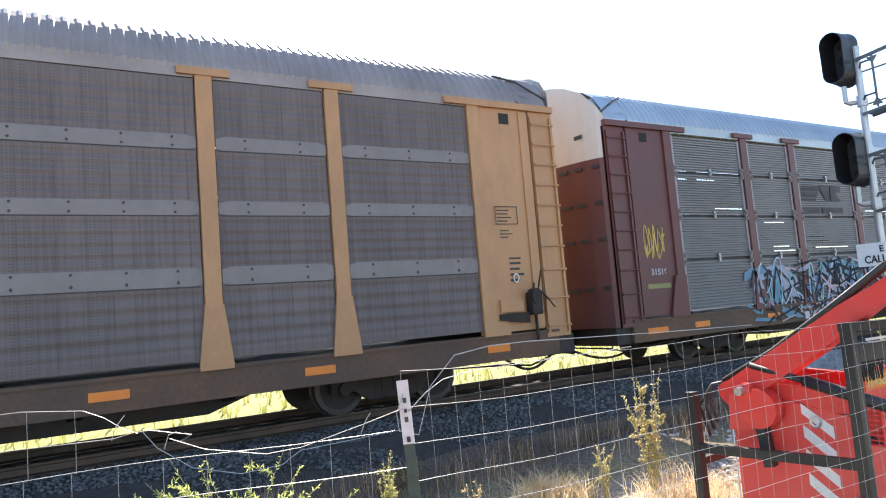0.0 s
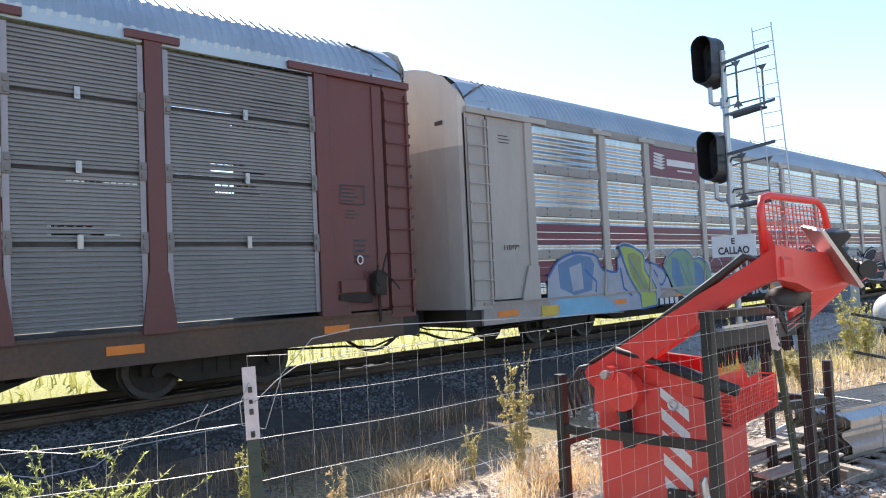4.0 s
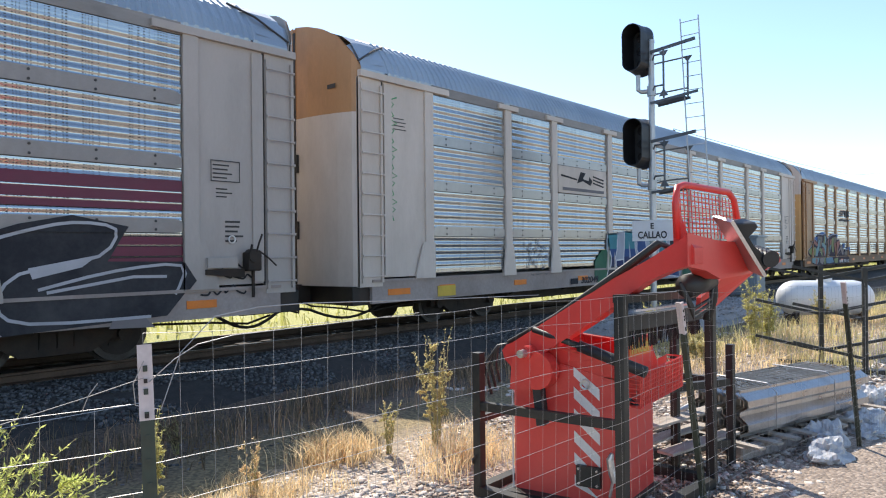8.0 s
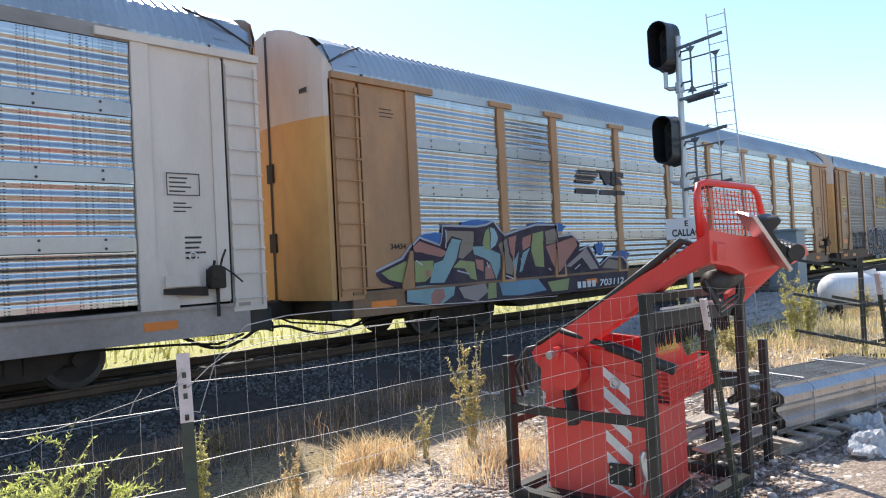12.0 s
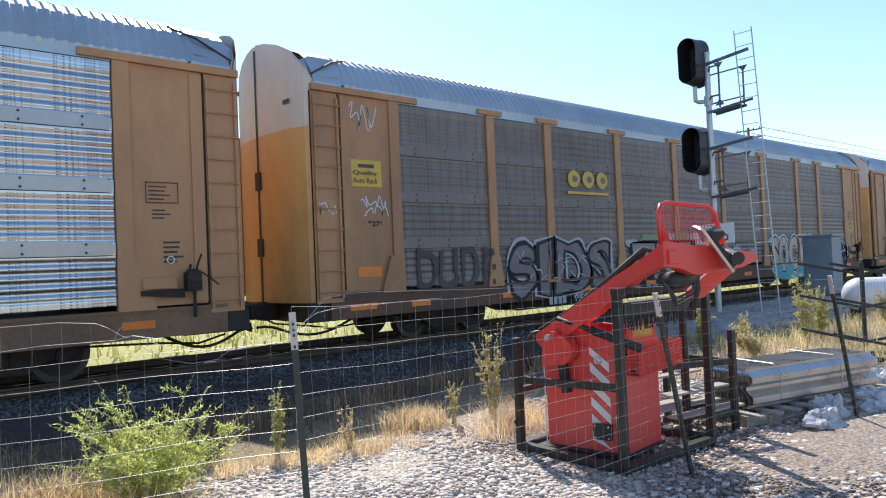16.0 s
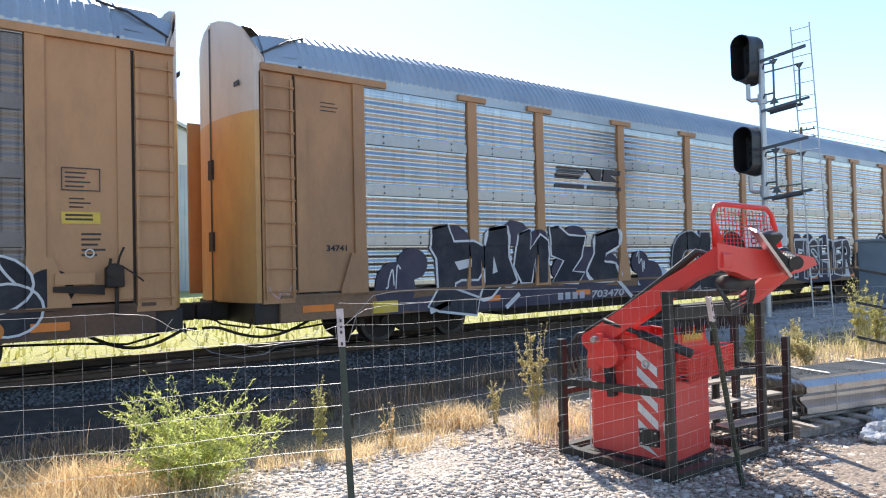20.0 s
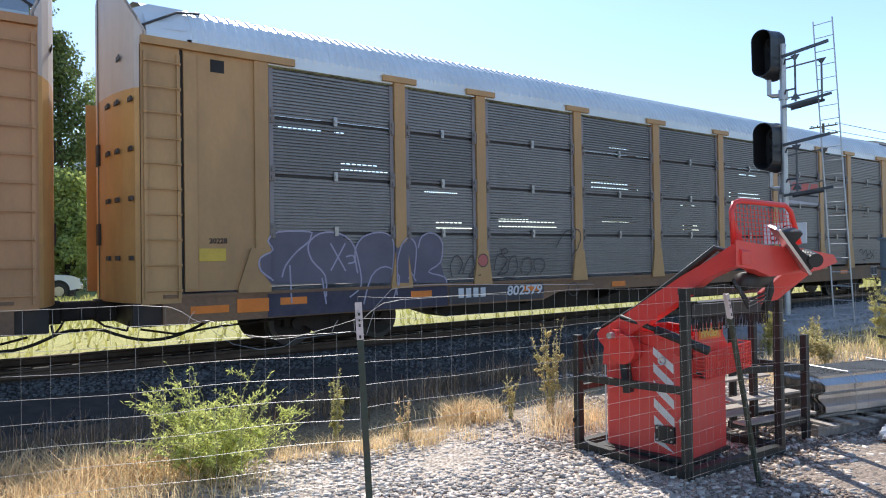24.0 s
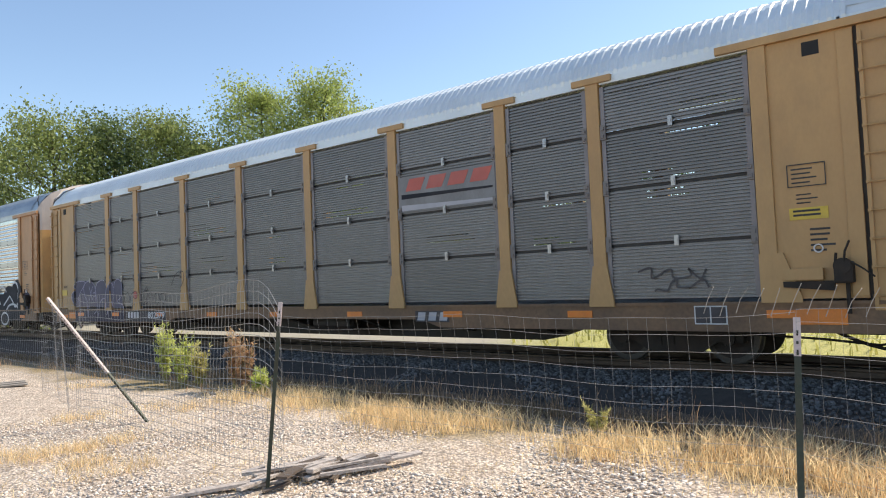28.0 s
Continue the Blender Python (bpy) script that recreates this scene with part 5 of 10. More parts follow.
def span(p, q, z0, top_p, top_q, cell_x, rows, r, label, sag=0.0, wave=0.02, seed=1, bent_top=0.0, crest=()):
    """Wire netting between two posts."""
    rnd = random.Random(seed)
    p, q = Vector((*p, 0)), Vector((*q, 0))
    n = max(2, round((q - p).length / cell_x))
    side = (q - p).normalized().cross(Vector((0, 0, 1)))
    ph = rnd.random() * 6

    def at(i, f):
        a = i / n
        o = p.lerp(q, a)
        g = (gz(o.x, o.y) if z0 < 1 else 0) + z0
        top = top_p + (top_q - top_p) * a - sag * math.sin(math.pi * a) * (0.5 + 0.5 * math.sin(3.1 * a * 2 + ph))
        if crest:
            top = float(np.interp(a, [c[0] for c in crest], [c[1] for c in crest]))
        w = wave * math.sin(a * 7 + ph + f * 2.4) + wave * 0.6 * math.sin(a * 17 + f * 3)
        lean = bent_top * max(0, f - 0.75) * 4
        return Vector((o.x, o.y, g + (top - g) * f)) + side * (w + lean) + Vector((0, 0, 0.3 * wave * math.sin(a * 23 + f * 9)))
    ob = thing("wire_netting", label, "fence", group="netting of the wire fence")
    for f in rows:
        part("line_wire", Shape().tube([at(i, f) for i in range(n + 1)], r, 3, cap=False), M["wire"], ob)
    for i in range(n + 1):
        part("stay_wire", Shape().tube([at(i, f) for f in rows], r * 0.65, 3, cap=False), M["wire"], ob)
    return ob


T1, T2, T3 = (1.985, 1.105), (-1.086, 2.012), (-4.76, 1.725)      # tops of the three near posts
t_post((1.910, 0.82, 0.0), (*T1, 1.585), white=0.175, turn=-24)
t_post((-1.072, 1.70, 0.1), (*T2, 1.535), turn=17)
t_post((-4.86, 1.62, 0.2), (*T3, 1.666), turn=35)
t_post((5.485, 1.14, 0.0), (5.05, 1.12, 1.49), turn=0)
t_post((8.26, 0.87, 0.0), (7.73, 0.87, 1.50), turn=0)
t_post((-8.46, 2.54, 0.17), (-9.18, 1.68, 1.765), "loose fence post with flaking pale paint leaning in the netting", 1.15)
fine = [i / 14 for i in range(15)]
close = [i / 15 for i in range(16)]
span(T1, (5.03, 1.12), 0.05, 1.61, 1.56, 0.092, close, 0.0009, "welded wire netting in front of the machine", 0.03, 0.012, 3)
span((5.03, 1.12), (8.35, 0.84), 0.05, 1.56, 1.46, 0.10, close, 0.0009, "welded wire netting in front of the pallets", 0.06, 0.015, 4)
span((8.35, 0.84), (14.0, 0.4), 0.05, 1.42, 1.40, 0.08, fine[::2], 0.0014, "welded wire netting along the yard", 0.08, 0.02, 5)
span(T2, T1, 0.05, 1.45, 1.45, 0.105, [0, 0.06, 0.13] + [0.2 + 0.8 * i / 11 for i in range(12)], 0.0010, "wide-meshed wire netting of the fence", 0.02, 0.012, 6)


def torn_edge():
    """The two top wires of the netting, torn off near the post, their ends drooping in a loop."""
    ob = thing("wire_netting", "torn top edge of the netting drooping in a loop", "fence", group="netting of the wire fence")
    p, q = Vector((*T2, 0)), Vector((*T1, 0))

    def at(a, z, out=0.0):
        return p.lerp(q, a) + Vector((0, -out, z))
    top = [(0, 1.575), (0.2, 1.595), (0.4, 1.60), (0.62, 1.602), (0.70, 1.607), (0.743, 1.594), (0.758, 1.571), (0.773, 1.535), (0.782, 1.523)]
    second = [(0, 1.515), (0.3, 1.51), (0.62, 1.502), (0.681, 1.518), (0.764, 1.518), (0.786, 1.532), (0.822, 1.506), (0.812, 1.49)]
    hanging = [(0.784, 1.532), (0.795, 1.484), (0.821, 1.423), (0.858, 1.392), (0.891, 1.401), (0.906, 1.432), (0.945, 1.441), (0.997, 1.454)]
    upper = [(0.804, 1.505), (0.83, 1.468), (0.877, 1.436), (0.906, 1.442), (0.956, 1.48), (0.995, 1.513)]
    for k, wire in enumerate((top, second, hanging, upper)):
        part("line_wire", Shape().tube([at(a, z, 0.012 * k) for a, z in wire], 0.0011, 3, cap=False), M["wire"], ob)
    height = lambda wire, a: float(np.interp(a, [w[0] for w in wire[:6]], [w[1] for w in wire[:6]]))
    for k in range(23):
        a = k * 0.0335
        part("stay_wire", Shape().tube([at(a, height(top, a)), at(a, height(second, a), 0.012), at(a, 1.44)], 0.0006, 3, cap=False), M["wire"], ob)


torn_edge()
span(T3, T2, 0.05, 1.56, 1.56, 0.105, [0, 0.05, 0.11, 0.18] + [0.25 + 0.75 * i / 11 for i in range(12)], 0.0012, "wire netting with its top edge bent over", 0.06, 0.02, 7, 0.05)
span((-12.5, 2.9), (-9.3, 2.1), 0.05, 1.68, 1.78, 0.09, fine, 0.0018, "wire netting leaning between loose posts", 0.05, 0.04, 8)
span(T3, (-9.3, 2.1), 0.05, 1.60, 1.78, 0.075, [i / 17 for i in range(18)], 0.0025, "rumpled wire netting arching up beside its post", 0, 0.03, 10, 0, ((0, 1.60), (0.029, 1.77), (0.06, 1.855), (0.108, 1.872), (0.167, 1.85), (0.231, 1.816), (0.323, 1.782), (0.424, 1.764), (0.567, 1.784), (0.70, 1.765), (1, 1.795)))
span((-26.0, 4.6), (-12.5, 2.9), 0.05, 1.45, 1.60, 0.14, fine[::2], 0.002, "wire netting running off beside the track", 0.05, 0.04, 9)
# bent ends and loose strands
def loose(pts, r, label):
    return solo("loose_wire", Shape().tube(pts, r, 4), M["wire"], label, "wire", "loose wires of the fence")


loose([(T1[0] + a, T1[1] - 0.02, z) for a, z in ((-0.01, 1.55), (-0.035, 1.50), (-0.03, 1.45), (0.03, 1.43), (0.08, 1.56), (0.17, 1.64), (0.30, 1.655), (0.45, 1.655), (0.70, 1.645), (1.1, 1.63), (1.6, 1.615))], 0.0014, "top wire of the netting looped round the post")
loose([(T1[0] + a, T1[1] - 0.025, z) for a, z in ((0.0, 1.50), (0.06, 1.545), (0.12, 1.575), (0.22, 1.588), (0.5, 1.59), (0.9, 1.595))], 0.0013, "bent wire tied to the post")
for k, (a, z) in enumerate(((0.762, 1.535), (0.80, 1.50), (0.956, 1.47))):
    o = Vector((*T2, 0)).lerp(Vector((*T1, 0)), a)
    loose([(o.x, o.y - 0.03, z - 0.02), (o.x + 0.01, o.y - 0.04, z + 0.015), (o.x + 0.03, o.y - 0.04, z + 0.04 - 0.02 * (k % 2))], 0.0012, "cut wire end curling up")
# stay wires bent over at the post, catching the light
for i in range(11):
    x = T2[0] - 0.46 + 0.085 * i
    rnd = random.Random(i)
    yb = T2[1] + (-0.075 if x < T2[0] else -0.298) * (x - T2[0])
    z = 1.575 + 0.02 * rnd.random()
    pts = [(x, yb, z - 0.04), (x + 0.03, yb - 0.02, z + 0.03), (x + 0.06 + 0.02 * rnd.random(), yb - 0.05, z + 0.09 + 0.03 * rnd.random())]
    solo("wire_end", Shape().tube(pts, 0.0022, 4), M["wire"], "cut wire end sticking up from the netting", "wire", "cut ends of the netting")
# ---- the red machine in its black frame ----
M["red"] = mat("machine_red", (0.74, 0.07, 0.058), (0.64, 0.05, 0.042), 0.38, 0, 1.5, 40, 0.03, (0.50, 0.13, 0.10), 0.35)
M["red_plastic"] = mat("faded_red_plastic", (0.72, 0.07, 0.05), (0.62, 0.05, 0.04), 0.5, 0, 2, 40, 0.02)
M["frame_black"] = mat("black_frame_paint", (0.02, 0.022, 0.02), (0.032, 0.032, 0.03), 0.5, 0.2, 4, 50, 0.08, (0.10, 0.09, 0.07), 0.35)
M["rubber"] = mat("black_rubber", (0.018, 0.018, 0.018), (0.03, 0.03, 0.03), 0.55, 0, 5, 60, 0.08)
M["stripe_white"] = mat("white_reflective_tape", (0.74, 0.72, 0.70), (0.60, 0.57, 0.55), 0.4, 0, 4, 60, 0.02)
M["zinc"] = mat("zinc_plate", (0.60, 0.60, 0.60), (0.45, 0.45, 0.45), 0.35, 0.85, 5, 60, 0.05)
M["decal_orange"] = mat("orange_decal", (0.80, 0.22, 0.04), (0.68, 0.17, 0.03), 0.5, 0, 4, 40, 0.02)
M["yellow_ink"] = mat("yellow_letters", (0.75, 0.55, 0.12), None, 0.5, 0, 4, 40, 0.0)


def bar_between(s, a, b, w, d=None, up=(0, 0, 1), slot=0):
    """A rectangular bar from a to b, w wide and d deep."""
    a, b, d = Vector(a), Vector(b), d or w
    ax = (b - a).normalized()
    u = Vector(up)
    side = ax.cross(u)
    side = side.normalized() if side.length > 1e-4 else Vector((1, 0, 0))
    top = side.cross(ax).normalized()
    v = [e + side * i * w / 2 + top * j * d / 2 for e in (a, b) for i in (-1, 1) for j in (-1, 1)]
    s.add(v, [(0, 1, 3, 2), (4, 6, 7, 5), (0, 4, 5, 1), (2, 3, 7, 6), (0, 2, 6, 4), (1, 5, 7, 3)], slot)
    return s


def red_machine():
    ob = thing("farm_machine", "red steel machine with raised arm, striped tape and mesh guard", "machine", pose(5.30, 2.50, 0.07))
    # local: u runs along the front from the far edge, w into the body
    u, w = Vector((0.14, -0.78, 0)).normalized(), Vector((0.98, 0.10, 0)).normalized()
    L, D = 0.795, 0.64

    def q(a, b, z):
        p = u * a + w * b
        return (p.x, p.y, z)
    base = [q(0, 0, 0), q(L, 0, 0), q(L, D, 0), q(0, D, 0)]
    s = Shape()
    r = 0.02
    low = [q(r, 0, 0), q(L - r, 0, 0), q(L, r, 0), q(L, D - r, 0), q(L - r, D, 0), q(r, D, 0), q(0, D - r, 0), q(0, r, 0)]
    tops = [1.0, 0.84, 0.82, 0.80, 0.80, 0.98, 0.99, 1.0]
    v = low + [(x, y, t) for (x, y, z), t in zip(low, tops)]
    s.add(v, [tuple(range(7, -1, -1)), tuple(range(8, 16))] + [(i, (i + 1) % 8, (i + 1) % 8 + 8, i + 8) for i in range(8)])
    part("body", s, M["red"], ob)
    part("edge_trim", Shape().tube([q(-0.004, 0, 0.0), q(-0.004, 0, 1.0)], 0.006, 6), M["stripe_white"], ob)
    part("foot_plate", Shape().add([q(-0.05, -0.10, -0.03), q(L + 0.03, -0.06, -0.03), q(L + 0.03, D, -0.03), q(-0.05, D, -0.03), q(-0.05, -0.10, 0.0), q(L + 0.03, -0.06, 0.0), q(L + 0.03, D, 0.0), q(-0.05, D, 0.0)],
                                   [(3, 2, 1, 0), (4, 5, 6, 7), (0, 1, 5, 4), (1, 2, 6, 5), (2, 3, 7, 6), (3, 0, 4, 7)]), M["frame_black"], ob)
    # hazard tape on the front: slanted white bars
    a0, a1 = 0.470, 0.655
    for i in range(7):
        z = 0.93 - 0.152 * i
        pts = [(a0, z), (a1, z - 0.155), (a1, z - 0.235), (a0, z - 0.080)]
        pts = [(a, min(max(b, 0.02), 0.915)) for a, b in pts]
        part("tape", Shape().add([q(a, -0.003, b) for a, b in pts], [(0, 1, 2, 3)]), M["stripe_white"], ob, "white slanted reflective tape")
    bx = Shape()
    bx.add([q(a, b, z) for b in (-0.035, -0.004) for a, z in ((0.495, 0.105), (0.665, 0.105), (0.665, 0.245), (0.495, 0.245))], [(0, 1, 2, 3), (4, 7, 6, 5), (0, 4, 5, 1), (1, 5, 6, 2), (2, 6, 7, 3), (3, 7, 4, 0)])
    part("cover_plate", bx, M["frame_black"], ob, "square black cover plate")
    for a, z in ((0.515, 0.125), (0.645, 0.125), (0.515, 0.225), (0.645, 0.225)):
        part("bolt", Shape().disc(q(a, -0.04, z), w, 0.008, 0.012, 8), M["zinc"], ob)
    part("latch", Shape().tube([q(0.765, -0.02, 0.17), q(0.745, -0.03, 0.24), q(0.735, -0.03, 0.32), q(0.75, -0.03, 0.36)], [0.03, 0.026, 0.026, 0.014], 8).tube([q(0.745, -0.02, 0.16), q(0.725, -0.02, 0.06)], 0.010, 6), M["zinc"], ob, "worn zinc latch")
    part("eye_bolt", Shape().tube([Vector(q(0.555, -0.012, 0.80)) + Vector(u) * 0.03 * math.cos(k * math.pi / 6) + Vector((0, 0, 0.03 * math.sin(k * math.pi / 6))) for k in range(13)], 0.008, 6), M["zinc"], ob)
    # pivot: cheek plate, disc, ram
    hub = Vector(q(0.173, -0.13, 1.005))
    part("pivot_disc", Shape().disc(Vector(q(0.245, -0.075, 0.885)), w, 0.132, 0.11, 28), M["red"], ob)
    part("cheek", Shape().add([q(a, b, z) for b in (-0.045, -0.004) for a, z in ((0.0, 0.72), (0.16, 0.72), (0.32, 0.90), (0.20, 1.0), (0.02, 0.96))], [(0, 1, 2, 3, 4), (9, 8, 7, 6, 5)] + [(i, i + 5, (i + 1) % 5 + 5, (i + 1) % 5) for i in range(5)]), M["red"], ob)
    part("pin", Shape().disc(hub + Vector(w) * -0.045, w, 0.028, 0.06, 14), M["zinc"], ob)
    part("side_ram", bar_between(Shape(), q(0.235, -0.06, 0.76), q(0.265, -0.06, 0.50), 0.085, 0.06), M["rubber"], ob)
    # the arm: a deep box beam that tapers
    e = Vector((5.24 - 5.30, 1.16 - 2.50, 1.79 - 0.07))
    a = Vector(q(0.10, -0.02, 0.97))
    ax = (e - a).normalized()
    nrm = Vector((1, 0, 0)).cross(ax).normalized()
    if nrm.z < 0:
        nrm = -nrm
    # side outline of the arm, y and z, with a rounded foot
    side = [(2.565, 1.00), (2.585, 1.06), (2.545, 1.105), (2.49, 1.125), (2.063, 1.378), (1.725, 1.580), (1.45, 1.72), (1.188, 1.872), (1.137, 1.80), (1.137, 1.705), (1.30, 1.655), (1.455, 1.586), (1.805, 1.333), (2.151, 1.118), (2.40, 0.96), (2.50, 0.945)]
    o = Vector((5.30, 2.50, 0.07))
    s = Shape().prism([(y - o.y, z - o.z) for y, z in side], -0.015, 0.115, "x")
    part("arm", s, M["red"], ob, "red box-section arm")
    part("boss", Shape().disc(hub + Vector(w) * 0.03, w, 0.05, 0.09, 18), M["red"], ob)
    for d, r in ((0.03, 0.02), (0.07, 0.014), (0.10, 0.014)):
        part("hose", Shape().tube([a + nrm * (0.09 + r) + Vector((d, 0.1, -0.02)), a.lerp(e, 0.25) + nrm * (0.095 + r) + Vector((d, 0, 0)), a.lerp(e, 0.6) + nrm * (0.105 + r) + Vector((d, 0, 0)), e + nrm * 0.075 + Vector((d, 0.16, -0.02)), e + Vector((0.3, 0.14, -0.03))], r, 8), M["rubber"], ob, "black hydraulic hose", smooth=True)
    for k in range(3):
        part("hose", Shape().tube([a + Vector((0.05, 0.1, 0.08)), a + Vector((-0.02, 0.22, 0.05)), a + Vector((-0.03 * k, 0.26 + 0.03 * k, -0.10)), a + Vector((0.0, 0.22 + 0.04 * k, -0.22 - 0.05 * k))], 0.012, 6), M["rubber"], ob, "black hydraulic hose", smooth=True)
    # the ram under the arm
    part("lift_ram", Shape().tube([q(0.42, 0.1, 0.93), q(0.75, 0.14, 0.80)], 0.032, 10).tube([q(0.62, 0.12, 0.85), q(0.88, 0.1, 0.66)], 0.016, 8), M["rubber"], ob)
    o = Vector((5.30, 2.50, 0.07))
    part("front_ram", Shape().tube([Vector((5.28, 2.30, 1.235)) - o, Vector((5.33, 1.96, 1.14)) - o], 0.022, 10).tube([Vector((5.33, 1.96, 1.14)) - o, Vector((5.38, 1.50, 1.005)) - o], 0.038, 12), M["rubber"], ob, "black hydraulic ram", smooth=True)
    # the head
    tip = Vector((6.50 - 5.30, 1.02 - 2.50, 1.73 - 0.07))
    hx = (tip - e).normalized()
    s = Shape()
    out = [(0.0, 0.10), (0.35, 0.075), (0.80, 0.07), (1.25, 0.03), (1.30, -0.03), (1.05, -0.10), (0.70, -0.14), (0.40, -0.17), (0.22, -0.12), (0.0, -0.10)]
    side = Vector((0.05, 0.20, 0))
    v = [e + hx * p + Vector((0, 0, r)) for p, r in out] + [e + hx * p + Vector((0, 0, r)) + side * min(1, 0.06 + p / 0.45) for p, r in out]
    n = len(out)
    s.add(v, [tuple(range(n)), tuple(range(2 * n - 1, n - 1, -1))] + [(i, i + n, (i + 1) % n + n, (i + 1) % n) for i in range(n)])
    part("head", s, M["red"], ob, "red bent-plate head")
    part("lower_fin", Shape().add([e + hx * 0.95 + Vector((0, 0.10, -0.02)), e + hx * 1.18 + Vector((0, 0.12, -0.10)), e + hx * 0.92 + Vector((0, 0.28, -0.36)), e + hx * 0.72 + Vector((0, 0.30, -0.40)), e + hx * 0.70 + Vector((0, 0.28, -0.30))] + [e + hx * 0.95 + Vector((0, 0.13, -0.02)), e + hx * 1.18 + Vector((0, 0.15, -0.10)), e + hx * 0.92 + Vector((0, 0.31, -0.36)), e + hx * 0.72 + Vector((0, 0.33, -0.40)), e + hx * 0.70 + Vector((0, 0.31, -0.30))],
                                  [(0, 1, 2, 3, 4), (9, 8, 7, 6, 5)] + [(i, i + 5, (i + 1) % 5 + 5, (i + 1) % 5) for i in range(5)]), M["red"], ob)
    part("motor", Shape().tube([e + hx * 0.25 + Vector((0.02, 0.15, -0.22)), e + hx * 0.62 + Vector((0.02, 0.2, -0.18))], 0.075, 12).tube([e + hx * 0.6 + Vector((0, 0.15, -0.1)), e + hx * 0.66 + Vector((0, 0.17, -0.28)), e + hx * 0.62 + Vector((0, 0.2, -0.45))], 0.03, 8), M["rubber"], ob, smooth=True)
    for k in range(3):
        part("hose", Shape().tube([e + hx * 0.1 + Vector((0, 0.1, -0.2)), e + hx * 0.3 + Vector((0, 0.12, -0.36 - 0.03 * k)), e + hx * 0.55 + Vector((0, 0.14, -0.30 - 0.03 * k)), e + hx * 0.62 + Vector((0, 0.15, -0.12))], 0.011, 6), M["rubber"], ob, smooth=True)
    # tilted plate with the black shoe
    p0, p1 = Vector((5.72 - 5.30, 1.16 - 2.50, 2.04 - 0.07)), Vector((6.05 - 5.30, 0.98 - 2.50, 1.53 - 0.07))
    p0, p1 = p0.lerp(p1, 0.10), p0.lerp(p1, 0.79)
    d = p1 - p0
    deep = Vector((0.885, 0.465, 0.0)).normalized()          # the plate is seen almost along its width
    along = d.normalized()
    deep = (deep - along * deep.dot(along)).normalized()
    out = along.cross(deep).normalized()
    if out.z < 0:
        out = -out
    deep = (deep + out * -0.16).normalized()
    s = Shape()
    v = [p + deep * i * 0.13 + out * k * 0.011 for p in (p0, p1) for i in (-1, 1) for k in (-1, 1)]
    s.add(v, [(0, 1, 3, 2), (4, 6, 7, 5), (0, 4, 5, 1), (2, 3, 7, 6), (0, 2, 6, 4), (1, 5, 7, 3)])
    part("plate", s, M["zinc"], ob, "worn steel plate")
    k = d.length / 341
    rim = [(5, 9), (35, 24), (83, 104), (104, 106), (114, 84), (126, 42), (180, 40), (238, 54), (270, 100), (290, 108), (311, 88), (328, 34), (332, 9)]
    v = [p0 + along * a * k + out * b * k + deep * q for q in (-0.09, -0.07, 0.07, 0.09) for a, b in [(170 + (m - 170) * (0.97 if abs(q) > 0.08 else 1), n * (0.93 if abs(q) > 0.08 else 1)) for m, n in rim]]
    n = len(rim)
    part("shoe", Shape().add(v, [tuple(range(n)), tuple(range(4 * n - 1, 3 * n - 1, -1))] + [(r * n + i, (r + 1) * n + i, (r + 1) * n + (i + 1) % n, r * n + (i + 1) % n) for r in range(3) for i in range(n)]), M["rubber"], ob, "black rubber shoe")
    part("shoe_wheel", Shape().disc(p0 + along * 285 * k + out * 72 * k, deep, 0.055, 0.21, 16), M["rubber"], ob)
    # mesh guard
    g = [Vector((5.50, 1.33, 1.86)), Vector((5.47, 1.33, 2.12)), Vector((5.52, 1.34, 2.19)), Vector((5.60, 1.33, 2.21)), Vector((6.08, 1.22, 2.18)), Vector((6.15, 1.21, 2.13)), Vector((6.26, 1.20, 1.86))]
    g = [p - Vector((5.30, 2.50, 0.07)) for p in g]
    part("guard_frame", Shape().tube(g, 0.022, 8), M["red"], ob, smooth=True)
    s = Shape()
    for k in range(1, 18):
        t = k / 18
        lo, hi = g[0].lerp(g[6], t), g[2].lerp(g[5], min(1, max(0, t * 1.12 - 0.03)))
        s.tube([lo, hi], 0.0035, 4)
    for k in range(1, 9):
        t = k / 9
        s.tube([g[0].lerp(g[2], t), g[6].lerp(g[5], t)], 0.0035, 4)
    part("guard_mesh", s, M["red_plastic"], ob, "red wire mesh")
    part("guard_gusset", Shape().add([g[0] + Vector((0.0, 0, -0.06)), g[0] + Vector((0.14, -0.03, -0.05)), g[1] + Vector((0.01, 0, -0.02))] + [g[0] + Vector((0.0, 0.03, -0.06)), g[0] + Vector((0.14, 0.0, -0.05)), g[1] + Vector((0.01, 0.03, -0.02))], [(0, 1, 2), (5, 4, 3), (0, 3, 4, 1), (1, 4, 5, 2), (2, 5, 3, 0)]), M["red"], ob)
    # red hopper and tray on the right flank
    top = Shape()
    c = Vector((5.62 - 5.30, 1.86 - 2.50, 0))
    top.add([c + Vector(p) for p in ((-0.20, -0.10, 0.86), (0.44, -0.14, 0.84), (0.44, 0.45, 0.84), (-0.24, 0.5, 0.90), (-0.24, -0.12, 1.00), (0.30, -0.14, 1.04), (0.36, 0.46, 1.06), (-0.26, 0.52, 1.06))], [(3, 2, 1, 0), (0, 1, 5, 4), (1, 2, 6, 5), (2, 3, 7, 6), (3, 0, 4, 7)])
    part("hopper", top, M["red"], ob)
    part("hopper_rim", Shape().tube([c + Vector(p) for p in ((-0.24, -0.12, 1.0), (0.30, -0.14, 1.04), (0.36, 0.46, 1.06), (-0.26, 0.52, 1.06), (-0.24, -0.12, 1.0))], 0.012, 6), M["red_plastic"], ob)
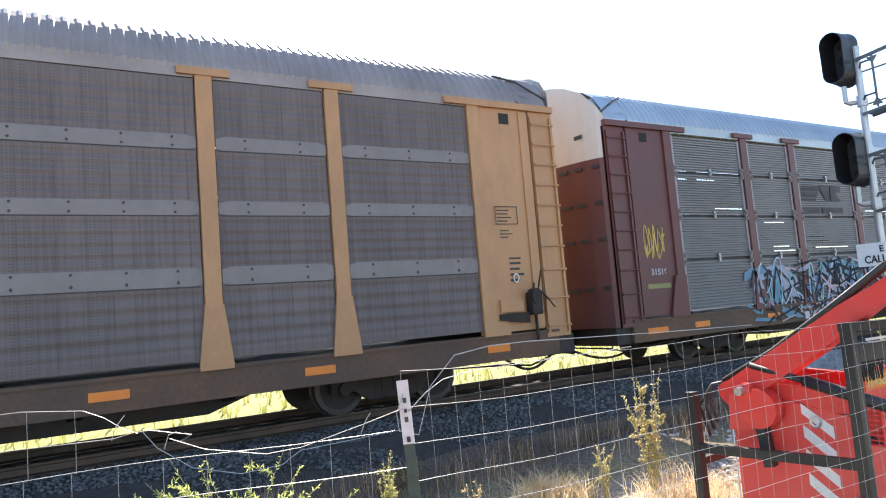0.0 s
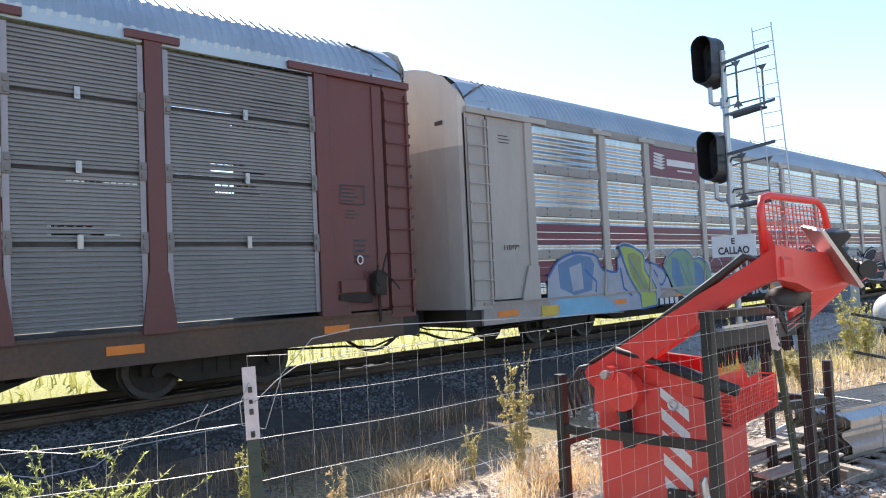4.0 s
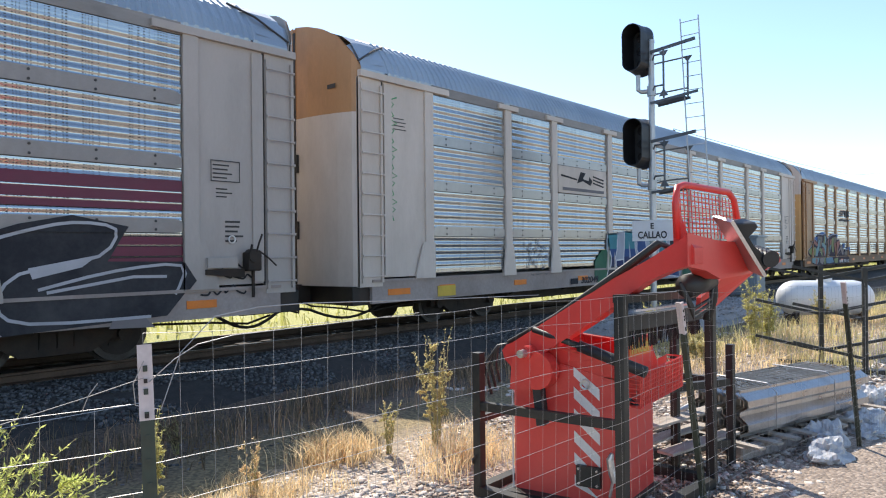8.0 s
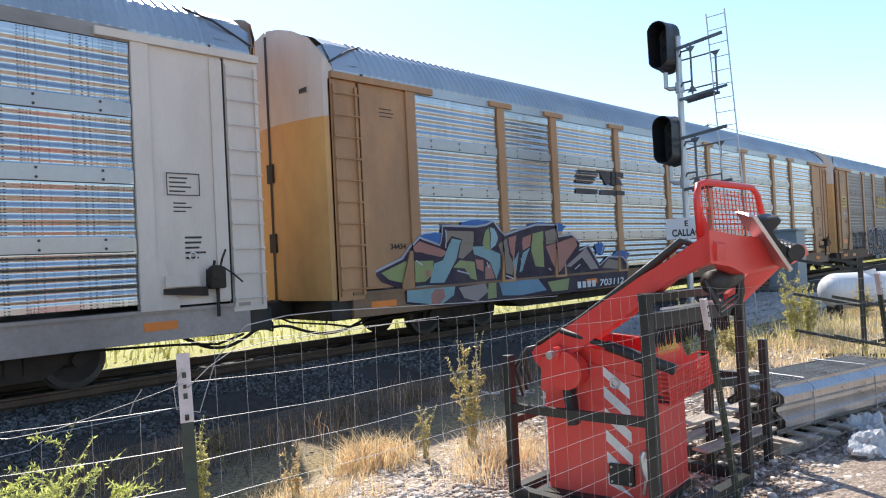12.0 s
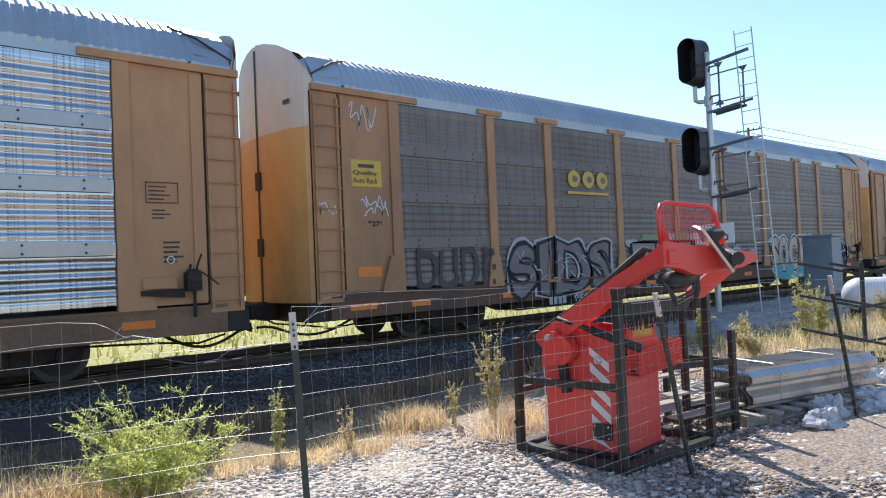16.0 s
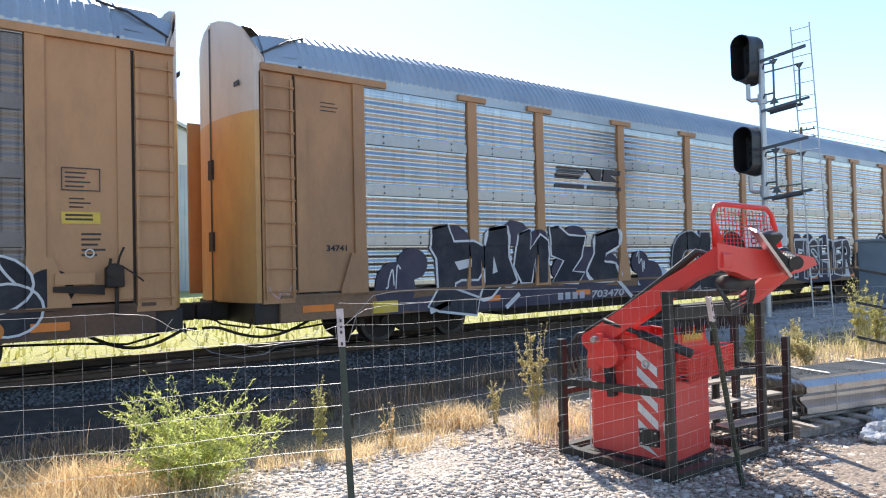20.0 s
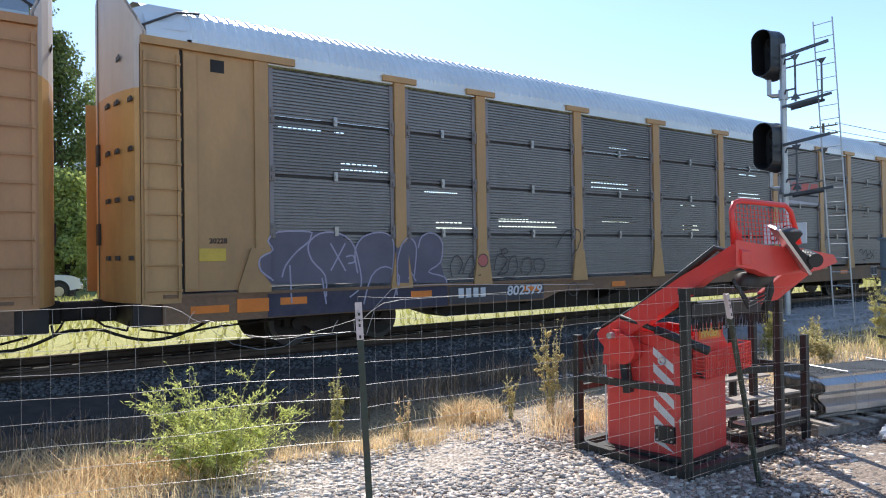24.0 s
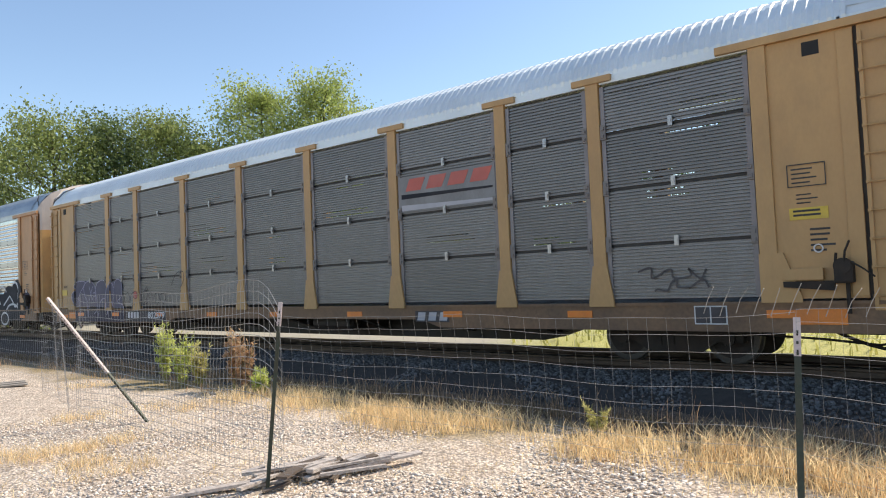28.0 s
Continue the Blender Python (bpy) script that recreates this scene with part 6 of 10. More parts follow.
    part("decal_plate", Shape().box(c.x - 0.09, c.x + 0.32, c.y - 0.142, c.y - 0.118, 0.88, 1.115, 0.006), M["red"], ob)
    part("decal", Shape().box(c.x - 0.045, c.x + 0.275, c.y - 0.147, c.y - 0.143, 0.985, 1.095), M["decal_orange"], ob, "orange warning decal")
    me, wd = lettering("FINGER", 0.066, M["yellow_ink"], 0.004)
    part("lettering", me, None, ob, "yellow word FINGER", at=Matrix.Translation(c + Vector((-0.02, -0.1495, 1.008))) @ Matrix.Diagonal((0.27 / wd, 1, 1, 1)))
    s = Shape()
    x0, x1, y0, y1, z0, z1 = 5.50 - 5.30, 6.17 - 5.30, 1.60 - 2.50, 1.72 - 2.50, 0.74 - 0.07, 0.955 - 0.07
    rise = 0.05
    for k in range(8):
        z = z0 + (z1 - z0) * k / 7
        s.tube([(x0, y1, z), (x0, y0, z), (x1, y0, z + rise), (x1, y1, z + rise)], 0.007 if k in (0, 7) else 0.0045, 4)
    for k in range(27):
        x = x0 + (x1 - x0) * k / 26
        s.box(x - 0.005, x + 0.005, y0 - 0.003, y0 + 0.003, z0 + rise * k / 26, z1 + rise * k / 26)
    s.add([(x0, y0, z0), (x1, y0, z0 + rise), (x1, y1, z0 + rise), (x0, y1, z0)], [(0, 1, 2, 3)])
    s.add([(x0, y1, z0), (x1, y1, z0 + rise), (x1, y1, z1 + rise), (x0, y1, z1)], [(0, 1, 2, 3)])
    part("basket", s, M["red_plastic"], ob, "slatted red plastic basket")
    return ob


def cage():
    ob = thing("shipping_frame", "black steel shipping frame standing round the red machine", "frame")
    A, B, C, D = (5.15, 2.70), (5.15, 1.55), (6.45, 1.50), (6.45, 2.72)
    for (x, y), h in ((A, 1.05), (B, 1.48), (C, 1.45), (D, 1.05)):
        part("upright", Shape().box(x - 0.033, x + 0.033, y - 0.033, y + 0.033, 0.0, h, 0.004), M["frame_black"], ob)
    for p, q in ((A, B), (B, C), (C, D), (D, A)):
        part("base_rail", bar_between(Shape(), (*p, 0.04), (*q, 0.04), 0.08, 0.07), M["frame_black"], ob)
    part("mid_rail", bar_between(Shape(), (5.15, 2.70, 0.66), (5.15, 1.55, 0.70), 0.05, 0.06), M["frame_black"], ob)
    part("mid_rail", bar_between(Shape(), (5.15, 2.70, 0.56), (6.45, 2.72, 0.58), 0.04, 0.05), M["frame_black"], ob)
    part("top_rail", bar_between(Shape(), (5.11, 1.55, 1.49), (6.49, 1.50, 1.46), 0.07, 0.05), M["frame_black"], ob)
    part("top_strip", bar_between(Shape(), (5.28, 1.52, 1.405), (6.10, 1.49, 1.40), 0.012, 0.014), M["stripe_white"], ob, "pale worn edge of a strip")
    part("brush_bar", bar_between(Shape(), (5.22, 1.56, 1.33), (6.38, 1.53, 1.32), 0.05, 0.10), M["rubber"], ob)
    s = Shape()
    rnd = random.Random(4)
    for i in range(120):
        x = 5.24 + i * 0.0094
        s.tube([(x, 1.55, 1.29), (x + rnd.uniform(-0.01, 0.01), 1.55 + rnd.uniform(-0.015, 0.015), 1.17 + rnd.uniform(-0.02, 0.02))], 0.0045, 3)
    tagged(part("bristles", s, M["rubber"], ob, "row of black hanging bristles"), kind="stuff")
    part("gate_hook", Shape().tube([(5.12, 2.70, 0.30), (5.10, 2.72, 0.27), (5.12, 2.73, 0.24)], 0.012, 6), M["iron"], ob)
    return ob


def side_crate():
    ob = thing("steel_rack", "low black steel rack with pale boards beside the machine", "rack")
    for x, y, h in ((6.72, 1.90, 1.20), (7.05, 1.57, 1.00), (6.62, 2.45, 1.02), (7.10, 2.35, 1.00)):
        part("upright", Shape().box(x - 0.03, x + 0.03, y - 0.03, y + 0.03, 0.0, h, 0.004), M["frame_black"], ob)
    for z in (0.68, 0.18):
        part("rail", bar_between(Shape(), (6.35, 1.93, z), (7.05, 1.57, z + 0.01), 0.05, 0.06), M["frame_black"], ob)
        part("rail", bar_between(Shape(), (6.62, 2.45, z), (7.10, 2.35, z), 0.05, 0.06), M["frame_black"], ob)
        part("rail", bar_between(Shape(), (7.05, 1.57, z), (7.10, 2.35, z), 0.05, 0.06), M["frame_black"], ob)
    for k, (z, y) in enumerate(((0.22, 1.75), (0.24, 2.0), (0.22, 2.25), (0.40, 1.9), (0.52, 2.2))):
        part("board", bar_between(Shape(), (6.30, y + 0.05, z), (7.25, y - 0.12, z + 0.01), 0.14, 0.02), M["pale_wood"], ob, "weathered pale board")
    return ob


M["pale_wood"] = mat("weathered_board", (0.50, 0.44, 0.38), (0.32, 0.27, 0.22), 0.85, 0, 3, 40, 0.3, (0.2, 0.15, 0.1), 0.4, (1, 8, 8))
M["grey_wood"] = mat("grey_driftwood", (0.46, 0.40, 0.36), (0.24, 0.20, 0.17), 0.9, 0, 3, 40, 0.5, (0.12, 0.09, 0.07), 0.5, (8, 1, 8))
M["dark_wood"] = mat("dark_rotten_wood", (0.16, 0.12, 0.09), (0.07, 0.05, 0.04), 0.9, 0, 3, 40, 0.5, None, 0.5, (8, 1, 8))
M["guard_rail"] = mat("galvanised_guard_rail", (0.62, 0.60, 0.58), (0.44, 0.42, 0.40), 0.30, 0.88, 3, 40, 0.06, (0.3, 0.28, 0.26), 0.3)
M["white_tank"] = mat("white_tank_paint", (0.80, 0.80, 0.80), (0.70, 0.69, 0.68), 0.4, 0, 1, 30, 0.03, (0.4, 0.36, 0.32), 0.25)
M["plastic_bag"] = mat("crumpled_white_plastic", (0.66, 0.66, 0.67), (0.52, 0.52, 0.54), 0.35, 0, 6, 60, 0.1, (0.3, 0.27, 0.24), 0.4, trans=0.2)
M["bank_gravel"] = mat("grey_bank_gravel", (0.42, 0.40, 0.38), (0.28, 0.265, 0.25), 0.95, 0, 3, 45, 0.9, (0.2, 0.17, 0.14), 0.4)
M["concrete"] = mat("pale_concrete", (0.42, 0.43, 0.44), (0.32, 0.33, 0.34), 0.9, 0, 3, 60, 0.3, (0.2, 0.18, 0.16), 0.4)
red_machine()
cage()
side_crate()


def pallet(x0, y0, length, width, turn, label):
    ob = thing("pallet", label, "pallet", pose(x0, y0, gz(x0, y0), 0, 0, turn), "pallets in the yard")
    for y in (0.05, width / 2, width - 0.05):
        part("runner", Shape().box(0, length, y - 0.04, y + 0.04, 0.0, 0.11, 0.006), M["grey_wood"], ob)
    n = round(length / 0.26)
    for i in range(n):
        x = 0.08 + i * (length - 0.16) / (n - 1)
        part("slat", once(("slat", width), lambda: Shape().box(-0.045, 0.045, -0.12, width + 0.02, 0.112, 0.134).mesh("slat", M["pale_wood"])), None, ob, at=pose(x, 0, 0, 0, 0, random.Random(i).uniform(-2, 2)))
    return ob


pallet(7.2, 1.52, 3.3, 0.9, -15, "long weathered wooden pallet under the guard rails")


def rail_bundle(x0, y0, z0, length, turn):
    """W-shaped guard rail beams standing on edge, nested one behind the other."""
    ob = thing("guard_rail_bundle", "bundle of shiny galvanised guard rails nested on edge on a pallet", "guard rail", pose(x0, y0, z0, 0, 0, turn))
    prof = [(0.0, 0.0), (0.0, 0.025), (-0.08, 0.065), (-0.08, 0.125), (0.0, 0.185), (0.0, 0.22), (-0.08, 0.27), (-0.08, 0.33), (0.0, 0.385), (0.0, 0.41)]
    rnd = random.Random(4)
    for q in range(13):
        a, b = rnd.uniform(0, 0.03), length - rnd.uniform(0, 0.04)
        y, lift = 0.043 * q, rnd.uniform(0, 0.008)
        s = Shape().prism([(d + y, z + lift) for d, z in prof] + [(d + y + 0.005, z + lift) for d, z in reversed(prof)], a, b, "x")
        part("beam", s, M["guard_rail"], ob)
    return ob


turn = -15
rail_bundle(7.40, 1.62, 0.137, 2.05, turn)
part_strap = thing("strap", "thin steel strap round the guard rails", "strap", pose(8.75, 1.27, 0.14, 0, 0, turn))
part("band", Shape().tube([(0, -0.095, 0.03), (0, -0.095, 0.365), (0, -0.01, 0.432), (0, 0.55, 0.432)], 0.005, 4), M["zinc"], part_strap)
copy_thing(part_strap, pose(7.8, 1.52, 0.14, 0, 0, turn))
# bent beams behind the stack
for k, (x, y, z, t) in enumerate(((8.3, 2.35, 0.02, -8),)):
    ob = thing("bent_rail", "bent galvanised rail scrap lying on the dirt", "guard rail", pose(x, y, z, 0, 0, t), "bent rail scrap")
    s = Shape()
    for j in range(3):
        s.tube([(0.0, 0.10 * j, 0.05), (1.0, 0.10 * j, 0.07 + 0.05 * j), (1.7, 0.1 * j - 0.05, 0.24 - 0.03 * j), (2.3, 0.1 * j - 0.1, 0.30 - 0.04 * j), (2.9, 0.1 * j, 0.16)], 0.04, 6)
    part("beam", s, M["guard_rail"], ob, smooth=True)


def crumple(name, at, size, seed, label, material, category="plastic sheet"):
    """A heap of creased sheet."""
    rnd = random.Random(seed)
    bm = bmesh.new()
    bmesh.ops.create_icosphere(bm, subdivisions=4, radius=1)
    off = Vector((seed * 3.1, seed, 0))
    for v in bm.verts:
        n = v.co.normalized()
        k = 0.62 + 0.34 * noise.noise(n * 1.6 + off) + 0.22 * abs(noise.noise(n * 4.5 + off)) + 0.10 * noise.noise(n * 11 + off)
        v.co = Vector((n.x * size[0] * k, n.y * size[1] * k, max(-0.01, n.z * size[2] * k)))
    return solo(name, Shape().take(bm), material, label, category, m=pose(*at), smooth=False)


for i, (x, y, sx, sy, sz) in enumerate(((7.75, 1.02, 0.42, 0.24, 0.22), (8.25, 1.15, 0.34, 0.24, 0.30), (9.1, 1.0, 0.5, 0.3, 0.24), (9.9, 1.15, 0.5, 0.35, 0.34), (10.8, 1.0, 0.6, 0.3, 0.26), (10.3, 0.5, 0.4, 0.3, 0.18), (8.75, 0.9, 0.25, 0.2, 0.14))):
    crumple("plastic_sheet", (x, y, 0.0), (sx, sy, sz), i + 1, "crumpled white plastic sheeting lying by the fence", M["plastic_bag"])



def arm_rack(x, y, turn):
    ob = thing("pipe_rack", "dark steel rack with upturned arms", "rack", pose(x, y, 0, 0, 0, turn), "pipe racks in the yard")
    part("upright", Shape().box(-0.032, 0.032, -0.032, 0.032, 0, 1.50, 0.004), M["frame_black"], ob)
    for z in (0.22, 0.78, 1.32):
        for sgn in (-1, 1):
            part("arm", bar_between(Shape(), (sgn * 0.04, 0, z), (sgn * 0.92, 0, z + 0.20), 0.042, 0.042), M["frame_black"], ob)
    part("base", Shape().box(-0.6, 0.6, -0.05, 0.05, 0, 0.06), M["frame_black"], ob)
    return ob


arm_rack(12.9, 2.30, -65)
arm_rack(12.4, 1.62, -65)


def tank(x, y, turn, r=0.40, length=2.15):
    ob = thing("gas_tank", "white horizontal gas tank on short legs", "tank", pose(x, y, 0, 0, 0, turn), "white gas tanks")
    n = 8
    xs = [-length / 2 + r * (1 - math.cos(k * math.pi / 2 / n)) for k in range(n + 1)]
    rs = [max(0.01, r * math.sin(k * math.pi / 2 / n)) for k in range(n + 1)]
    path = [(q, 0, r + 0.22) for q in xs] + [(-q, 0, r + 0.22) for q in reversed(xs)]
    part("shell", Shape().tube(path, rs + rs[::-1], 28), M["white_tank"], ob, smooth=True)
    part("dome", Shape().tube([(0, 0, 2 * r + 0.18), (0, 0, 2 * r + 0.28), (0, 0, 2 * r + 0.31)], [0.16, 0.16, 0.10], 16), M["white_tank"], ob)
    for q in (-0.75, 0.75):
        part("leg", Shape().box(q - 0.05, q + 0.05, -0.3, 0.3, 0, 0.32), M["iron"], ob)
    return ob


tank(18.95, 3.68, -51)
tank(19.6, 1.40, -51)


def cabinet(x, y):
    ob = thing("relay_cabinet", "grey-blue steel relay cabinet beside the track", "cabinet", pose(x, y, gz(x, y), 0, 0, 0))
    paint = mat("cabinet_grey", (0.24, 0.29, 0.33), (0.18, 0.22, 0.26), 0.5, 0.1, 2, 40, 0.03)
    part("body", Shape().box(-0.4, 0.4, -0.45, 0.45, 0.5, 2.35, 0.02), paint, ob)
    part("hood", Shape().box(-0.46, 0.46, -0.51, 0.51, 2.35, 2.43, 0.015), paint, ob)
    part("door", Shape().box(-0.43, -0.40, -0.38, 0.38, 0.6, 2.25, 0.006), paint, ob)
    part("leg", Shape().box(-0.06, 0.06, -0.3, 0.3, 0.0, 0.5), M["zinc"], ob)
    return ob


cabinet(24.6, 7.3)


def signal():
    X, Y = 16.90, 6.90
    z0 = gz(X, Y)
    ob = thing("railway_signal", "tall steel railway signal mast with two black hooded heads", "signal")
    ob.location = (X, Y, 0)
    steel = M["zinc_mast"]
    part("foundation", Shape().box(-0.35, 0.35, -0.35, 0.35, z0 - 0.3, 0.22, 0.03), M["concrete"], ob)
    part("mast", Shape().tube([(0, 0, 0.2), (0, 0, 6.78)], 0.075, 14).tube([(0, 0, 0.2), (0, 0, 0.26)], 0.2, 14).tube([(0, 0, 6.78), (0, 0, 6.84)], 0.085, 14), steel, ob, smooth=False)
    for zc in (6.63, 4.36):
        head = new("signal_head")
        head.parent, head.location, head["label"] = ob, (-0.13, 0.28, zc), "black signal head with a deep hood"
        st = lambda w, h: [((w / 2) * math.cos(a) + 0.0, (h / 2 - w / 2) * (1 if math.sin(a) >= 0 else -1) + (w / 2) * math.sin(a)) for a in [k * math.pi / 12 for k in range(24)]]
        back, front = st(0.58, 1.24), st(0.50, 1.14)
        s = Shape()
        n = 24
        v = [(0.26, p, q) for p, q in back] + [(0.22, p, q) for p, q in back] + [(-0.02, p * 0.9, q * 0.95) for p, q in back] + [(-0.34, p, q) for p, q in front] + [(-0.34, p * 0.94, q * 0.97) for p, q in front] + [(0.18, p * 0.8, q * 0.9) for p, q in front]
        f = [tuple(range(n)), tuple(range(6 * n - 1, 5 * n - 1, -1))]
        for j in range(5):
            f += [(j * n + i, (j + 1) * n + i, (j + 1) * n + (i + 1) % n, j * n + (i + 1) % n) for i in range(n)]
        s.add(v, f)
        part("hood", s, M["signal_black"], head)
        for dz in (0.32, 0.0, -0.32):
            part("lens", Shape().disc((0.165, 0, dz), (1, 0, 0), 0.11, 0.02, 18), M["lens"], head)
        part("bracket", Shape().tube([(0.0, 0.0, -0.62), (0.0, 0.0, -0.98), (0.05, -0.06, -1.02), (0.13, -0.22, -1.02)], 0.055, 10), steel, head)
        part("clamp", Shape().tube([(0.13, -0.28, -1.14), (0.13, -0.28, -0.90)], 0.11, 12), steel, head)
    sign = part("sign", Shape().box(-0.105, -0.09, -0.55, 0.49, 1.98, 2.48, 0.003), M["sign_white"], ob, "white sign board with black letters")
    for txt, h, z, wide in (("E", 0.135, 2.28, None), ("CALLAO", 0.165, 2.05, 0.74)):
        me, w = lettering(txt, h, M["ink"], 0.006)
        k = (wide / w) if wide else 1
        part("lettering", me, None, sign, at=Matrix.Translation((-0.112, (wide or w) / 2 - 0.03, z)) @ pose(0, 0, 0, 0, 0, -90) @ Matrix.Diagonal((k, 1, 1, 1)))
    # ladder beside the mast
    lad = new("ladder")
    lad.parent, lad["label"] = ob, "tall thin steel ladder beside the mast"
    top, foot = 7.25, 0.15

    def rail(side, z):
        return Vector((0.2, (-0.645 if side else -1.08) - 0.05 * (7.2 - z), z))
    for side in (0, 1):
        part("stile", Shape().tube([rail(side, foot), rail(side, top)], 0.016, 6), steel, lad)
    for i in range(22):
        z = 0.33 + i * 0.325
        part("rung", Shape().tube([rail(1, z), rail(0, z)], 0.010, 5), steel, lad)
    # two platforms with hoops, between mast and ladder
    for zp in (5.30, 3.16):
        pl = new("platform")
        pl.parent, pl["label"] = ob, "small grated platform with hoop rails"
        s = Shape()
        for k in range(6):
            s.tube([(-0.12 + 0.07 * k, -0.06, zp), (-0.12 + 0.07 * k, -0.80, zp + 0.07)], 0.013, 4)
        bar_between(s, (-0.16, -0.05, zp - 0.02), (-0.16, -1.20, zp + 0.10), 0.03, 0.06)
        bar_between(s, (0.26, -0.05, zp - 0.02), (0.26, -0.85, zp + 0.06), 0.03, 0.06)
        part("grating", s, M["dark_steel"], pl)
        for h in (0.28, 1.02):
            part("hoop", Shape().tube([(0.0, -0.03, zp + h), (-0.18, -0.16, zp + h + 0.08), (-0.20, -0.40, zp + h + 0.08)], 0.022, 6), M["dark_steel"], pl)
            part("hoop", Shape().tube([(0.05, -0.06, zp + h - 0.06), (0.24, -0.20, zp + h), (0.26, -0.78, zp + h + 0.02)], 0.020, 6), M["dark_steel"], pl)
        part("baluster", Shape().tube([(-0.20, -0.40, zp + 0.05), (-0.20, -0.40, zp + 1.22)], 0.024, 6), M["dark_steel"], pl)
        part("baluster", Shape().tube([(0.26, -0.79, zp + 0.06), (0.26, -0.79, zp + 1.04)], 0.024, 6), M["dark_steel"], pl)
        for yy, zz, d in ((-0.40, zp + 0.10, 0.13), (-0.40, zp + 1.16, -0.11)):
            part("gusset", Shape().prism([(yy - 0.11, zz), (yy + 0.11, zz), (yy + 0.03, zz + d), (yy - 0.03, zz + d)], -0.215, -0.185, "x"), M["dark_steel"], pl)
        part("gusset", Shape().prism([(-0.68, zp + 1.06), (-0.90, zp + 1.06), (-0.79, zp + 0.92)], 0.245, 0.275, "x"), M["dark_steel"], pl)
        part("brace", bar_between(Shape(), (-0.16, -0.05, zp + 1.20), (-0.10, -1.12, zp + 1.33), 0.045, 0.07), M["dark_steel"], pl)
    return ob


M["dark_steel"] = mat("dark_weathered_steel", (0.16, 0.17, 0.18), (0.10, 0.105, 0.11), 0.5, 0.5, 3, 40, 0.05)
M["zinc_mast"] = mat("galvanised_mast", (0.56, 0.57, 0.58), (0.42, 0.43, 0.44), 0.45, 0.7, 3, 40, 0.05)
M["signal_black"] = mat("black_signal_paint", (0.012, 0.012, 0.013), (0.02, 0.02, 0.022), 0.45, 0, 3, 50, 0.04)
M["lens"] = mat("dark_signal_lens", (0.02, 0.015, 0.015), None, 0.15, 0, 3, 50, 0.0)
M["sign_white"] = mat("white_sign_board", (0.94, 0.92, 0.91), (0.90, 0.87, 0.86), 0.4, 0, 2, 40, 0.02, (0.6, 0.53, 0.5), 0.2)
signal()
# raised gravel bank under the signal
def gravel_bank():
    v, m = [], 45
    for i in range(m):
        x = 12.9 + 0.26 * i
        side = min(smooth((x - 12.9) / 1.4), smooth((24.4 - x) / 1.4))
        for k in range(17):
            y = 4.75 + 0.2 * k
            top = -0.30 + 0.56 * side * min(smooth((y - 4.75) / 1.3), smooth((8.05 - y) / 0.5))
            v.append((x, y, top + 0.03 * noise.noise((x * 2, y * 2, 1))))
    f = [(i * 17 + k, (i + 1) * 17 + k, (i + 1) * 17 + k + 1, i * 17 + k + 1) for i in range(m - 1) for k in range(16)]
    solo("gravel_bank", Shape().add(v, f), M["bank_gravel"], "raised bank of grey gravel round the foot of the signal", "gravel bank", kind="structure", smooth=True)
    p = np.array(v)[rng.integers(0, len(v), 5000)]
    p[:, :2] += rng.normal(0, 0.12, (5000, 2))
    keep = p[:, 2] > -0.2
    stones("bank_stones", p[keep], 0.025 + 0.035 * rng.random(keep.sum()), M["bank_gravel"], "grey stones on the bank round the signal", "stones", rng)


gravel_bank()
# scrap wood on the gravel
M["bleached_wood"] = mat("bleached_splintered_wood", (0.66, 0.58, 0.52), (0.34, 0.28, 0.24), 0.9, 0, 4, 30, 0.6, (0.16, 0.12, 0.10), 0.5, (2, 9, 9))
pile = thing("scrap_wood", "pile of splintered grey boards lying on the gravel", "wood pile")
rnd = random.Random(8)
for i in range(46):
    l, a = rnd.uniform(0.12, 0.75), rnd.gauss(1.15, 0.22 if i % 5 else 0.9)
    cx, cy = rnd.gauss(0, 0.28), rnd.gauss(0, 0.10)
    cx, cy = -4.80 + cx * 0.42 - cy * 0.9, 2.12 + cx * 1.0 + cy * 0.4
    z = 0.19 + 0.015 + 0.012 * (i // 6)
    part("board", bar_between(Shape(), (cx - math.cos(a) * l / 2, cy - math.sin(a) * l / 2, z + rnd.uniform(0, 0.02)), (cx + math.cos(a) * l / 2, cy + math.sin(a) * l / 2, z + rnd.uniform(0, 0.05)), rnd.uniform(0.025, 0.11), rnd.uniform(0.012, 0.03)), M["dark_wood"] if i % 4 == 1 else M["bleached_wood"], pile)
pile = thing("board_stack", "few cream-coloured boards lying on bare ground", "boards")
for i in range(5):
    part("board", bar_between(Shape(), (-14.75 + 0.13 * i, 2.55 + 0.02 * i, 0.22 + 0.02 * (i % 2)), (-14.35 + 0.13 * i, 3.25 - 0.03 * i, 0.24 + 0.02 * (i % 2)), 0.12, 0.025), M["pale_wood"], pile)
# ---- behind the track ----
M["bark"] = mat("bark", (0.12, 0.09, 0.07), (0.07, 0.05, 0.04), 0.9, 0, 4, 30, 0.5, stretch=(6, 6, 1))
M["leaf_dark"] = mat("dark_leaves", (0.17, 0.22, 0.07), (0.10, 0.14, 0.05), 0.6, 0, 0.4, 6, 0, isle=0.4, trans=0.35)
M["leaf_mid"] = mat("mid_leaves", (0.31, 0.35, 0.11), (0.20, 0.25, 0.075), 0.6, 0, 0.4, 6, 0, isle=0.4, trans=0.4)
M["leaf_light"] = mat("light_leaves", (0.46, 0.50, 0.17), (0.31, 0.38, 0.11), 0.6, 0, 0.4, 6, 0, isle=0.35, trans=0.45)
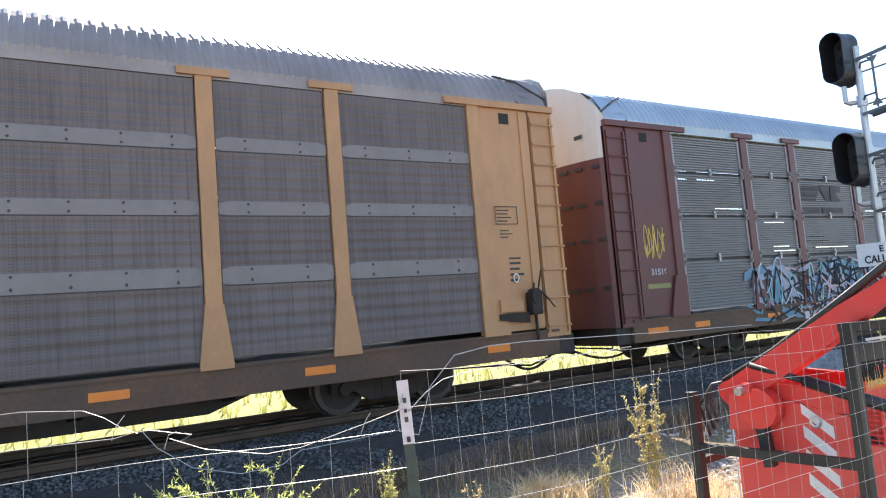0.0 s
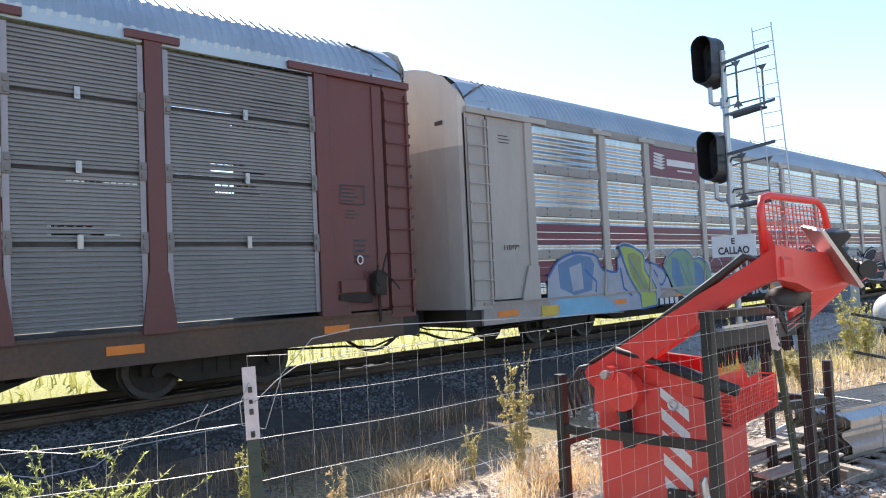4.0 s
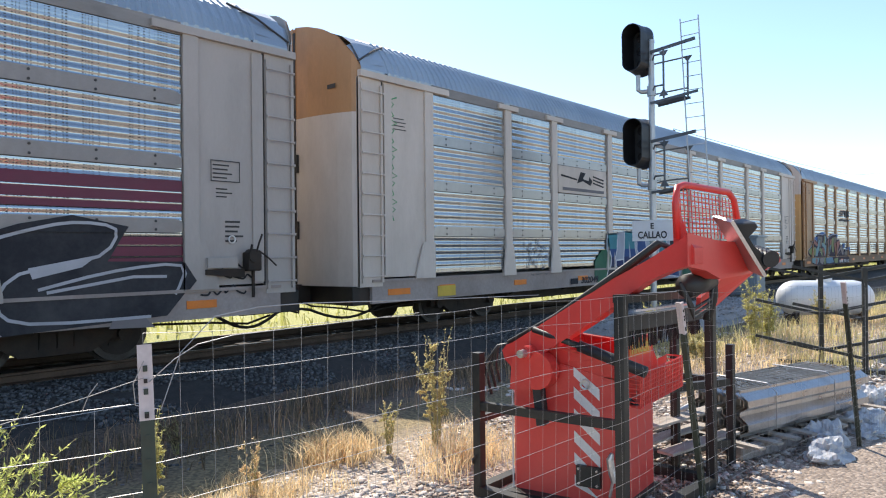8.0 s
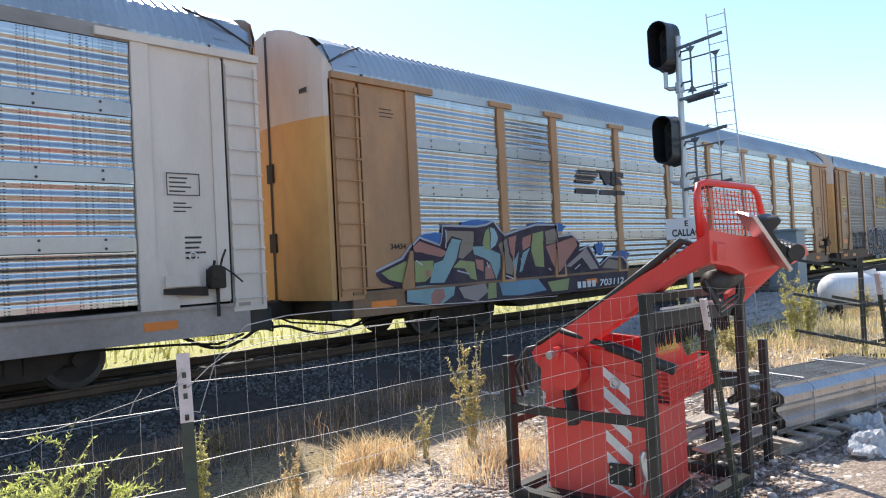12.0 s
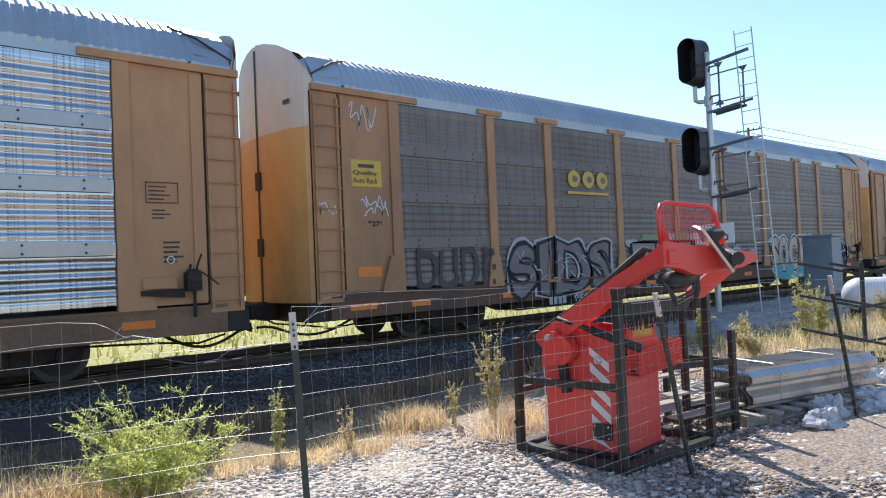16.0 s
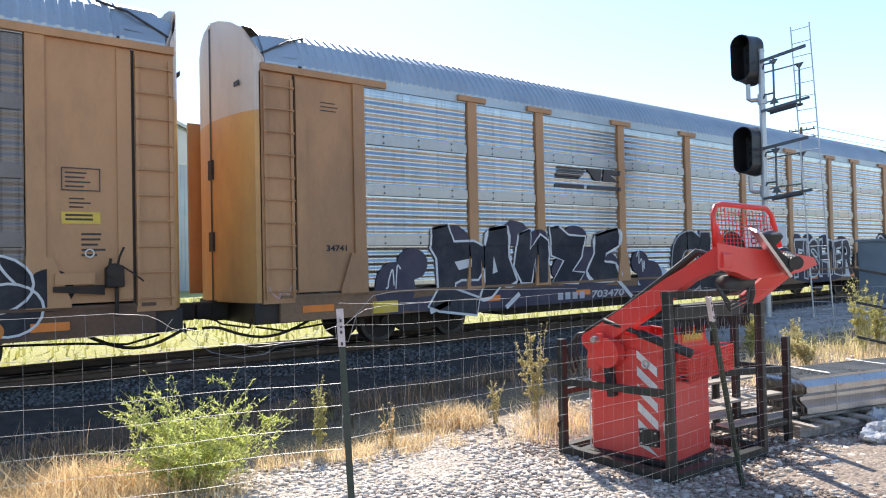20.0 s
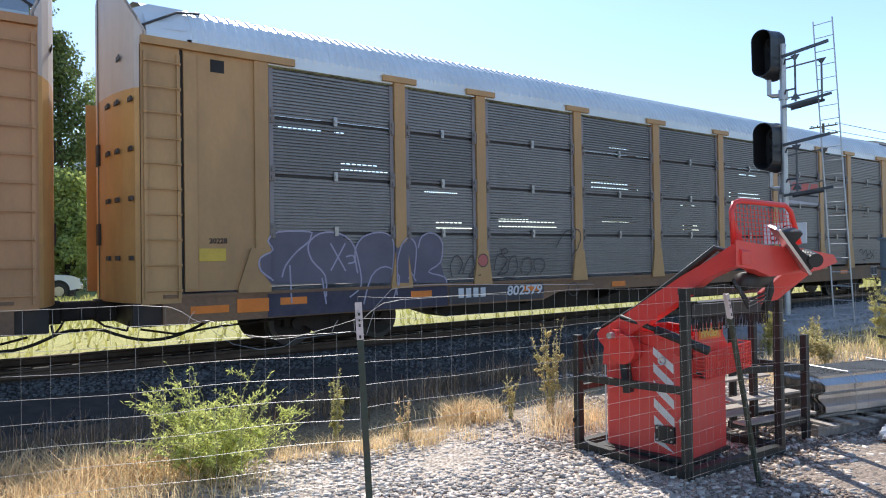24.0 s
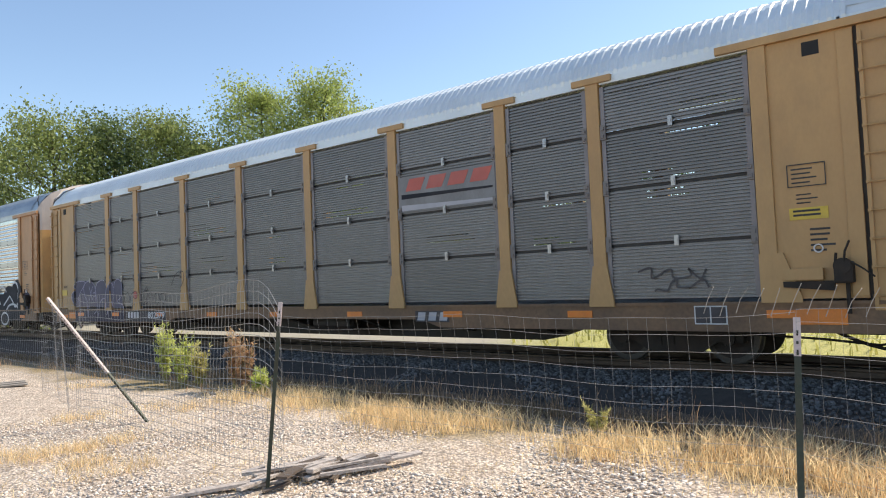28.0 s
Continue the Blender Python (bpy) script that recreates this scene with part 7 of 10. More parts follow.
M["siding"] = mat("pale_metal_siding", (0.56, 0.60, 0.64), (0.46, 0.50, 0.54), 0.5, 0.3, 0.6, 20, 0.03, (0.4, 0.38, 0.36), 0.3)
M["barn_roof"] = mat("pale_metal_roof", (0.72, 0.70, 0.66), (0.60, 0.57, 0.52), 0.45, 0.3, 0.6, 20, 0.03, (0.4, 0.33, 0.26), 0.3)
M["dark_inside"] = mat("dark_opening", (0.02, 0.02, 0.02), (0.03, 0.03, 0.03), 0.9, 0, 2, 20, 0.0)
M["car_white"] = mat("white_car_paint", (0.75, 0.77, 0.80), (0.70, 0.72, 0.75), 0.25, 0, 0.5, 30, 0.0)
M["car_glass"] = mat("dark_car_glass", (0.02, 0.025, 0.03), None, 0.08, 0, 1, 30, 0.0)
M["pole_wood"] = mat("pole_wood", (0.14, 0.11, 0.09), (0.08, 0.065, 0.05), 0.9, 0, 3, 30, 0.3, stretch=(8, 8, 1))


def tree(x, y, h, r, leaf, seed, label, trunk=0.3, crown_from=0.25, n=4600, leaf_size=0.19):
    """Tapered trunk and limbs; leaves in uneven tufts round the limb ends."""
    rnd = np.random.default_rng(seed)
    ob = thing("tree", label, "tree", pose(x, y, gz(x, y)), "trees behind the track")
    s = Shape()
    s.tube([(0, 0, -0.2), (0.1, 0.05, h * 0.3), (0.0, 0.1, h * 0.65), (0.1, 0.0, h * 0.92)], [trunk, trunk * 0.75, trunk * 0.4, trunk * 0.1], 8)
    tips = []
    for i in range(34):
        z = h * (crown_from + (0.97 - crown_from) * (i + rnd.random()) / 34)
        f = (z / h - crown_from) / (1 - crown_from)
        rr = r * (0.55 + 0.45 * math.sin(math.pi * min(1, 0.15 + f * 0.95))) * (1.05 - 0.55 * f) * (0.6 + 0.55 * rnd.random())
        a = i * 2.4 + rnd.random()
        e = Vector((math.cos(a) * rr, math.sin(a) * rr, z + rr * 0.25))
        o = Vector((0, 0.05, z - rr * 0.35))
        s.tube([o, o.lerp(e, 0.5) + Vector((0, 0, -0.08 * rr)), e], [trunk * 0.28, trunk * 0.16, 0.02], 5)
        tips += [e, o.lerp(e, 0.72), e + Vector(np.clip(rnd.normal(0, 0.35, 3), -0.5, 0.5))]
    part("trunk", s, M["bark"], ob)
    tips = np.array([t[:] for t in tips])
    k = rnd.integers(0, len(tips), n)
    size = r * 0.19 * (0.6 + 0.8 * rnd.random(len(tips)))[k][:, None]
    p = tips[k] + np.clip(rnd.normal(0, 0.85, (n, 3)), -1.4, 1.4) * size * np.array([1.15, 1.15, 0.75])
    d = rnd.normal(0, 1, (n, 3))
    d /= np.linalg.norm(d, axis=1)[:, None]
    w = np.cross(d, rnd.normal(0, 1, (n, 3)))
    w /= np.linalg.norm(w, axis=1)[:, None]
    l = leaf_size * (0.5 + rnd.random(n))[:, None]
    v = np.stack([p, p + d * l * 0.5 + w * l * 0.33, p + d * l, p + d * l * 0.5 - w * l * 0.33], 1).reshape(-1, 3)
    part("crown", np_mesh("crown", v, np.arange(n * 4).reshape(n, 4), leaf), None, ob)
    return ob


def at_az(az, d):
    a = radians(az)
    return (0.0 - math.sin(a) * d, -1.5 + math.cos(a) * d)


for i, (az, d, top, r, leaf, lab) in enumerate((
        (74, 62, 0.19, 5.0, "leaf_mid", "broad green tree behind the railway"), (69, 56, 0.225, 5.5, "leaf_mid", "broad green tree behind the railway"), (65, 58, 0.225, 5.0, "leaf_dark", "dark green tree behind the railway"),
        (61, 55, 0.235, 4.5, "leaf_mid", "broad green tree behind the railway"), (57.5, 52, 0.20, 4.5, "leaf_mid", "broad green tree behind the railway"), (54, 54, 0.285, 4.5, "leaf_light", "tall light green tree behind the railway"),
        (49, 52, 0.30, 4.2, "leaf_light", "tall light green tree with thin crown"), (45, 56, 0.245, 4.0, "leaf_light", "light green tree with thin crown"), (39, 60, 0.19, 5.0, "leaf_mid", "green tree behind the railway"),
        (30, 58, 0.20, 5.0, "leaf_mid", "green tree behind the railway"), (22, 55, 0.22, 5.0, "leaf_dark", "dark green tree behind the railway"), (14, 52, 0.25, 5.0, "leaf_dark", "dark green tree behind the railway"),
        (7, 50, 0.26, 4.6, "leaf_dark", "dark green tree behind the parked truck"), (1.5, 46, 0.29, 4.2, "leaf_dark", "tall dark tree behind the parked truck"), (-3.9, 43, 0.335, 3.6, "leaf_dark", "tall dark tree behind the parked truck"),
        (-7.0, 43, 0.29, 2.2, "leaf_dark", "tall dark tree beside the barn"), (-7.6, 39, 0.115, 1.5, "leaf_light", "sunlit yellow-green tree under the dark trees"), (-4.9, 40, 0.085, 1.3, "leaf_light", "sunlit green bush under the dark trees"),
        (-11.5, 80, 0.20, 3.4, "leaf_light", "yellow-green tree beside the barn"), (-9.6, 74, 0.24, 3.6, "leaf_light", "yellow-green tree beside the barn"), (-13.2, 76, 0.25, 3.2, "leaf_light", "light tree rising behind the barn"))):
    x, y = at_az(az, d)
    tree(x, y, 1.8 + top * d, r, M[leaf], 40 + i, lab, n=30000 if az > 40 else 17000, crown_from=0.12)
# lower shrubs below the trees
for i, az in enumerate((72, 66, 60, 55, 50, 45, 38, 30, 22, 15, 9, 4, 0, -4, -8)):
    x, y = at_az(az, 45)
    tree(x, y, 4.5, 3.0, M["leaf_dark" if i % 2 else "leaf_mid"], 90 + i, "low green bush under the trees", 0.12, 0.05, 1800, 0.30)


def barn():
    """A tall metal barn: steep on one side of its ridge, long and shallow on the other."""
    ob = thing("barn", "pale metal barn with a steep ribbed roof behind the track", "barn")
    xa, xl, xr, apex, y0, y1 = 10.55, 8.5, 18.2, 13.3, 47.0, 66.0
    top = lambda x: apex - (xa - x) * 2.1 if x < xa else apex - (x - xa) * 0.45
    s, n = Shape(), 40
    for i in range(n):
        a, b = xl + (xr - xl) * i / n, xl + (xr - xl) * (i + 1) / n
        low = 6.6 if 11.2 < (a + b) / 2 < 13.4 else 0.0
        mid = a + 0.16
        s.add([(a, y0, low), (mid, y0, low), (mid, y0, top(mid)), (a, y0, top(a))], [(0, 1, 2, 3)])
        s.add([(mid, y0 - 0.03, low), (b, y0 - 0.03, low), (b, y0 - 0.03, top(b)), (mid, y0 - 0.03, top(mid))], [(0, 1, 2, 3)])
    part("gable", s, M["siding"], ob)
    for x in (xl, xr):
        part("side_wall", Shape().box(x - 0.06, x + 0.06, y0, y1, 0.0, top(x)), M["siding"], ob)
    part("back_wall", Shape().prism([(xl, 0.0), (xr, 0.0), (xr, top(xr)), (xa, apex), (xl, top(xl))], y1 - 0.1, y1), M["siding"], ob)
    part("upper_cladding", Shape().prism([(xl + 0.3, 8.8), (xr - 0.1, 8.8), (xr - 0.1, top(xr) - 0.2), (xa, apex - 0.25), (xl + 0.3, top(xl) + 0.35)], y0 - 0.065, y0 - 0.035), M["barn_roof"], ob, "whiter upper cladding")
    part("dark_interior", Shape().box(xa, xa + 4, y0 + 3, y0 + 3.1, 0, 6.8), M["dark_inside"], ob)
    for x in (xl - 0.35, xr + 0.4):
        r, v, m = Shape(), [], 22
        for i in range(m):
            y = y0 - 0.4 + (y1 - y0 + 0.8) * i / m
            for d, h in ((0.0, 0.0), (0.45, 0.0), (0.48, 0.05), (0.54, 0.05)):
                v += [(x, y + d, top(x) + 0.12 + h), (xa, y + d, apex + 0.12 + h)]
        r.add(v, [(2 * i, 2 * i + 1, 2 * i + 3, 2 * i + 2) for i in range(4 * m - 1)])
        part("roof", r, M["barn_roof"], ob)
        part("barge_board", bar_between(Shape(), (x, y0 - 0.42, top(x) + 0.05), (xa, y0 - 0.42, apex + 0.05), 0.06, 0.22), M["barn_roof"], ob)
    return ob


barn()


def pickup(x, y, turn, label):
    ob = thing("pickup_truck", label, "truck", pose(x, y, gz(x, y), 0, 0, turn), "parked trucks")
    body = [(-2.75, 0.55), (-2.78, 1.15), (-0.55, 1.18), (-0.45, 1.22), (1.15, 1.18), (2.35, 1.08), (2.65, 0.95), (2.72, 0.50), (2.3, 0.42), (-2.4, 0.42)]
    part("body", Shape().prism(body, -0.95, 0.95), M["car_white"], ob)
    cab = [(-0.62, 1.16), (-0.50, 1.82), (-0.30, 1.88), (0.55, 1.87), (0.75, 1.80), (1.30, 1.18)]
    part("cab", Shape().prism(cab, -0.84, 0.84), M["car_white"], ob)
    for sy in (-0.846, 0.842):
        part("window", Shape().prism([(-0.42, 1.24), (-0.36, 1.74), (0.12, 1.77), (0.12, 1.24)], sy, sy + 0.004), M["car_glass"], ob)
        part("window", Shape().prism([(0.20, 1.24), (0.20, 1.77), (0.62, 1.75), (1.05, 1.24)], sy, sy + 0.004), M["car_glass"], ob)
    part("windscreen", Shape().add([(0.80, -0.72, 1.78), (0.80, 0.72, 1.78), (1.31, 0.76, 1.22), (1.31, -0.76, 1.22)], [(0, 1, 2, 3)]), M["car_glass"], ob)
    for wx in (-1.75, 1.80):
        for sy in (-0.86, 0.86):
            wh = part("wheel", Shape().disc((wx, sy, 0.38), (0, 1, 0), 0.38, 0.24, 24), M["rubber"], ob)
            part("rim", Shape().disc((wx, sy * 1.12, 0.38), (0, 1, 0), 0.22, 0.08, 18), M["zinc"], wh)
            part("arch", Shape().disc((wx, sy * 1.09, 0.44), (0, 1, 0), 0.46, 0.03, 24), M["dark_inside"], ob)
    part("bumper", Shape().box(2.6, 2.82, -0.9, 0.9, 0.45, 0.68, 0.03), M["zinc"], ob)
    part("headlight", Shape().box(2.55, 2.70, -0.90, -0.62, 0.78, 0.95, 0.02), M["zinc"], ob)
    return ob


pickup(2.5, 34.5, 0, "white pickup truck parked in front of the trees")
pickup(-6.5, 37.5, 6, "white pickup truck parked under the trees")
# house-like shed far left of the truck
solo("shed", Shape().box(-5.2, -2.2, 48, 51, 0.3, 2.6).prism([(-5.5, 2.6), (-2.0, 2.6), (-3.7, 3.7)], 47.8, 51.2), M["siding"], "small pale shed among the trees", "shed")
# chain of low fence rails in front of the trees
fence = thing("rail_fence", "low dark rail fence along the trees", "fence")
for i in range(14):
    x = -10 + 1.2 * i
    part("post", Shape().box(x - 0.05, x + 0.05, 39.95, 40.05, 0.2, 1.4), M["grey_wood"], fence)
for z in (0.7, 1.2):
    part("rail", Shape().box(-10, 5.6, 39.93, 39.97, z, z + 0.1), M["grey_wood"], fence)


def utility_pole(x, y, h):
    ob = thing("utility_pole", "wooden utility pole with crossarm behind the train", "pole", pose(x, y, 0))
    part("pole", Shape().tube([(0, 0, -0.3), (0, 0, h)], [0.17, 0.11], 10), M["pole_wood"], ob)
    for z in (h - 0.35, h - 1.1):
        part("crossarm", Shape().box(-0.06, 0.06, -1.25, 1.25, z, z + 0.12), M["pole_wood"], ob)
        for q in (-1.1, -0.5, 0.5, 1.1):
            part("insulator", Shape().tube([(0, q, z + 0.12), (0, q, z + 0.28)], [0.05, 0.035], 8), M["iron"], ob)
    return ob


utility_pole(66.0, 29.0, 13.6)
for k, (z, yo) in enumerate(((13.5, -1.1), (13.5, 1.1), (12.8, 0.5))):
    pts = []
    for i in range(25):
        a = i / 24
        pts.append((66 + 330 * a, 29 + yo + 34 * a, z + 26 * a - 9 * math.sin(math.pi * a) * 0.4))
    solo("power_line", Shape().tube(pts, 0.03, 4), M["iron"], "thin power line strung across the sky", "cable", "power lines")
# ---- paint, marks and lettering on the cars ----
def flat_paint(name, c, rough=0.85):
    return mat(name, c, tuple(v * 0.8 for v in c), rough, 0.0, 2.0, 40, 0.03, (0.30, 0.28, 0.27), 0.18)


P = {n: flat_paint("paint_" + n, c) for n, c in dict(
    white=(0.72, 0.72, 0.73), black=(0.022, 0.022, 0.028), navy=(0.03, 0.04, 0.12), purple=(0.06, 0.052, 0.08), violet=(0.155, 0.14, 0.18), haze=(0.42, 0.39, 0.50), blue=(0.06, 0.16, 0.42), sky=(0.25, 0.50, 0.68),
    ice=(0.50, 0.60, 0.74), teal=(0.03, 0.20, 0.22), aqua=(0.16, 0.48, 0.52), green=(0.10, 0.36, 0.16), lime=(0.42, 0.50, 0.14), coral=(0.58, 0.16, 0.13), red=(0.42, 0.05, 0.05), orange=(0.70, 0.24, 0.05),
    pink=(0.62, 0.44, 0.46), cream=(0.68, 0.56, 0.44), silver=(0.50, 0.49, 0.52), grey=(0.20, 0.19, 0.20), yellow=(0.72, 0.50, 0.12), olive=(0.30, 0.29, 0.11), mauve=(0.36, 0.31, 0.44), forest=(0.04, 0.15, 0.085), stone=(0.235, 0.205, 0.20), leaf=(0.26, 0.36, 0.20), brick=(0.42, 0.19, 0.15), lagoon=(0.24, 0.38, 0.40), sky2=(0.32, 0.48, 0.52), taupe=(0.28, 0.225, 0.175), plum=(0.045, 0.028, 0.045), rosy=(0.34, 0.28, 0.26), coal=(0.022, 0.024, 0.035), deep=(0.035, 0.085, 0.24), aqua2=(0.06, 0.24, 0.29), ink2=(0.026, 0.023, 0.024), dusk=(0.17, 0.30, 0.40), mist=(0.40, 0.42, 0.49), steel=(0.14, 0.24, 0.40), moss=(0.30, 0.335, 0.14), sage=(0.24, 0.36, 0.26), ghost=(0.085, 0.075, 0.075)).items()}


def islands(me):
    """The separate patches of a flat mesh, each as a mesh of its own."""
    lead = list(range(len(me.vertices)))

    def root(i):
        while lead[i] != i:
            lead[i] = lead[lead[i]]
            i = lead[i]
        return i
    for p in me.polygons:
        for v in p.vertices[1:]:
            lead[root(v)] = root(p.vertices[0])
    groups = {}
    for p in me.polygons:
        groups.setdefault(root(p.vertices[0]), []).append(p)
    res = []
    for faces in groups.values():
        ids = {}
        for p in faces:
            for v in p.vertices:
                ids.setdefault(v, len(ids))
        res.append(Shape().add([me.vertices[v].co[:] for v in ids], [[ids[v] for v in p.vertices] for p in faces]))
    return res


def lay(letter, shape, colour, layer=1, label="graffiti paint on the side of the car", name="graffiti"):
    me = shape if isinstance(shape, bpy.types.Mesh) else shape.mesh("flat")
    me = me.copy()
    me.transform(Matrix.Translation((0, -0.0013 * layer, 0)))
    paint = P[colour] if isinstance(colour, str) else colour
    pieces = islands(me)
    if len(pieces) > 40:
        return tagged(fold(me, name, paint, CARS[letter], label), kind="stuff")
    for q in pieces:
        ob = fold(q, name, paint, CARS[letter], label)
    return ob


def upper(shape, z0, z1):
    """The slice of flat paint between two heights."""
    bm = bmesh.new()
    bm.from_mesh(shape.mesh("flat"))
    for z, n in ((z0, -1), (z1, 1)):
        bmesh.ops.bisect_plane(bm, geom=bm.verts[:] + bm.edges[:] + bm.faces[:], plane_co=(0, 0, z), plane_no=(0, 0, n), clear_outer=True)
    return Shape().take(bm)


def letter_piece(car, glyphs, holes, edge, fills, gap, w, layer=4):
    """Painted letters from their outlines: a bright edge, a fill in bands of colour, and the gaps inside."""
    for g in glyphs:
        lay(car, brush([g + g[:2]], w), edge, layer)
    for k, g in enumerate(glyphs):
        for n, (z0, z1, c) in enumerate(fills[k % len(fills)]):
            s = upper(poly(g), z0, z1)
            if s.f:
                lay(car, s, c, layer + 1)
    for h in holes:
        lay(car, poly(h), gap, layer + 3)


def words(text, x0, x1, z0, z1, bold=0.0, slant=0.0, spread=1.0):
    """Letters stretched to fill a box; bold swells them by metres."""
    cu = bpy.data.curves.new("letters", "FONT")
    cu.body, cu.size, cu.offset, cu.shear, cu.space_character = text, 1.0, 0.0, slant, spread
    ob = bpy.data.objects.new("letters", cu)
    scene.collection.objects.link(ob)

    def take(off):
        cu.offset = off
        bpy.context.view_layer.update()
        return bpy.data.meshes.new_from_object(ob.evaluated_get(bpy.context.evaluated_depsgraph_get()))
    me = take(0.0)
    a, b = min(v.co.x for v in me.vertices), max(v.co.x for v in me.vertices)
    c, d = min(v.co.y for v in me.vertices), max(v.co.y for v in me.vertices)
    sx, sz = (x1 - x0) / (b - a), (z1 - z0) / (d - c)
    if bold:
        me = take(bold / sz)
    bpy.data.objects.remove(ob)
    bpy.data.curves.remove(cu)
    for v in me.vertices:
        v.co = (x0 + (v.co.x - a) * sx, 0.0, z0 + (v.co.y - c) * sz)
    me.materials.clear()
    return me


def wobble(me, amp, freq, seed):
    """Bends flat letters so that they look hand-drawn."""
    for v in me.vertices:
        p = Vector((v.co.x * freq, seed, v.co.z * freq))
        v.co.x += amp * noise.noise(p)
        v.co.z += amp * noise.noise(p + Vector((7, 3, 1)))
    return me


def puff(spots, n=26, seed=1, ragged=0.05):
    """Rounded patches of paint: (x, z, rx, rz) each, one a hair above the next."""
    s = Shape()
    for j, (x, z, rx, rz) in enumerate(spots):
        v = []
        for k in range(n):
            a = 2 * math.pi * k / n
            g = 1 + ragged * noise.noise(Vector((math.cos(a) * 2 + j, math.sin(a) * 2, seed)))
            v.append((x + rx * g * math.cos(a), -0.0002 * j, z + rz * g * math.sin(a)))
        s.add(v, [tuple(range(n))])
    return s


def poly(pts, y=0.0):
    bm = bmesh.new()
    bm.faces.new([bm.verts.new((a, y, b)) for a, b in pts])
    bm.normal_update()
    bmesh.ops.triangulate(bm, faces=bm.faces[:], ngon_method="EAR_CLIP")
    return Shape().take(bm)


def brush(lines, w, step=0.0002):
    """Flat strokes along lines of (x, z) points."""
    s = Shape()
    for j, line in enumerate(lines):
        pts = [Vector((x, 0, z)) for x, z in line]
        if 4 <= len(pts) <= 12:
            # round the corners of a hand-drawn stroke
            full = [pts[0]] + pts + [pts[-1]]
            pts = [0.5 * ((2 * b) + (c - a) * q + (2 * a - 5 * b + 4 * c - d) * q * q + (3 * b - a - 3 * c + d) * q ** 3) for a, b, c, d in zip(full, full[1:], full[2:], full[3:]) for q in (0.0, 0.33, 0.66)] + [pts[-1]]
        v = []
        for i, p in enumerate(pts):
            d = (pts[min(i + 1, len(pts) - 1)] - pts[max(i - 1, 0)])
            d = d.normalized() if d.length > 1e-6 else Vector((1, 0, 0))
            o = Vector((-d.z, 0, d.x)) * w / 2
            y = Vector((0, -step * j, 0))
            v += [p + o + y, p - o + y]
        s.add(v, [(2 * i, 2 * i + 1, 2 * i + 3, 2 * i + 2) for i in range(len(pts) - 1)])
    return s


def loop(x, z, rx, rz, n=20, a0=0.0, a1=6.2832):
    return [(x + rx * math.cos(a0 + (a1 - a0) * k / n), z + rz * math.sin(a0 + (a1 - a0) * k / n)) for k in range(n + 1)]


def scribble(x0, x1, z0, z1, n, seed):
    rnd = random.Random(seed)
    pts = []
    for i in range(n):
        a = i / (n - 1)
        pts.append((x0 + (x1 - x0) * a + rnd.uniform(-1, 1) * (x1 - x0) * 0.10, (z0 + z1) / 2 + (z1 - z0) * 0.5 * rnd.uniform(-1, 1)))
    out = []
    for i in range(len(pts) - 1):
        p = pts[max(i - 1, 0)], pts[i], pts[i + 1], pts[min(i + 2, len(pts) - 1)]
        for k in range(6):
            t = k / 6
            f = lambda q: 0.5 * (2 * p[1][q] + (p[2][q] - p[0][q]) * t + (2 * p[0][q] - 5 * p[1][q] + 4 * p[2][q] - p[3][q]) * t * t + (3 * p[1][q] - p[0][q] - 3 * p[2][q] + p[3][q]) * t ** 3)
            out.append((f(0), f(1)))
    return out + [pts[-1]]


def shards(x0, x1, z0, z1, n, seed, big=0.5, slim=0.25):
    """Angular slivers of a wild graffiti piece."""
    rnd = random.Random(seed)
    s = Shape()
    for j in range(n):
        x, z = rnd.uniform(x0, x1), rnd.uniform(z0, z1)
        l, w, a = big * rnd.uniform(0.5, 1.3), big * slim * rnd.uniform(0.5, 1.5), rnd.choice((0.5, -0.6, 1.2, 0.15, -0.2, 2.2)) + rnd.uniform(-0.25, 0.25)
        ca, sa = math.cos(a), math.sin(a)
        pts = [(-l / 2, -w / 2), (l / 3, -w / 2), (l / 2 + w * 0.4, 0.0), (l / 4, w / 2), (-l / 2 + w * 0.5, w * 0.4)]
        v = [(min(max(x + p * ca - q * sa, x0), x1), -0.00012 * j, min(max(z + (p * sa + q * ca) * 0.8, z0), z1)) for p, q in pts]
        s.add(v, [tuple(range(5))])
    return s


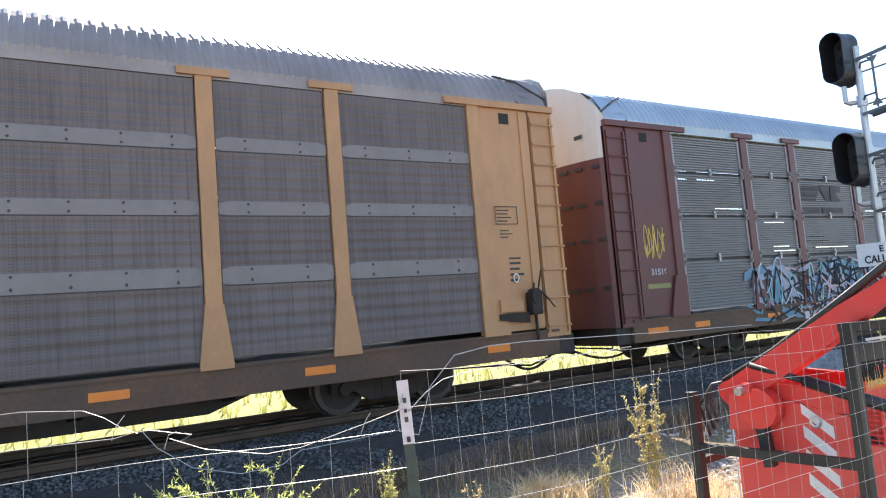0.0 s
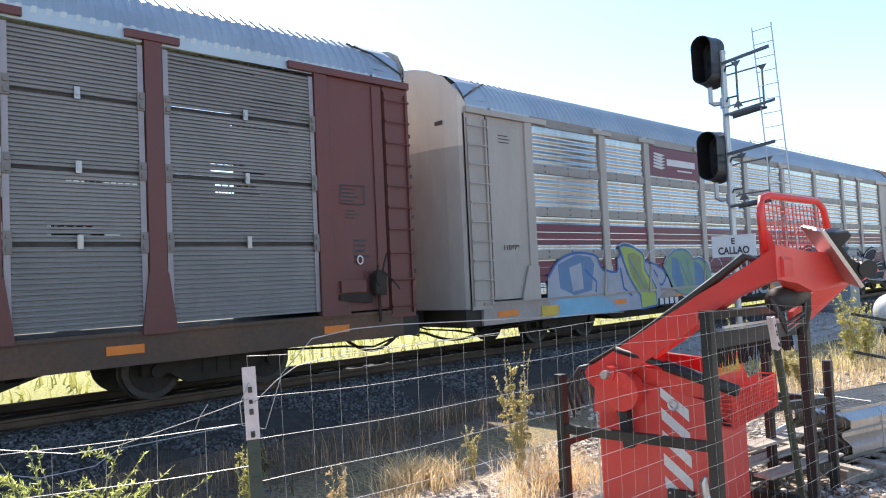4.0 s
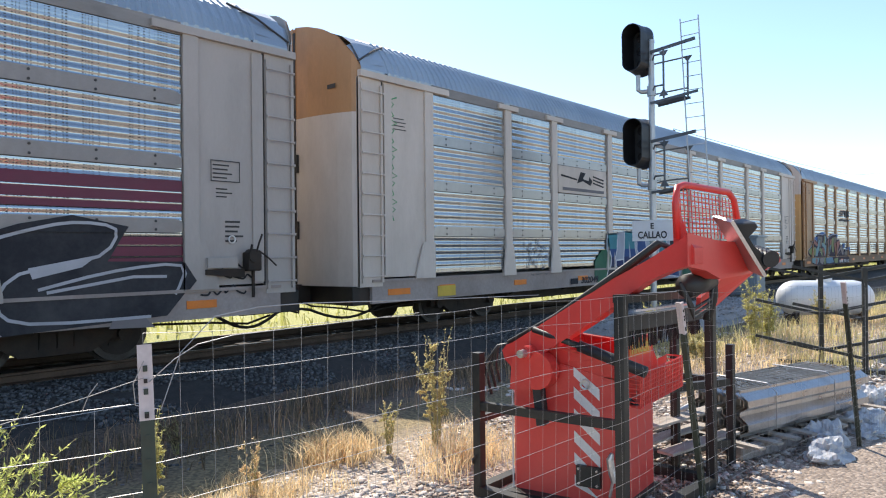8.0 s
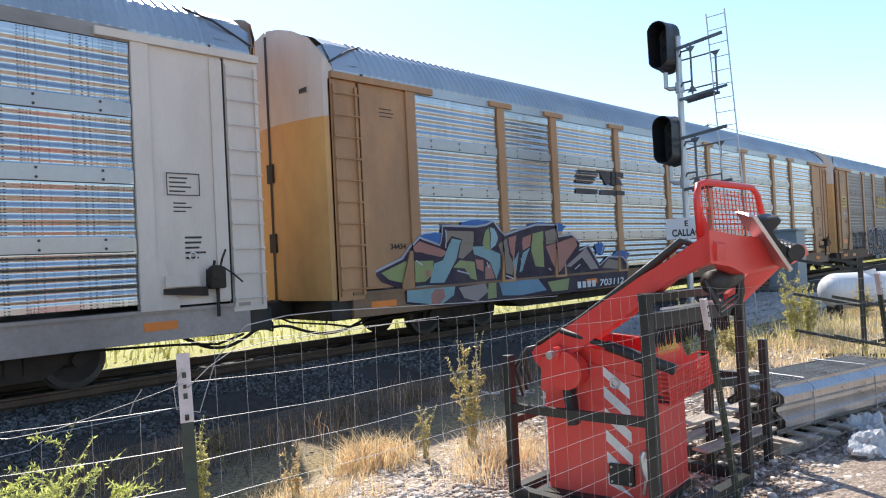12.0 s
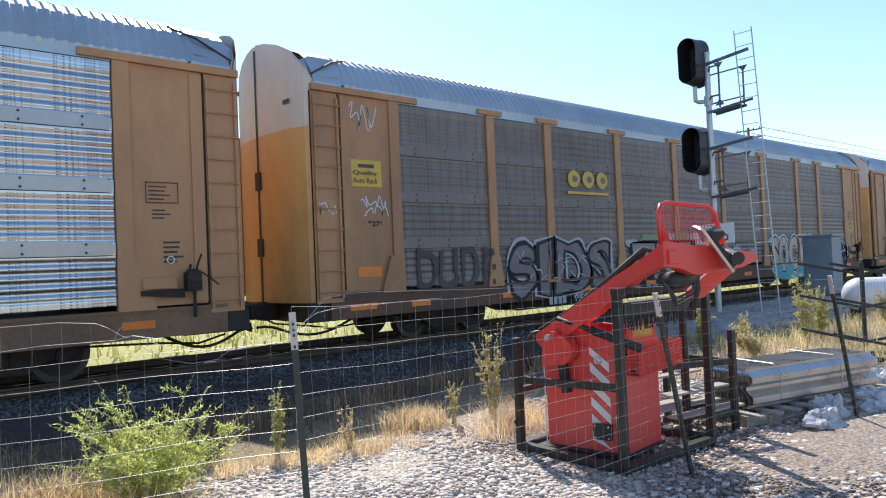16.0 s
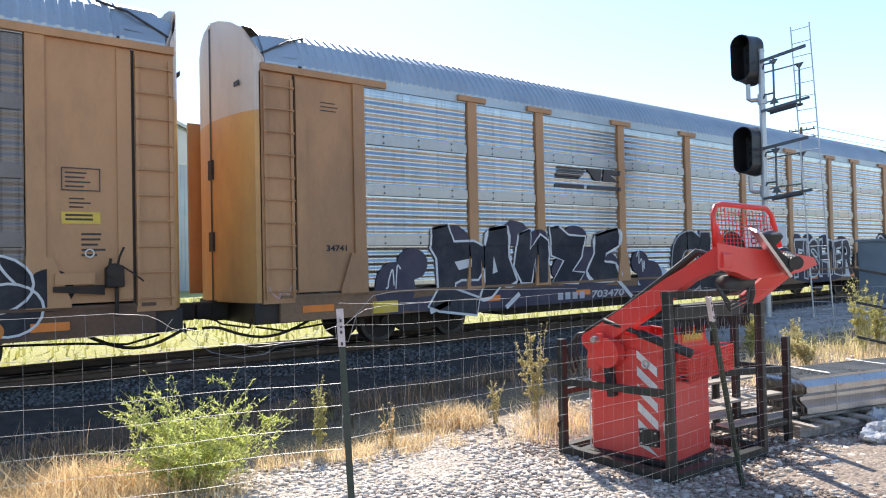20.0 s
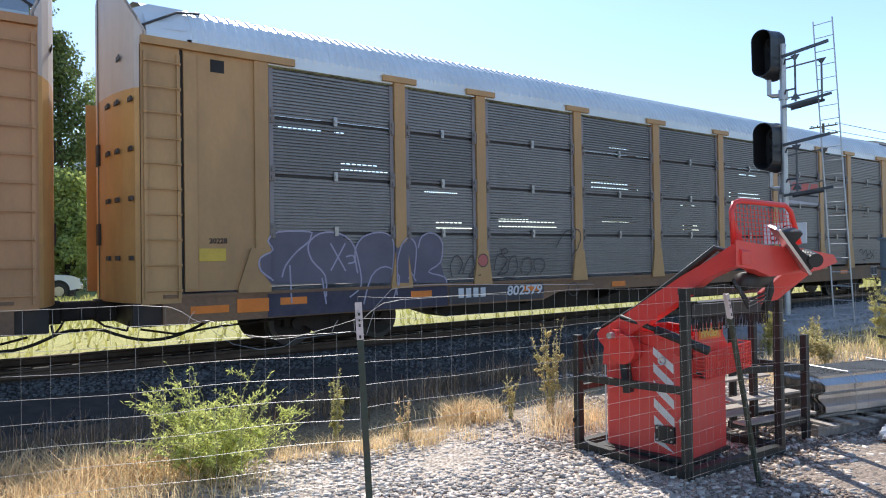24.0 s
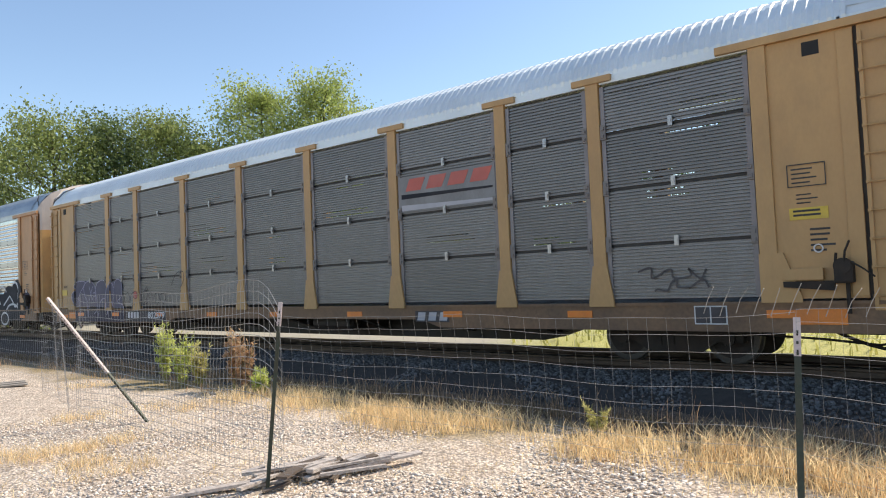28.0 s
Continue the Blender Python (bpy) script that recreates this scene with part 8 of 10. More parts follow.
def rail_logo(letter, x0, x1, z0, z1, colour, words_below=True):
    """A plain block mark with speed lines and a bar of lettering below."""
    h = z1 - z0
    zb = z0 + h * 0.45
    w = x1 - x0
    bars_ = Shape()
    for k in range(5):
        z = zb + (z1 - zb) * k / 5
        bars_.add([(x0 + 0.02 * k, 0, z), (x0 + w * (0.34 + 0.03 * k), 0, z), (x0 + w * (0.36 + 0.03 * k), 0, z + (z1 - zb) * 0.13), (x0 + 0.02 * k + 0.02, 0, z + (z1 - zb) * 0.13)], [(0, 1, 2, 3)])
    bars_.add([(x0 + w * 0.46, 0, z1), (x0 + w * 0.70, 0, z1), (x0 + w * 0.68, 0, zb), (x0 + w * 0.60, 0, zb), (x0 + w * 0.55, 0, zb + 0.18 * h)], [(0, 1, 2, 3, 4)])
    bars_.add([(x0 + w * 0.74, 0, z1), (x1, 0, z1), (x1 - 0.02, 0, zb + 0.30 * h), (x0 + w * 0.82, 0, zb + 0.36 * h), (x1 - 0.04, 0, zb), (x0 + w * 0.72, 0, zb)], [(0, 1, 2, 3, 4, 5)])
    bars_.add([(x0 - 0.02, 0, z0 + 0.02), (x0 + w * 0.42, 0, z0 + 0.02), (x0 + w * 0.42, 0, z0 + h * 0.22), (x0 - 0.02, 0, z0 + h * 0.22)], [(0, 1, 2, 3)])
    bars_.add([(x0 + w * 0.48, 0, z0 + 0.02), (x1, 0, z0 + 0.02), (x1, 0, z0 + h * 0.22), (x0 + w * 0.48, 0, z0 + h * 0.22)], [(0, 1, 2, 3)])
    return lay(letter, bars_, colour, 2, "dark block mark with speed lines", "company_mark")


def number(letter, text, x0, x1, z0, z1, colour="white", lead=None, layer=9):
    if lead:
        s = Shape()
        n = 4
        for k in range(n):
            a = lead[0] + (lead[1] - lead[0]) * k / n
            s.add([(a, 0, z0), (a + (lead[1] - lead[0]) / n * 0.7, 0, z0), (a + (lead[1] - lead[0]) / n * 0.7, 0, z1), (a, 0, z1)], [(0, 1, 2, 3)])
        lay(letter, s, colour, layer, "plain bars in place of reporting letters", "lettering")
    return lay(letter, words(text, x0, x1, z0, z1, 0.006, 0.12), colour, layer, "painted car number", "lettering")


def tag_piece(letter, text, box, fill, edge, glow=None, bold=(0.035, 0.085), seed=1, amp=0.05, spread=1.06):
    """Bold painted letters: a glow, an edge and a fill, each above the last."""
    if glow:
        lay(letter, wobble(words(text, *box, bold[1] + 0.06, 0.0, spread), amp, 1.6, seed), glow, 2)
    lay(letter, wobble(words(text, *box, bold[1], 0.0, spread), amp, 1.6, seed), edge, 4)
    lay(letter, wobble(words(text, *box, bold[0], 0.0, spread), amp, 1.6, seed), fill, 6)


# B: dark red posts
rail_logo("B", -6.87, -5.0, 2.92, 3.67, "ghost")
lay("B", shards(-9.3, 5.0, 0.62, 1.70, 46, 3, 0.8, 0.26), "mist", 1)
lay("B", shards(-9.6, 4.8, 0.55, 1.70, 60, 4, 0.8, 0.20), "dusk", 3)
lay("B", shards(-8.6, 4.6, 0.50, 1.50, 42, 5, 0.6, 0.26), "steel", 4)
lay("B", shards(-8.9, 4.9, 0.48, 1.80, 120, 6, 0.9, 0.07), "black", 7)
lay("B", shards(-8.9, 4.9, 0.50, 1.80, 70, 7, 0.9, 0.05), "pink", 8)
for k in range(9):
    x = -9.3 + 1.6 * k
    lay("B", brush([scribble(x, x + 1.7, 0.55, 1.85, 11, 60 + k)], 0.06), "black", 9)
    lay("B", brush([scribble(x + 0.1, x + 1.8, 0.60, 1.80, 10, 80 + k)], 0.035), "ice", 10)
    lay("B", brush([scribble(x + 0.3, x + 1.5, 0.65, 1.75, 8, 90 + k)], 0.05), "aqua", 6)
lay("B", brush([scribble(-12.95, -12.15, 1.95, 2.65, 26, 2), scribble(-12.8, -12.1, 1.9, 2.5, 18, 3)], 0.022), "yellow", 2)
lay("B", Shape().add([(-12.83, 0, 1.42), (-12.06, 0, 1.42), (-12.06, 0, 1.50), (-12.83, 0, 1.50)], [(0, 1, 2, 3)]), "olive", 1, "dull yellow label strip", "label_strip")
lay("B", words("31516", -12.62, -12.15, 1.65, 1.75, 0.004), "silver", 1, "painted car number", "lettering")
number("B", "710062", -5.95, -5.05, 0.50, 0.68, "white", (-7.35, -6.25))

# C: maroon stripes
for z0, z1 in ((2.36, 2.52), (2.20, 2.335), (2.08, 2.17), (1.58, 1.69), (1.42, 1.55), (1.28, 1.39)):
    for a, b in zip([-ENDS] + POSTS, POSTS + [ENDS]):
        part("stripe", Shape().box(a + 0.136, b - 0.136, -HALF_W - 0.010, -HALF_W - 0.005, z0, z1), M["maroon"], CARS["C"])
board = part("name_board", Shape().box(-6.98, -4.44, -HALF_W - 0.034, -HALF_W - 0.02, 3.88, 4.66, 0.004), M["maroon"], CARS["C"], "maroon name board with a white swoosh")
for k in range(5):
    z = 4.12 + 0.085 * k
    part("swoosh", Shape().prism([(-6.80 + 0.02 * k, z), (-6.40, z - 0.05), (-6.20, z + 0.01), (-6.42, z + 0.03), (-6.78, z + 0.05)], -HALF_W - 0.039, -HALF_W - 0.036), P["white"], board)
part("bar", Shape().box(-6.12, -4.62, -HALF_W - 0.039, -HALF_W - 0.036, 4.20, 4.38), P["white"], board)
part("bar", Shape().box(-5.6, -4.8, -HALF_W - 0.039, -HALF_W - 0.036, 4.07, 4.11), P["white"], board)
pale = [(-11.3, 1.35), (-10.9, 1.72), (-10.3, 1.88), (-9.68, 1.84), (-9.47, 1.75), (-9.27, 1.47), (-8.7, 1.41), (-8.66, 1.71), (-8.52, 1.80), (-8.35, 1.50), (-7.48, 1.65), (-6.69, 1.44), (-6.36, 1.16), (-6.24, 0.91), (-6.74, 0.77), (-7.0, 0.49), (-7.68, 0.44), (-9.67, 0.46), (-11.1, 0.50), (-11.35, 0.9)]
lime = [(-8.58, 2.0), (-8.36, 2.06), (-8.01, 2.02), (-7.6, 1.86), (-7.48, 1.70), (-7.48, 1.46), (-7.2, 1.13), (-6.97, 0.78), (-7.0, 0.49), (-7.68, 0.44), (-7.73, 0.79), (-8.05, 1.10), (-8.27, 1.37), (-8.4, 1.68)]
inner = [(-8.25, 1.83), (-7.92, 1.87), (-7.64, 1.74), (-7.59, 1.37), (-7.35, 1.04), (-7.33, 0.87), (-7.68, 0.86), (-7.96, 1.14), (-8.14, 1.41)]
dome = [(-6.58, 1.49), (-6.36, 1.72), (-6.02, 1.89), (-5.6, 1.93), (-5.21, 1.83), (-4.98, 1.64), (-4.67, 1.68), (-4.32, 1.54), (-4.1, 1.19), (-3.94, 0.83), (-4.02, 0.63), (-4.6, 0.6), (-5.77, 0.73), (-6.13, 0.9), (-6.3, 1.16)]
lay("C", poly(pale), "mist", 1)
lay("C", poly([(-11.2, 0.46), (-11.0, 0.92), (-9.4, 0.90), (-8.9, 0.60), (-8.6, 0.44)]), "sky", 2)
lay("C", poly([(-10.95, 1.62), (-10.3, 1.84), (-9.75, 1.78), (-9.6, 1.62), (-9.75, 1.0), (-10.4, 0.92), (-10.9, 1.1)]), "steel", 2)
lay("C", poly([(-10.55, 1.55), (-10.1, 1.65), (-10.05, 1.05), (-10.45, 1.0)]), "mist", 3)
lay("C", poly(lime), "lime", 3)
lay("C", poly(inner), "moss", 4)
lay("C", poly(dome), "sage", 3)
lay("C", poly([(-6.13, 1.73), (-5.84, 1.68), (-5.71, 1.37), (-5.53, 0.94), (-5.95, 0.92), (-6.19, 1.21)]), "steel", 4)
lay("C", poly([(-4.98, 1.62), (-4.6, 1.51), (-4.35, 1.13), (-4.46, 0.88), (-4.94, 0.92)]), "steel", 4)
lay("C", poly([(-6.92, 0.66), (-4.53, 0.68), (-4.53, 0.48), (-6.92, 0.46)]), "black", 4)
lay("C", brush([lime + lime[:1], [(-9.68, 1.84), (-9.47, 1.75), (-9.27, 1.47), (-8.7, 1.41), (-8.66, 1.71), (-8.52, 1.80), (-8.38, 1.60), (-8.1, 1.15), (-7.8, 0.85)], [(-7.48, 1.65), (-6.69, 1.44), (-6.5, 1.2), (-6.75, 1.0), (-6.95, 1.2), (-7.15, 1.42)], [(-11.3, 1.35), (-10.9, 1.72), (-10.3, 1.88), (-9.68, 1.84)], [(-10.0, 1.5), (-9.55, 1.2), (-9.6, 0.95)], [(-8.55, 1.5), (-8.45, 1.0), (-8.1, 0.8)]], 0.055), "blue", 6)
lay("C", brush([dome + dome[:1], [(-5.4, 1.7), (-5.25, 1.3), (-5.05, 0.9)], [(-5.75, 1.62), (-5.45, 1.2), (-5.3, 0.95)], [(-4.75, 1.55), (-4.65, 1.2), (-4.5, 0.95)], [(-8.2, 1.75), (-7.8, 1.3), (-7.45, 0.9)]], 0.035), "steel", 7)
lay("C", brush([[(x, z + 0.045) for x, z in dome[:10]], [(x, z + 0.045) for x, z in lime[:9]], loop(-6.9, 1.6, 0.55, 0.35, 14, 0.2, 2.9), loop(-3.7, 1.3, 0.4, 0.38, 12, 0.0, 2.4), loop(-9.0, 1.7, 0.3, 0.35, 12, 0.5, 3.0)], 0.02), "ice", 8)
lay("C", poly([(-2.62, 1.12), (-2.35, 1.39), (-1.89, 1.76), (-1.68, 1.54), (-1.44, 1.80), (-1.22, 1.6), (-0.6, 1.75), (-0.18, 1.49), (-0.23, 1.09), (-0.69, 0.92), (-0.13, 0.63), (-0.31, 0.46), (-1.04, 0.4), (-2.5, 0.44), (-2.61, 0.64), (-2.35, 0.85)]), "black", 2)
lay("C", brush([[(-2.64, 1.12), (-2.37, 1.42), (-1.89, 1.80), (-1.68, 1.58), (-1.44, 1.84), (-1.22, 1.64), (-0.6, 1.79), (-0.14, 1.49), (-0.19, 1.09)]], 0.03), "silver", 3)
tag_piece("C", "SHAFE", (-2.5, -0.28, 1.04, 1.60), "silver", "black", None, (0.03, 0.075), 3, 0.12)
tag_piece("C", "SMIC", (-2.5, -0.28, 0.50, 0.88), "silver", "black", None, (0.025, 0.065), 4, 0.10)
lay("C", poly([(1.7, 1.53), (1.98, 1.89), (2.29, 1.97), (2.7, 1.9), (3.32, 2.05), (3.81, 1.91), (3.76, 1.66), (3.59, 1.43), (4.2, 1.46), (4.34, 1.62), (4.67, 1.87), (5.02, 1.93), (5.45, 1.73), (6.04, 1.92), (6.75, 2.21), (6.85, 1.74), (7.22, 1.56), (7.71, 1.69), (8.13, 1.91), (8.63, 1.81), (8.82, 1.62), (9.45, 1.84), (10.08, 1.97), (10.81, 1.83), (10.53, 1.35), (11.6, 1.33), (11.79, 1.04), (11.36, 0.55), (8.98, 0.43), (6.92, 0.44), (5.4, 0.41), (4.14, 0.39), (3.16, 0.36), (2.07, 0.36), (1.71, 0.41)]), "black", 2)
for i, (colour, g) in enumerate((
    ("mist", [(1.69, 1.4), (1.91, 1.74), (2.15, 1.8), (1.91, 1.57), (1.86, 1.47), (2.18, 1.3), (2.03, 1.18), (2.26, 1.05), (1.91, 1.17), (1.69, 1.26)]),
    ("mist", [(2.25, 1.75), (2.35, 1.8), (2.58, 1.79), (2.39, 1.69)]),
    ("mist", [(2.48, 1.08), (2.75, 1.37), (3.21, 1.48), (3.06, 1.25), (2.67, 1.1), (2.63, 0.96), (2.84, 0.87), (2.5, 0.97)]),
    ("mist", [(2.23, 0.66), (2.51, 0.59), (2.98, 0.42), (2.47, 0.43), (2.19, 0.57)]),
    ("mist", [(3.68, 0.66), (4.01, 0.4), (3.23, 0.39), (3.53, 0.53)]),
    ("mist", [(3.62, 1.02), (4.1, 1.01), (4.08, 0.89), (3.82, 0.95)]),
    ("silver", [(4.11, 0.82), (4.23, 1.19), (4.37, 0.96), (4.57, 0.59), (4.35, 0.66)]),
    ("stone", [(4.91, 1.29), (5.11, 1.37), (5.3, 1.18), (5.21, 0.86), (5, 0.92)]),
    ("stone", [(5.65, 1.18), (6.19, 1.26), (6.84, 1.23), (6.92, 0.92), (6.47, 0.99), (6.05, 0.96)]),
    ("silver", [(7.23, 0.95), (7.43, 0.69), (7.15, 0.7)]),
    ("stone", [(7.88, 1.22), (8.32, 1.41), (8.45, 1.22), (8.06, 1.03)]),
    ("silver", [(9.56, 1.28), (10.41, 1.44), (10.2, 1.28), (9.61, 1.14)]),
    ("stone", [(10.59, 0.54), (11, 0.58), (11.18, 0.4), (10.54, 0.43)]),
    ("silver", [(8.98, 0.43), (9.12, 0.63), (9.27, 0.45)]),
)):
    lay("C", poly(g), colour, 3 + 0.2 * i)
lay("C", brush([[(1.69, 1.51), (1.98, 1.81), (2.25, 1.86), (2.41, 1.76), (2.87, 1.89), (3.32, 1.94), (3.59, 1.83), (3.59, 1.56), (3.33, 1.34), (3.06, 1.2), (2.73, 1.09)], [(3.06, 1.22), (3.47, 1.39), (4.13, 1.41), (4.34, 1.4)], [(2.48, 1.06), (2.71, 1.14), (2.89, 0.86), (3.43, 0.91), (4.03, 0.92)], [(1.7, 1.09), (1.77, 0.86), (1.92, 0.71)], [(1.91, 1.22), (2.26, 1.04)], [(4.23, 1.42), (4.56, 1.68), (4.96, 1.8), (5.33, 1.59), (5.52, 1.32), (5.56, 0.99), (5.4, 0.85)], [(4.48, 1.4), (4.62, 1.58), (4.96, 1.64), (5.27, 1.45), (5.39, 1.15)], [(4.85, 1.16), (4.91, 1.42), (5.11, 1.53), (5.33, 1.37), (5.24, 0.99), (4.91, 0.89), (4.57, 1.06), (4.45, 1.32)], [(5.45, 1.59), (5.91, 1.74), (6.68, 2), (6.87, 1.62), (6.99, 1.26), (7.39, 1.07), (7.8, 1)], [(5.52, 1.32), (6.19, 1.23), (6.91, 1.38)], [(5.62, 1.07), (6.19, 1.09), (6.92, 1.01)], [(5.59, 0.96), (6.19, 0.88), (6.62, 0.96)], [(4.13, 0.92), (4.45, 1.27), (4.29, 1.32)], [(4.35, 0.86), (4.91, 0.73), (5.53, 0.76), (6.06, 0.63)], [(7.59, 1.44), (7.96, 1.7), (8.4, 1.78), (8.63, 1.51), (8.45, 1.18), (7.88, 1.03)], [(7.71, 1.32), (8.14, 1.57), (8.49, 1.55)], [(7.76, 1.13), (8.05, 1.38), (8.36, 1.32), (8.14, 1.09)], [(7.39, 1.04), (8.14, 1.06), (8.68, 1.28), (9.11, 1.04), (8.97, 0.7), (8.51, 0.59)], [(7.63, 0.94), (8.41, 0.99), (8.88, 0.84)], [(7.8, 0.74), (8.41, 0.82), (8.78, 0.64)], [(8.82, 1.52), (9.45, 1.73), (10.08, 1.87), (10.63, 1.79), (10.41, 1.42), (9.46, 1.21), (9.22, 0.83), (9.57, 0.58), (11.12, 0.56)], [(9.67, 1), (10.64, 1.22), (11.57, 1.27), (11.48, 0.85)], [(9.77, 0.96), (10.87, 1.13), (11.35, 1.12)], [(7.14, 1.44), (7.39, 1.16), (7.55, 0.88), (7.97, 0.61)]], 0.042), "silver", 7)
lay("C", brush([scribble(11.85, 12.6, 1.2, 1.34, 12, 5), scribble(11.9, 12.7, 1.0, 1.15, 12, 6), scribble(11.9, 12.6, 0.80, 0.95, 12, 7)], 0.03), "black", 2)
number("C", "705415", -5.65, -4.62, 0.50, 0.66, "white", (-6.84, -5.85))
lay("C", words("110879", -12.62, -12.16, 1.96, 2.06, 0.004), "ink" if False else "black", 1, "painted car number", "lettering")
bars(CARS["C"], -12.65, 4.35, 0.42, 3, M["ink"], pitch=0.07, h=0.02)
part("placard", Shape().box(-11.55, -11.0, -HALF_W - 0.018, -HALF_W - 0.004, 0.52, 0.74), M["placard"], CARS["C"], "yellow sill placard")

# D: cream posts
board = part("name_board", Shape().box(-6.94, -4.48, -HALF_W - 0.034, -HALF_W - 0.02, 2.92, 3.62, 0.004), M["white_car"], CARS["D"], "white name board with a dark line mark")
yb = -HALF_W - 0.040
part("mark", Shape().prism([(-6.82, 3.40), (-6.05, 3.32), (-6.05, 3.28), (-6.82, 3.35)], yb, yb + 0.003), P["black"], board)
part("mark", Shape().prism([(-6.05, 3.20), (-5.85, 3.52), (-5.60, 3.50), (-5.75, 3.34), (-5.45, 3.30), (-5.40, 3.42), (-5.25, 3.30), (-5.35, 3.18), (-5.75, 3.28)], yb, yb + 0.003), P["black"], board)
for k in range(3):
    part("mark", Shape().prism([(-5.22, 3.46 - 0.09 * k), (-4.62, 3.38 - 0.09 * k), (-4.66, 3.34 - 0.09 * k), (-5.22, 3.42 - 0.09 * k)], yb, yb + 0.003), P["black"], board)
part("bar", Shape().box(-6.75, -4.62, yb, yb + 0.003, 2.99, 3.07), P["grey"], board)
lay("D", poly([(-5.14, 1.1), (-4.76, 1.41), (-4.44, 1.43), (-4.32, 1.2), (-4.47, 0.67), (-4.44, 0.42), (-4.89, 0.45), (-5.14, 0.7)]), "forest", 1)
lay("D", poly([(0.39, 1.42), (0.8, 1.4), (0.98, 0.93), (1.45, 0.81), (1.45, 0.56), (0.67, 0.51), (0.7, 0.94)]), "forest", 1)
lay("D", poly([(-4.48, 1.88), (-2.78, 1.98), (-1.32, 2.01), (0.43, 1.92), (0.73, 1.21), (0.73, 0.83), (0.43, 0.47), (-1.2, 0.5), (-2.5, 0.39), (-4.45, 0.4), (-4.47, 0.67), (-4.32, 1.2), (-4.48, 1.43)]), "mist", 2)
LANCE = [
    [(-4.43, 1.85), (-3.86, 1.87), (-3.89, 1.44), (-4.05, 1.08), (-4.01, 0.84), (-3.86, 0.66), (-3.86, 0.92), (-3.91, 0.96), (-3.9, 1.1), (-3.51, 1.12), (-3.49, 0.87), (-3.59, 0.83), (-3.49, 0.52), (-3.69, 0.45), (-4.42, 0.44), (-4.44, 0.67), (-4.28, 1.05), (-4.28, 1.24), (-4.35, 1.38), (-4.43, 1.43)],
    [(-3.42, 1.93), (-2.79, 1.93), (-2.78, 1.49), (-2.66, 1.14), (-2.55, 0.83), (-2.59, 0.57), (-2.82, 0.43), (-3.05, 0.47), (-3.04, 0.85), (-3.14, 0.85), (-3.16, 0.48), (-3.49, 0.5), (-3.43, 0.86), (-3.45, 1.19), (-3.41, 1.53)],
    [(-2.6, 1.93), (-2.01, 1.95), (-2.08, 1.68), (-2.03, 1.41), (-1.78, 1.16), (-1.8, 1.92), (-1.4, 1.96), (-1.42, 1.46), (-1.52, 1.18), (-1.36, 0.94), (-1.22, 0.74), (-1.22, 0.53), (-1.78, 0.51), (-2.03, 0.86), (-2.2, 0.87), (-2.19, 0.44), (-2.55, 0.44), (-2.55, 0.92), (-2.51, 1.32), (-2.61, 1.41)],
    [(-1.13, 1.87), (-0.61, 1.91), (-0.58, 1.57), (-0.52, 1.17), (-0.48, 0.61), (-0.8, 0.55), (-0.84, 0.88), (-0.98, 0.93), (-0.97, 0.59), (-1.2, 0.57), (-1.28, 0.84), (-1.17, 1.17), (-1.09, 1.46)],
    [(-0.28, 1.88), (0.36, 1.87), (0.37, 1.34), (0.10, 1.34), (0.10, 1.60), (0.0, 1.60), (0.0, 1.25), (0.20, 1.18), (0.20, 1.0), (0.33, 0.84), (0.40, 0.52), (-0.42, 0.59), (-0.43, 0.91), (-0.28, 1.17), (-0.34, 1.47)],
]
BANDS = [(0.0, 0.95, "coal"), (0.95, 1.22, "navy"), (1.22, 1.45, "deep"), (1.45, 2.3, "aqua2")]
letter_piece("D", LANCE, [[(-3.15, 1.7), (-3.02, 1.19), (-3.14, 1.18)], [(-3.15, 0.94), (-2.92, 0.97), (-2.93, 0.87), (-3.14, 0.86)], [(-0.84, 1.47), (-0.78, 1.19), (-0.91, 1.02)]], "white", [BANDS, BANDS, [(0.0, 0.95, "navy"), (0.95, 1.3, "coal"), (1.3, 2.3, "deep")], [(0.0, 0.95, "navy"), (0.95, 1.3, "deep"), (1.3, 2.3, "aqua2")], [(0.0, 0.9, "deep"), (0.9, 2.3, "coal")]], "mist", 0.09)
lay("D", poly([(-1.80, 1.92), (-1.40, 1.96), (-1.42, 1.46), (-1.52, 1.18), (-1.36, 0.94), (-1.24, 0.74), (-1.5, 0.6), (-1.78, 1.1)]), "aqua2", 7)
lay("D", poly([(0.22, 1.14), (0.62, 1.16), (0.64, 0.9), (0.24, 0.88)]), "aqua2", 7)
lay("D", brush([scribble(-8.4, -7.45, 1.35, 1.7, 14, 1), scribble(-8.3, -7.4, 0.95, 1.35, 14, 2), scribble(-8.3, -7.3, 0.82, 0.92, 10, 3)], 0.022), "grey", 2)
number("D", "302049", -5.85, -4.96, 0.54, 0.70, "black", None)
lay("D", Shape().add([(-6.38, 0, 0.53), (-6.02, 0, 0.53), (-6.02, 0, 0.68), (-6.38, 0, 0.68)], [(0, 1, 2, 3)]), "black", 9, "plain bar in place of reporting letters", "lettering")
lay("D", brush([[(x, z) for x, z in zip([-12.62 - 0.2 * abs(math.sin(i * 1.35)) for i in range(34)], [4.45 - 0.073 * i for i in range(34)])]], 0.028), "green", 2)
bars(CARS["D"], -12.72, 4.05, 0.42, 4, M["ink"], pitch=0.07, h=0.018)
part("placard", Shape().box(-11.5, -10.95, -HALF_W - 0.018, -HALF_W - 0.004, 0.50, 0.72), M["placard"], CARS["D"], "yellow sill placard")

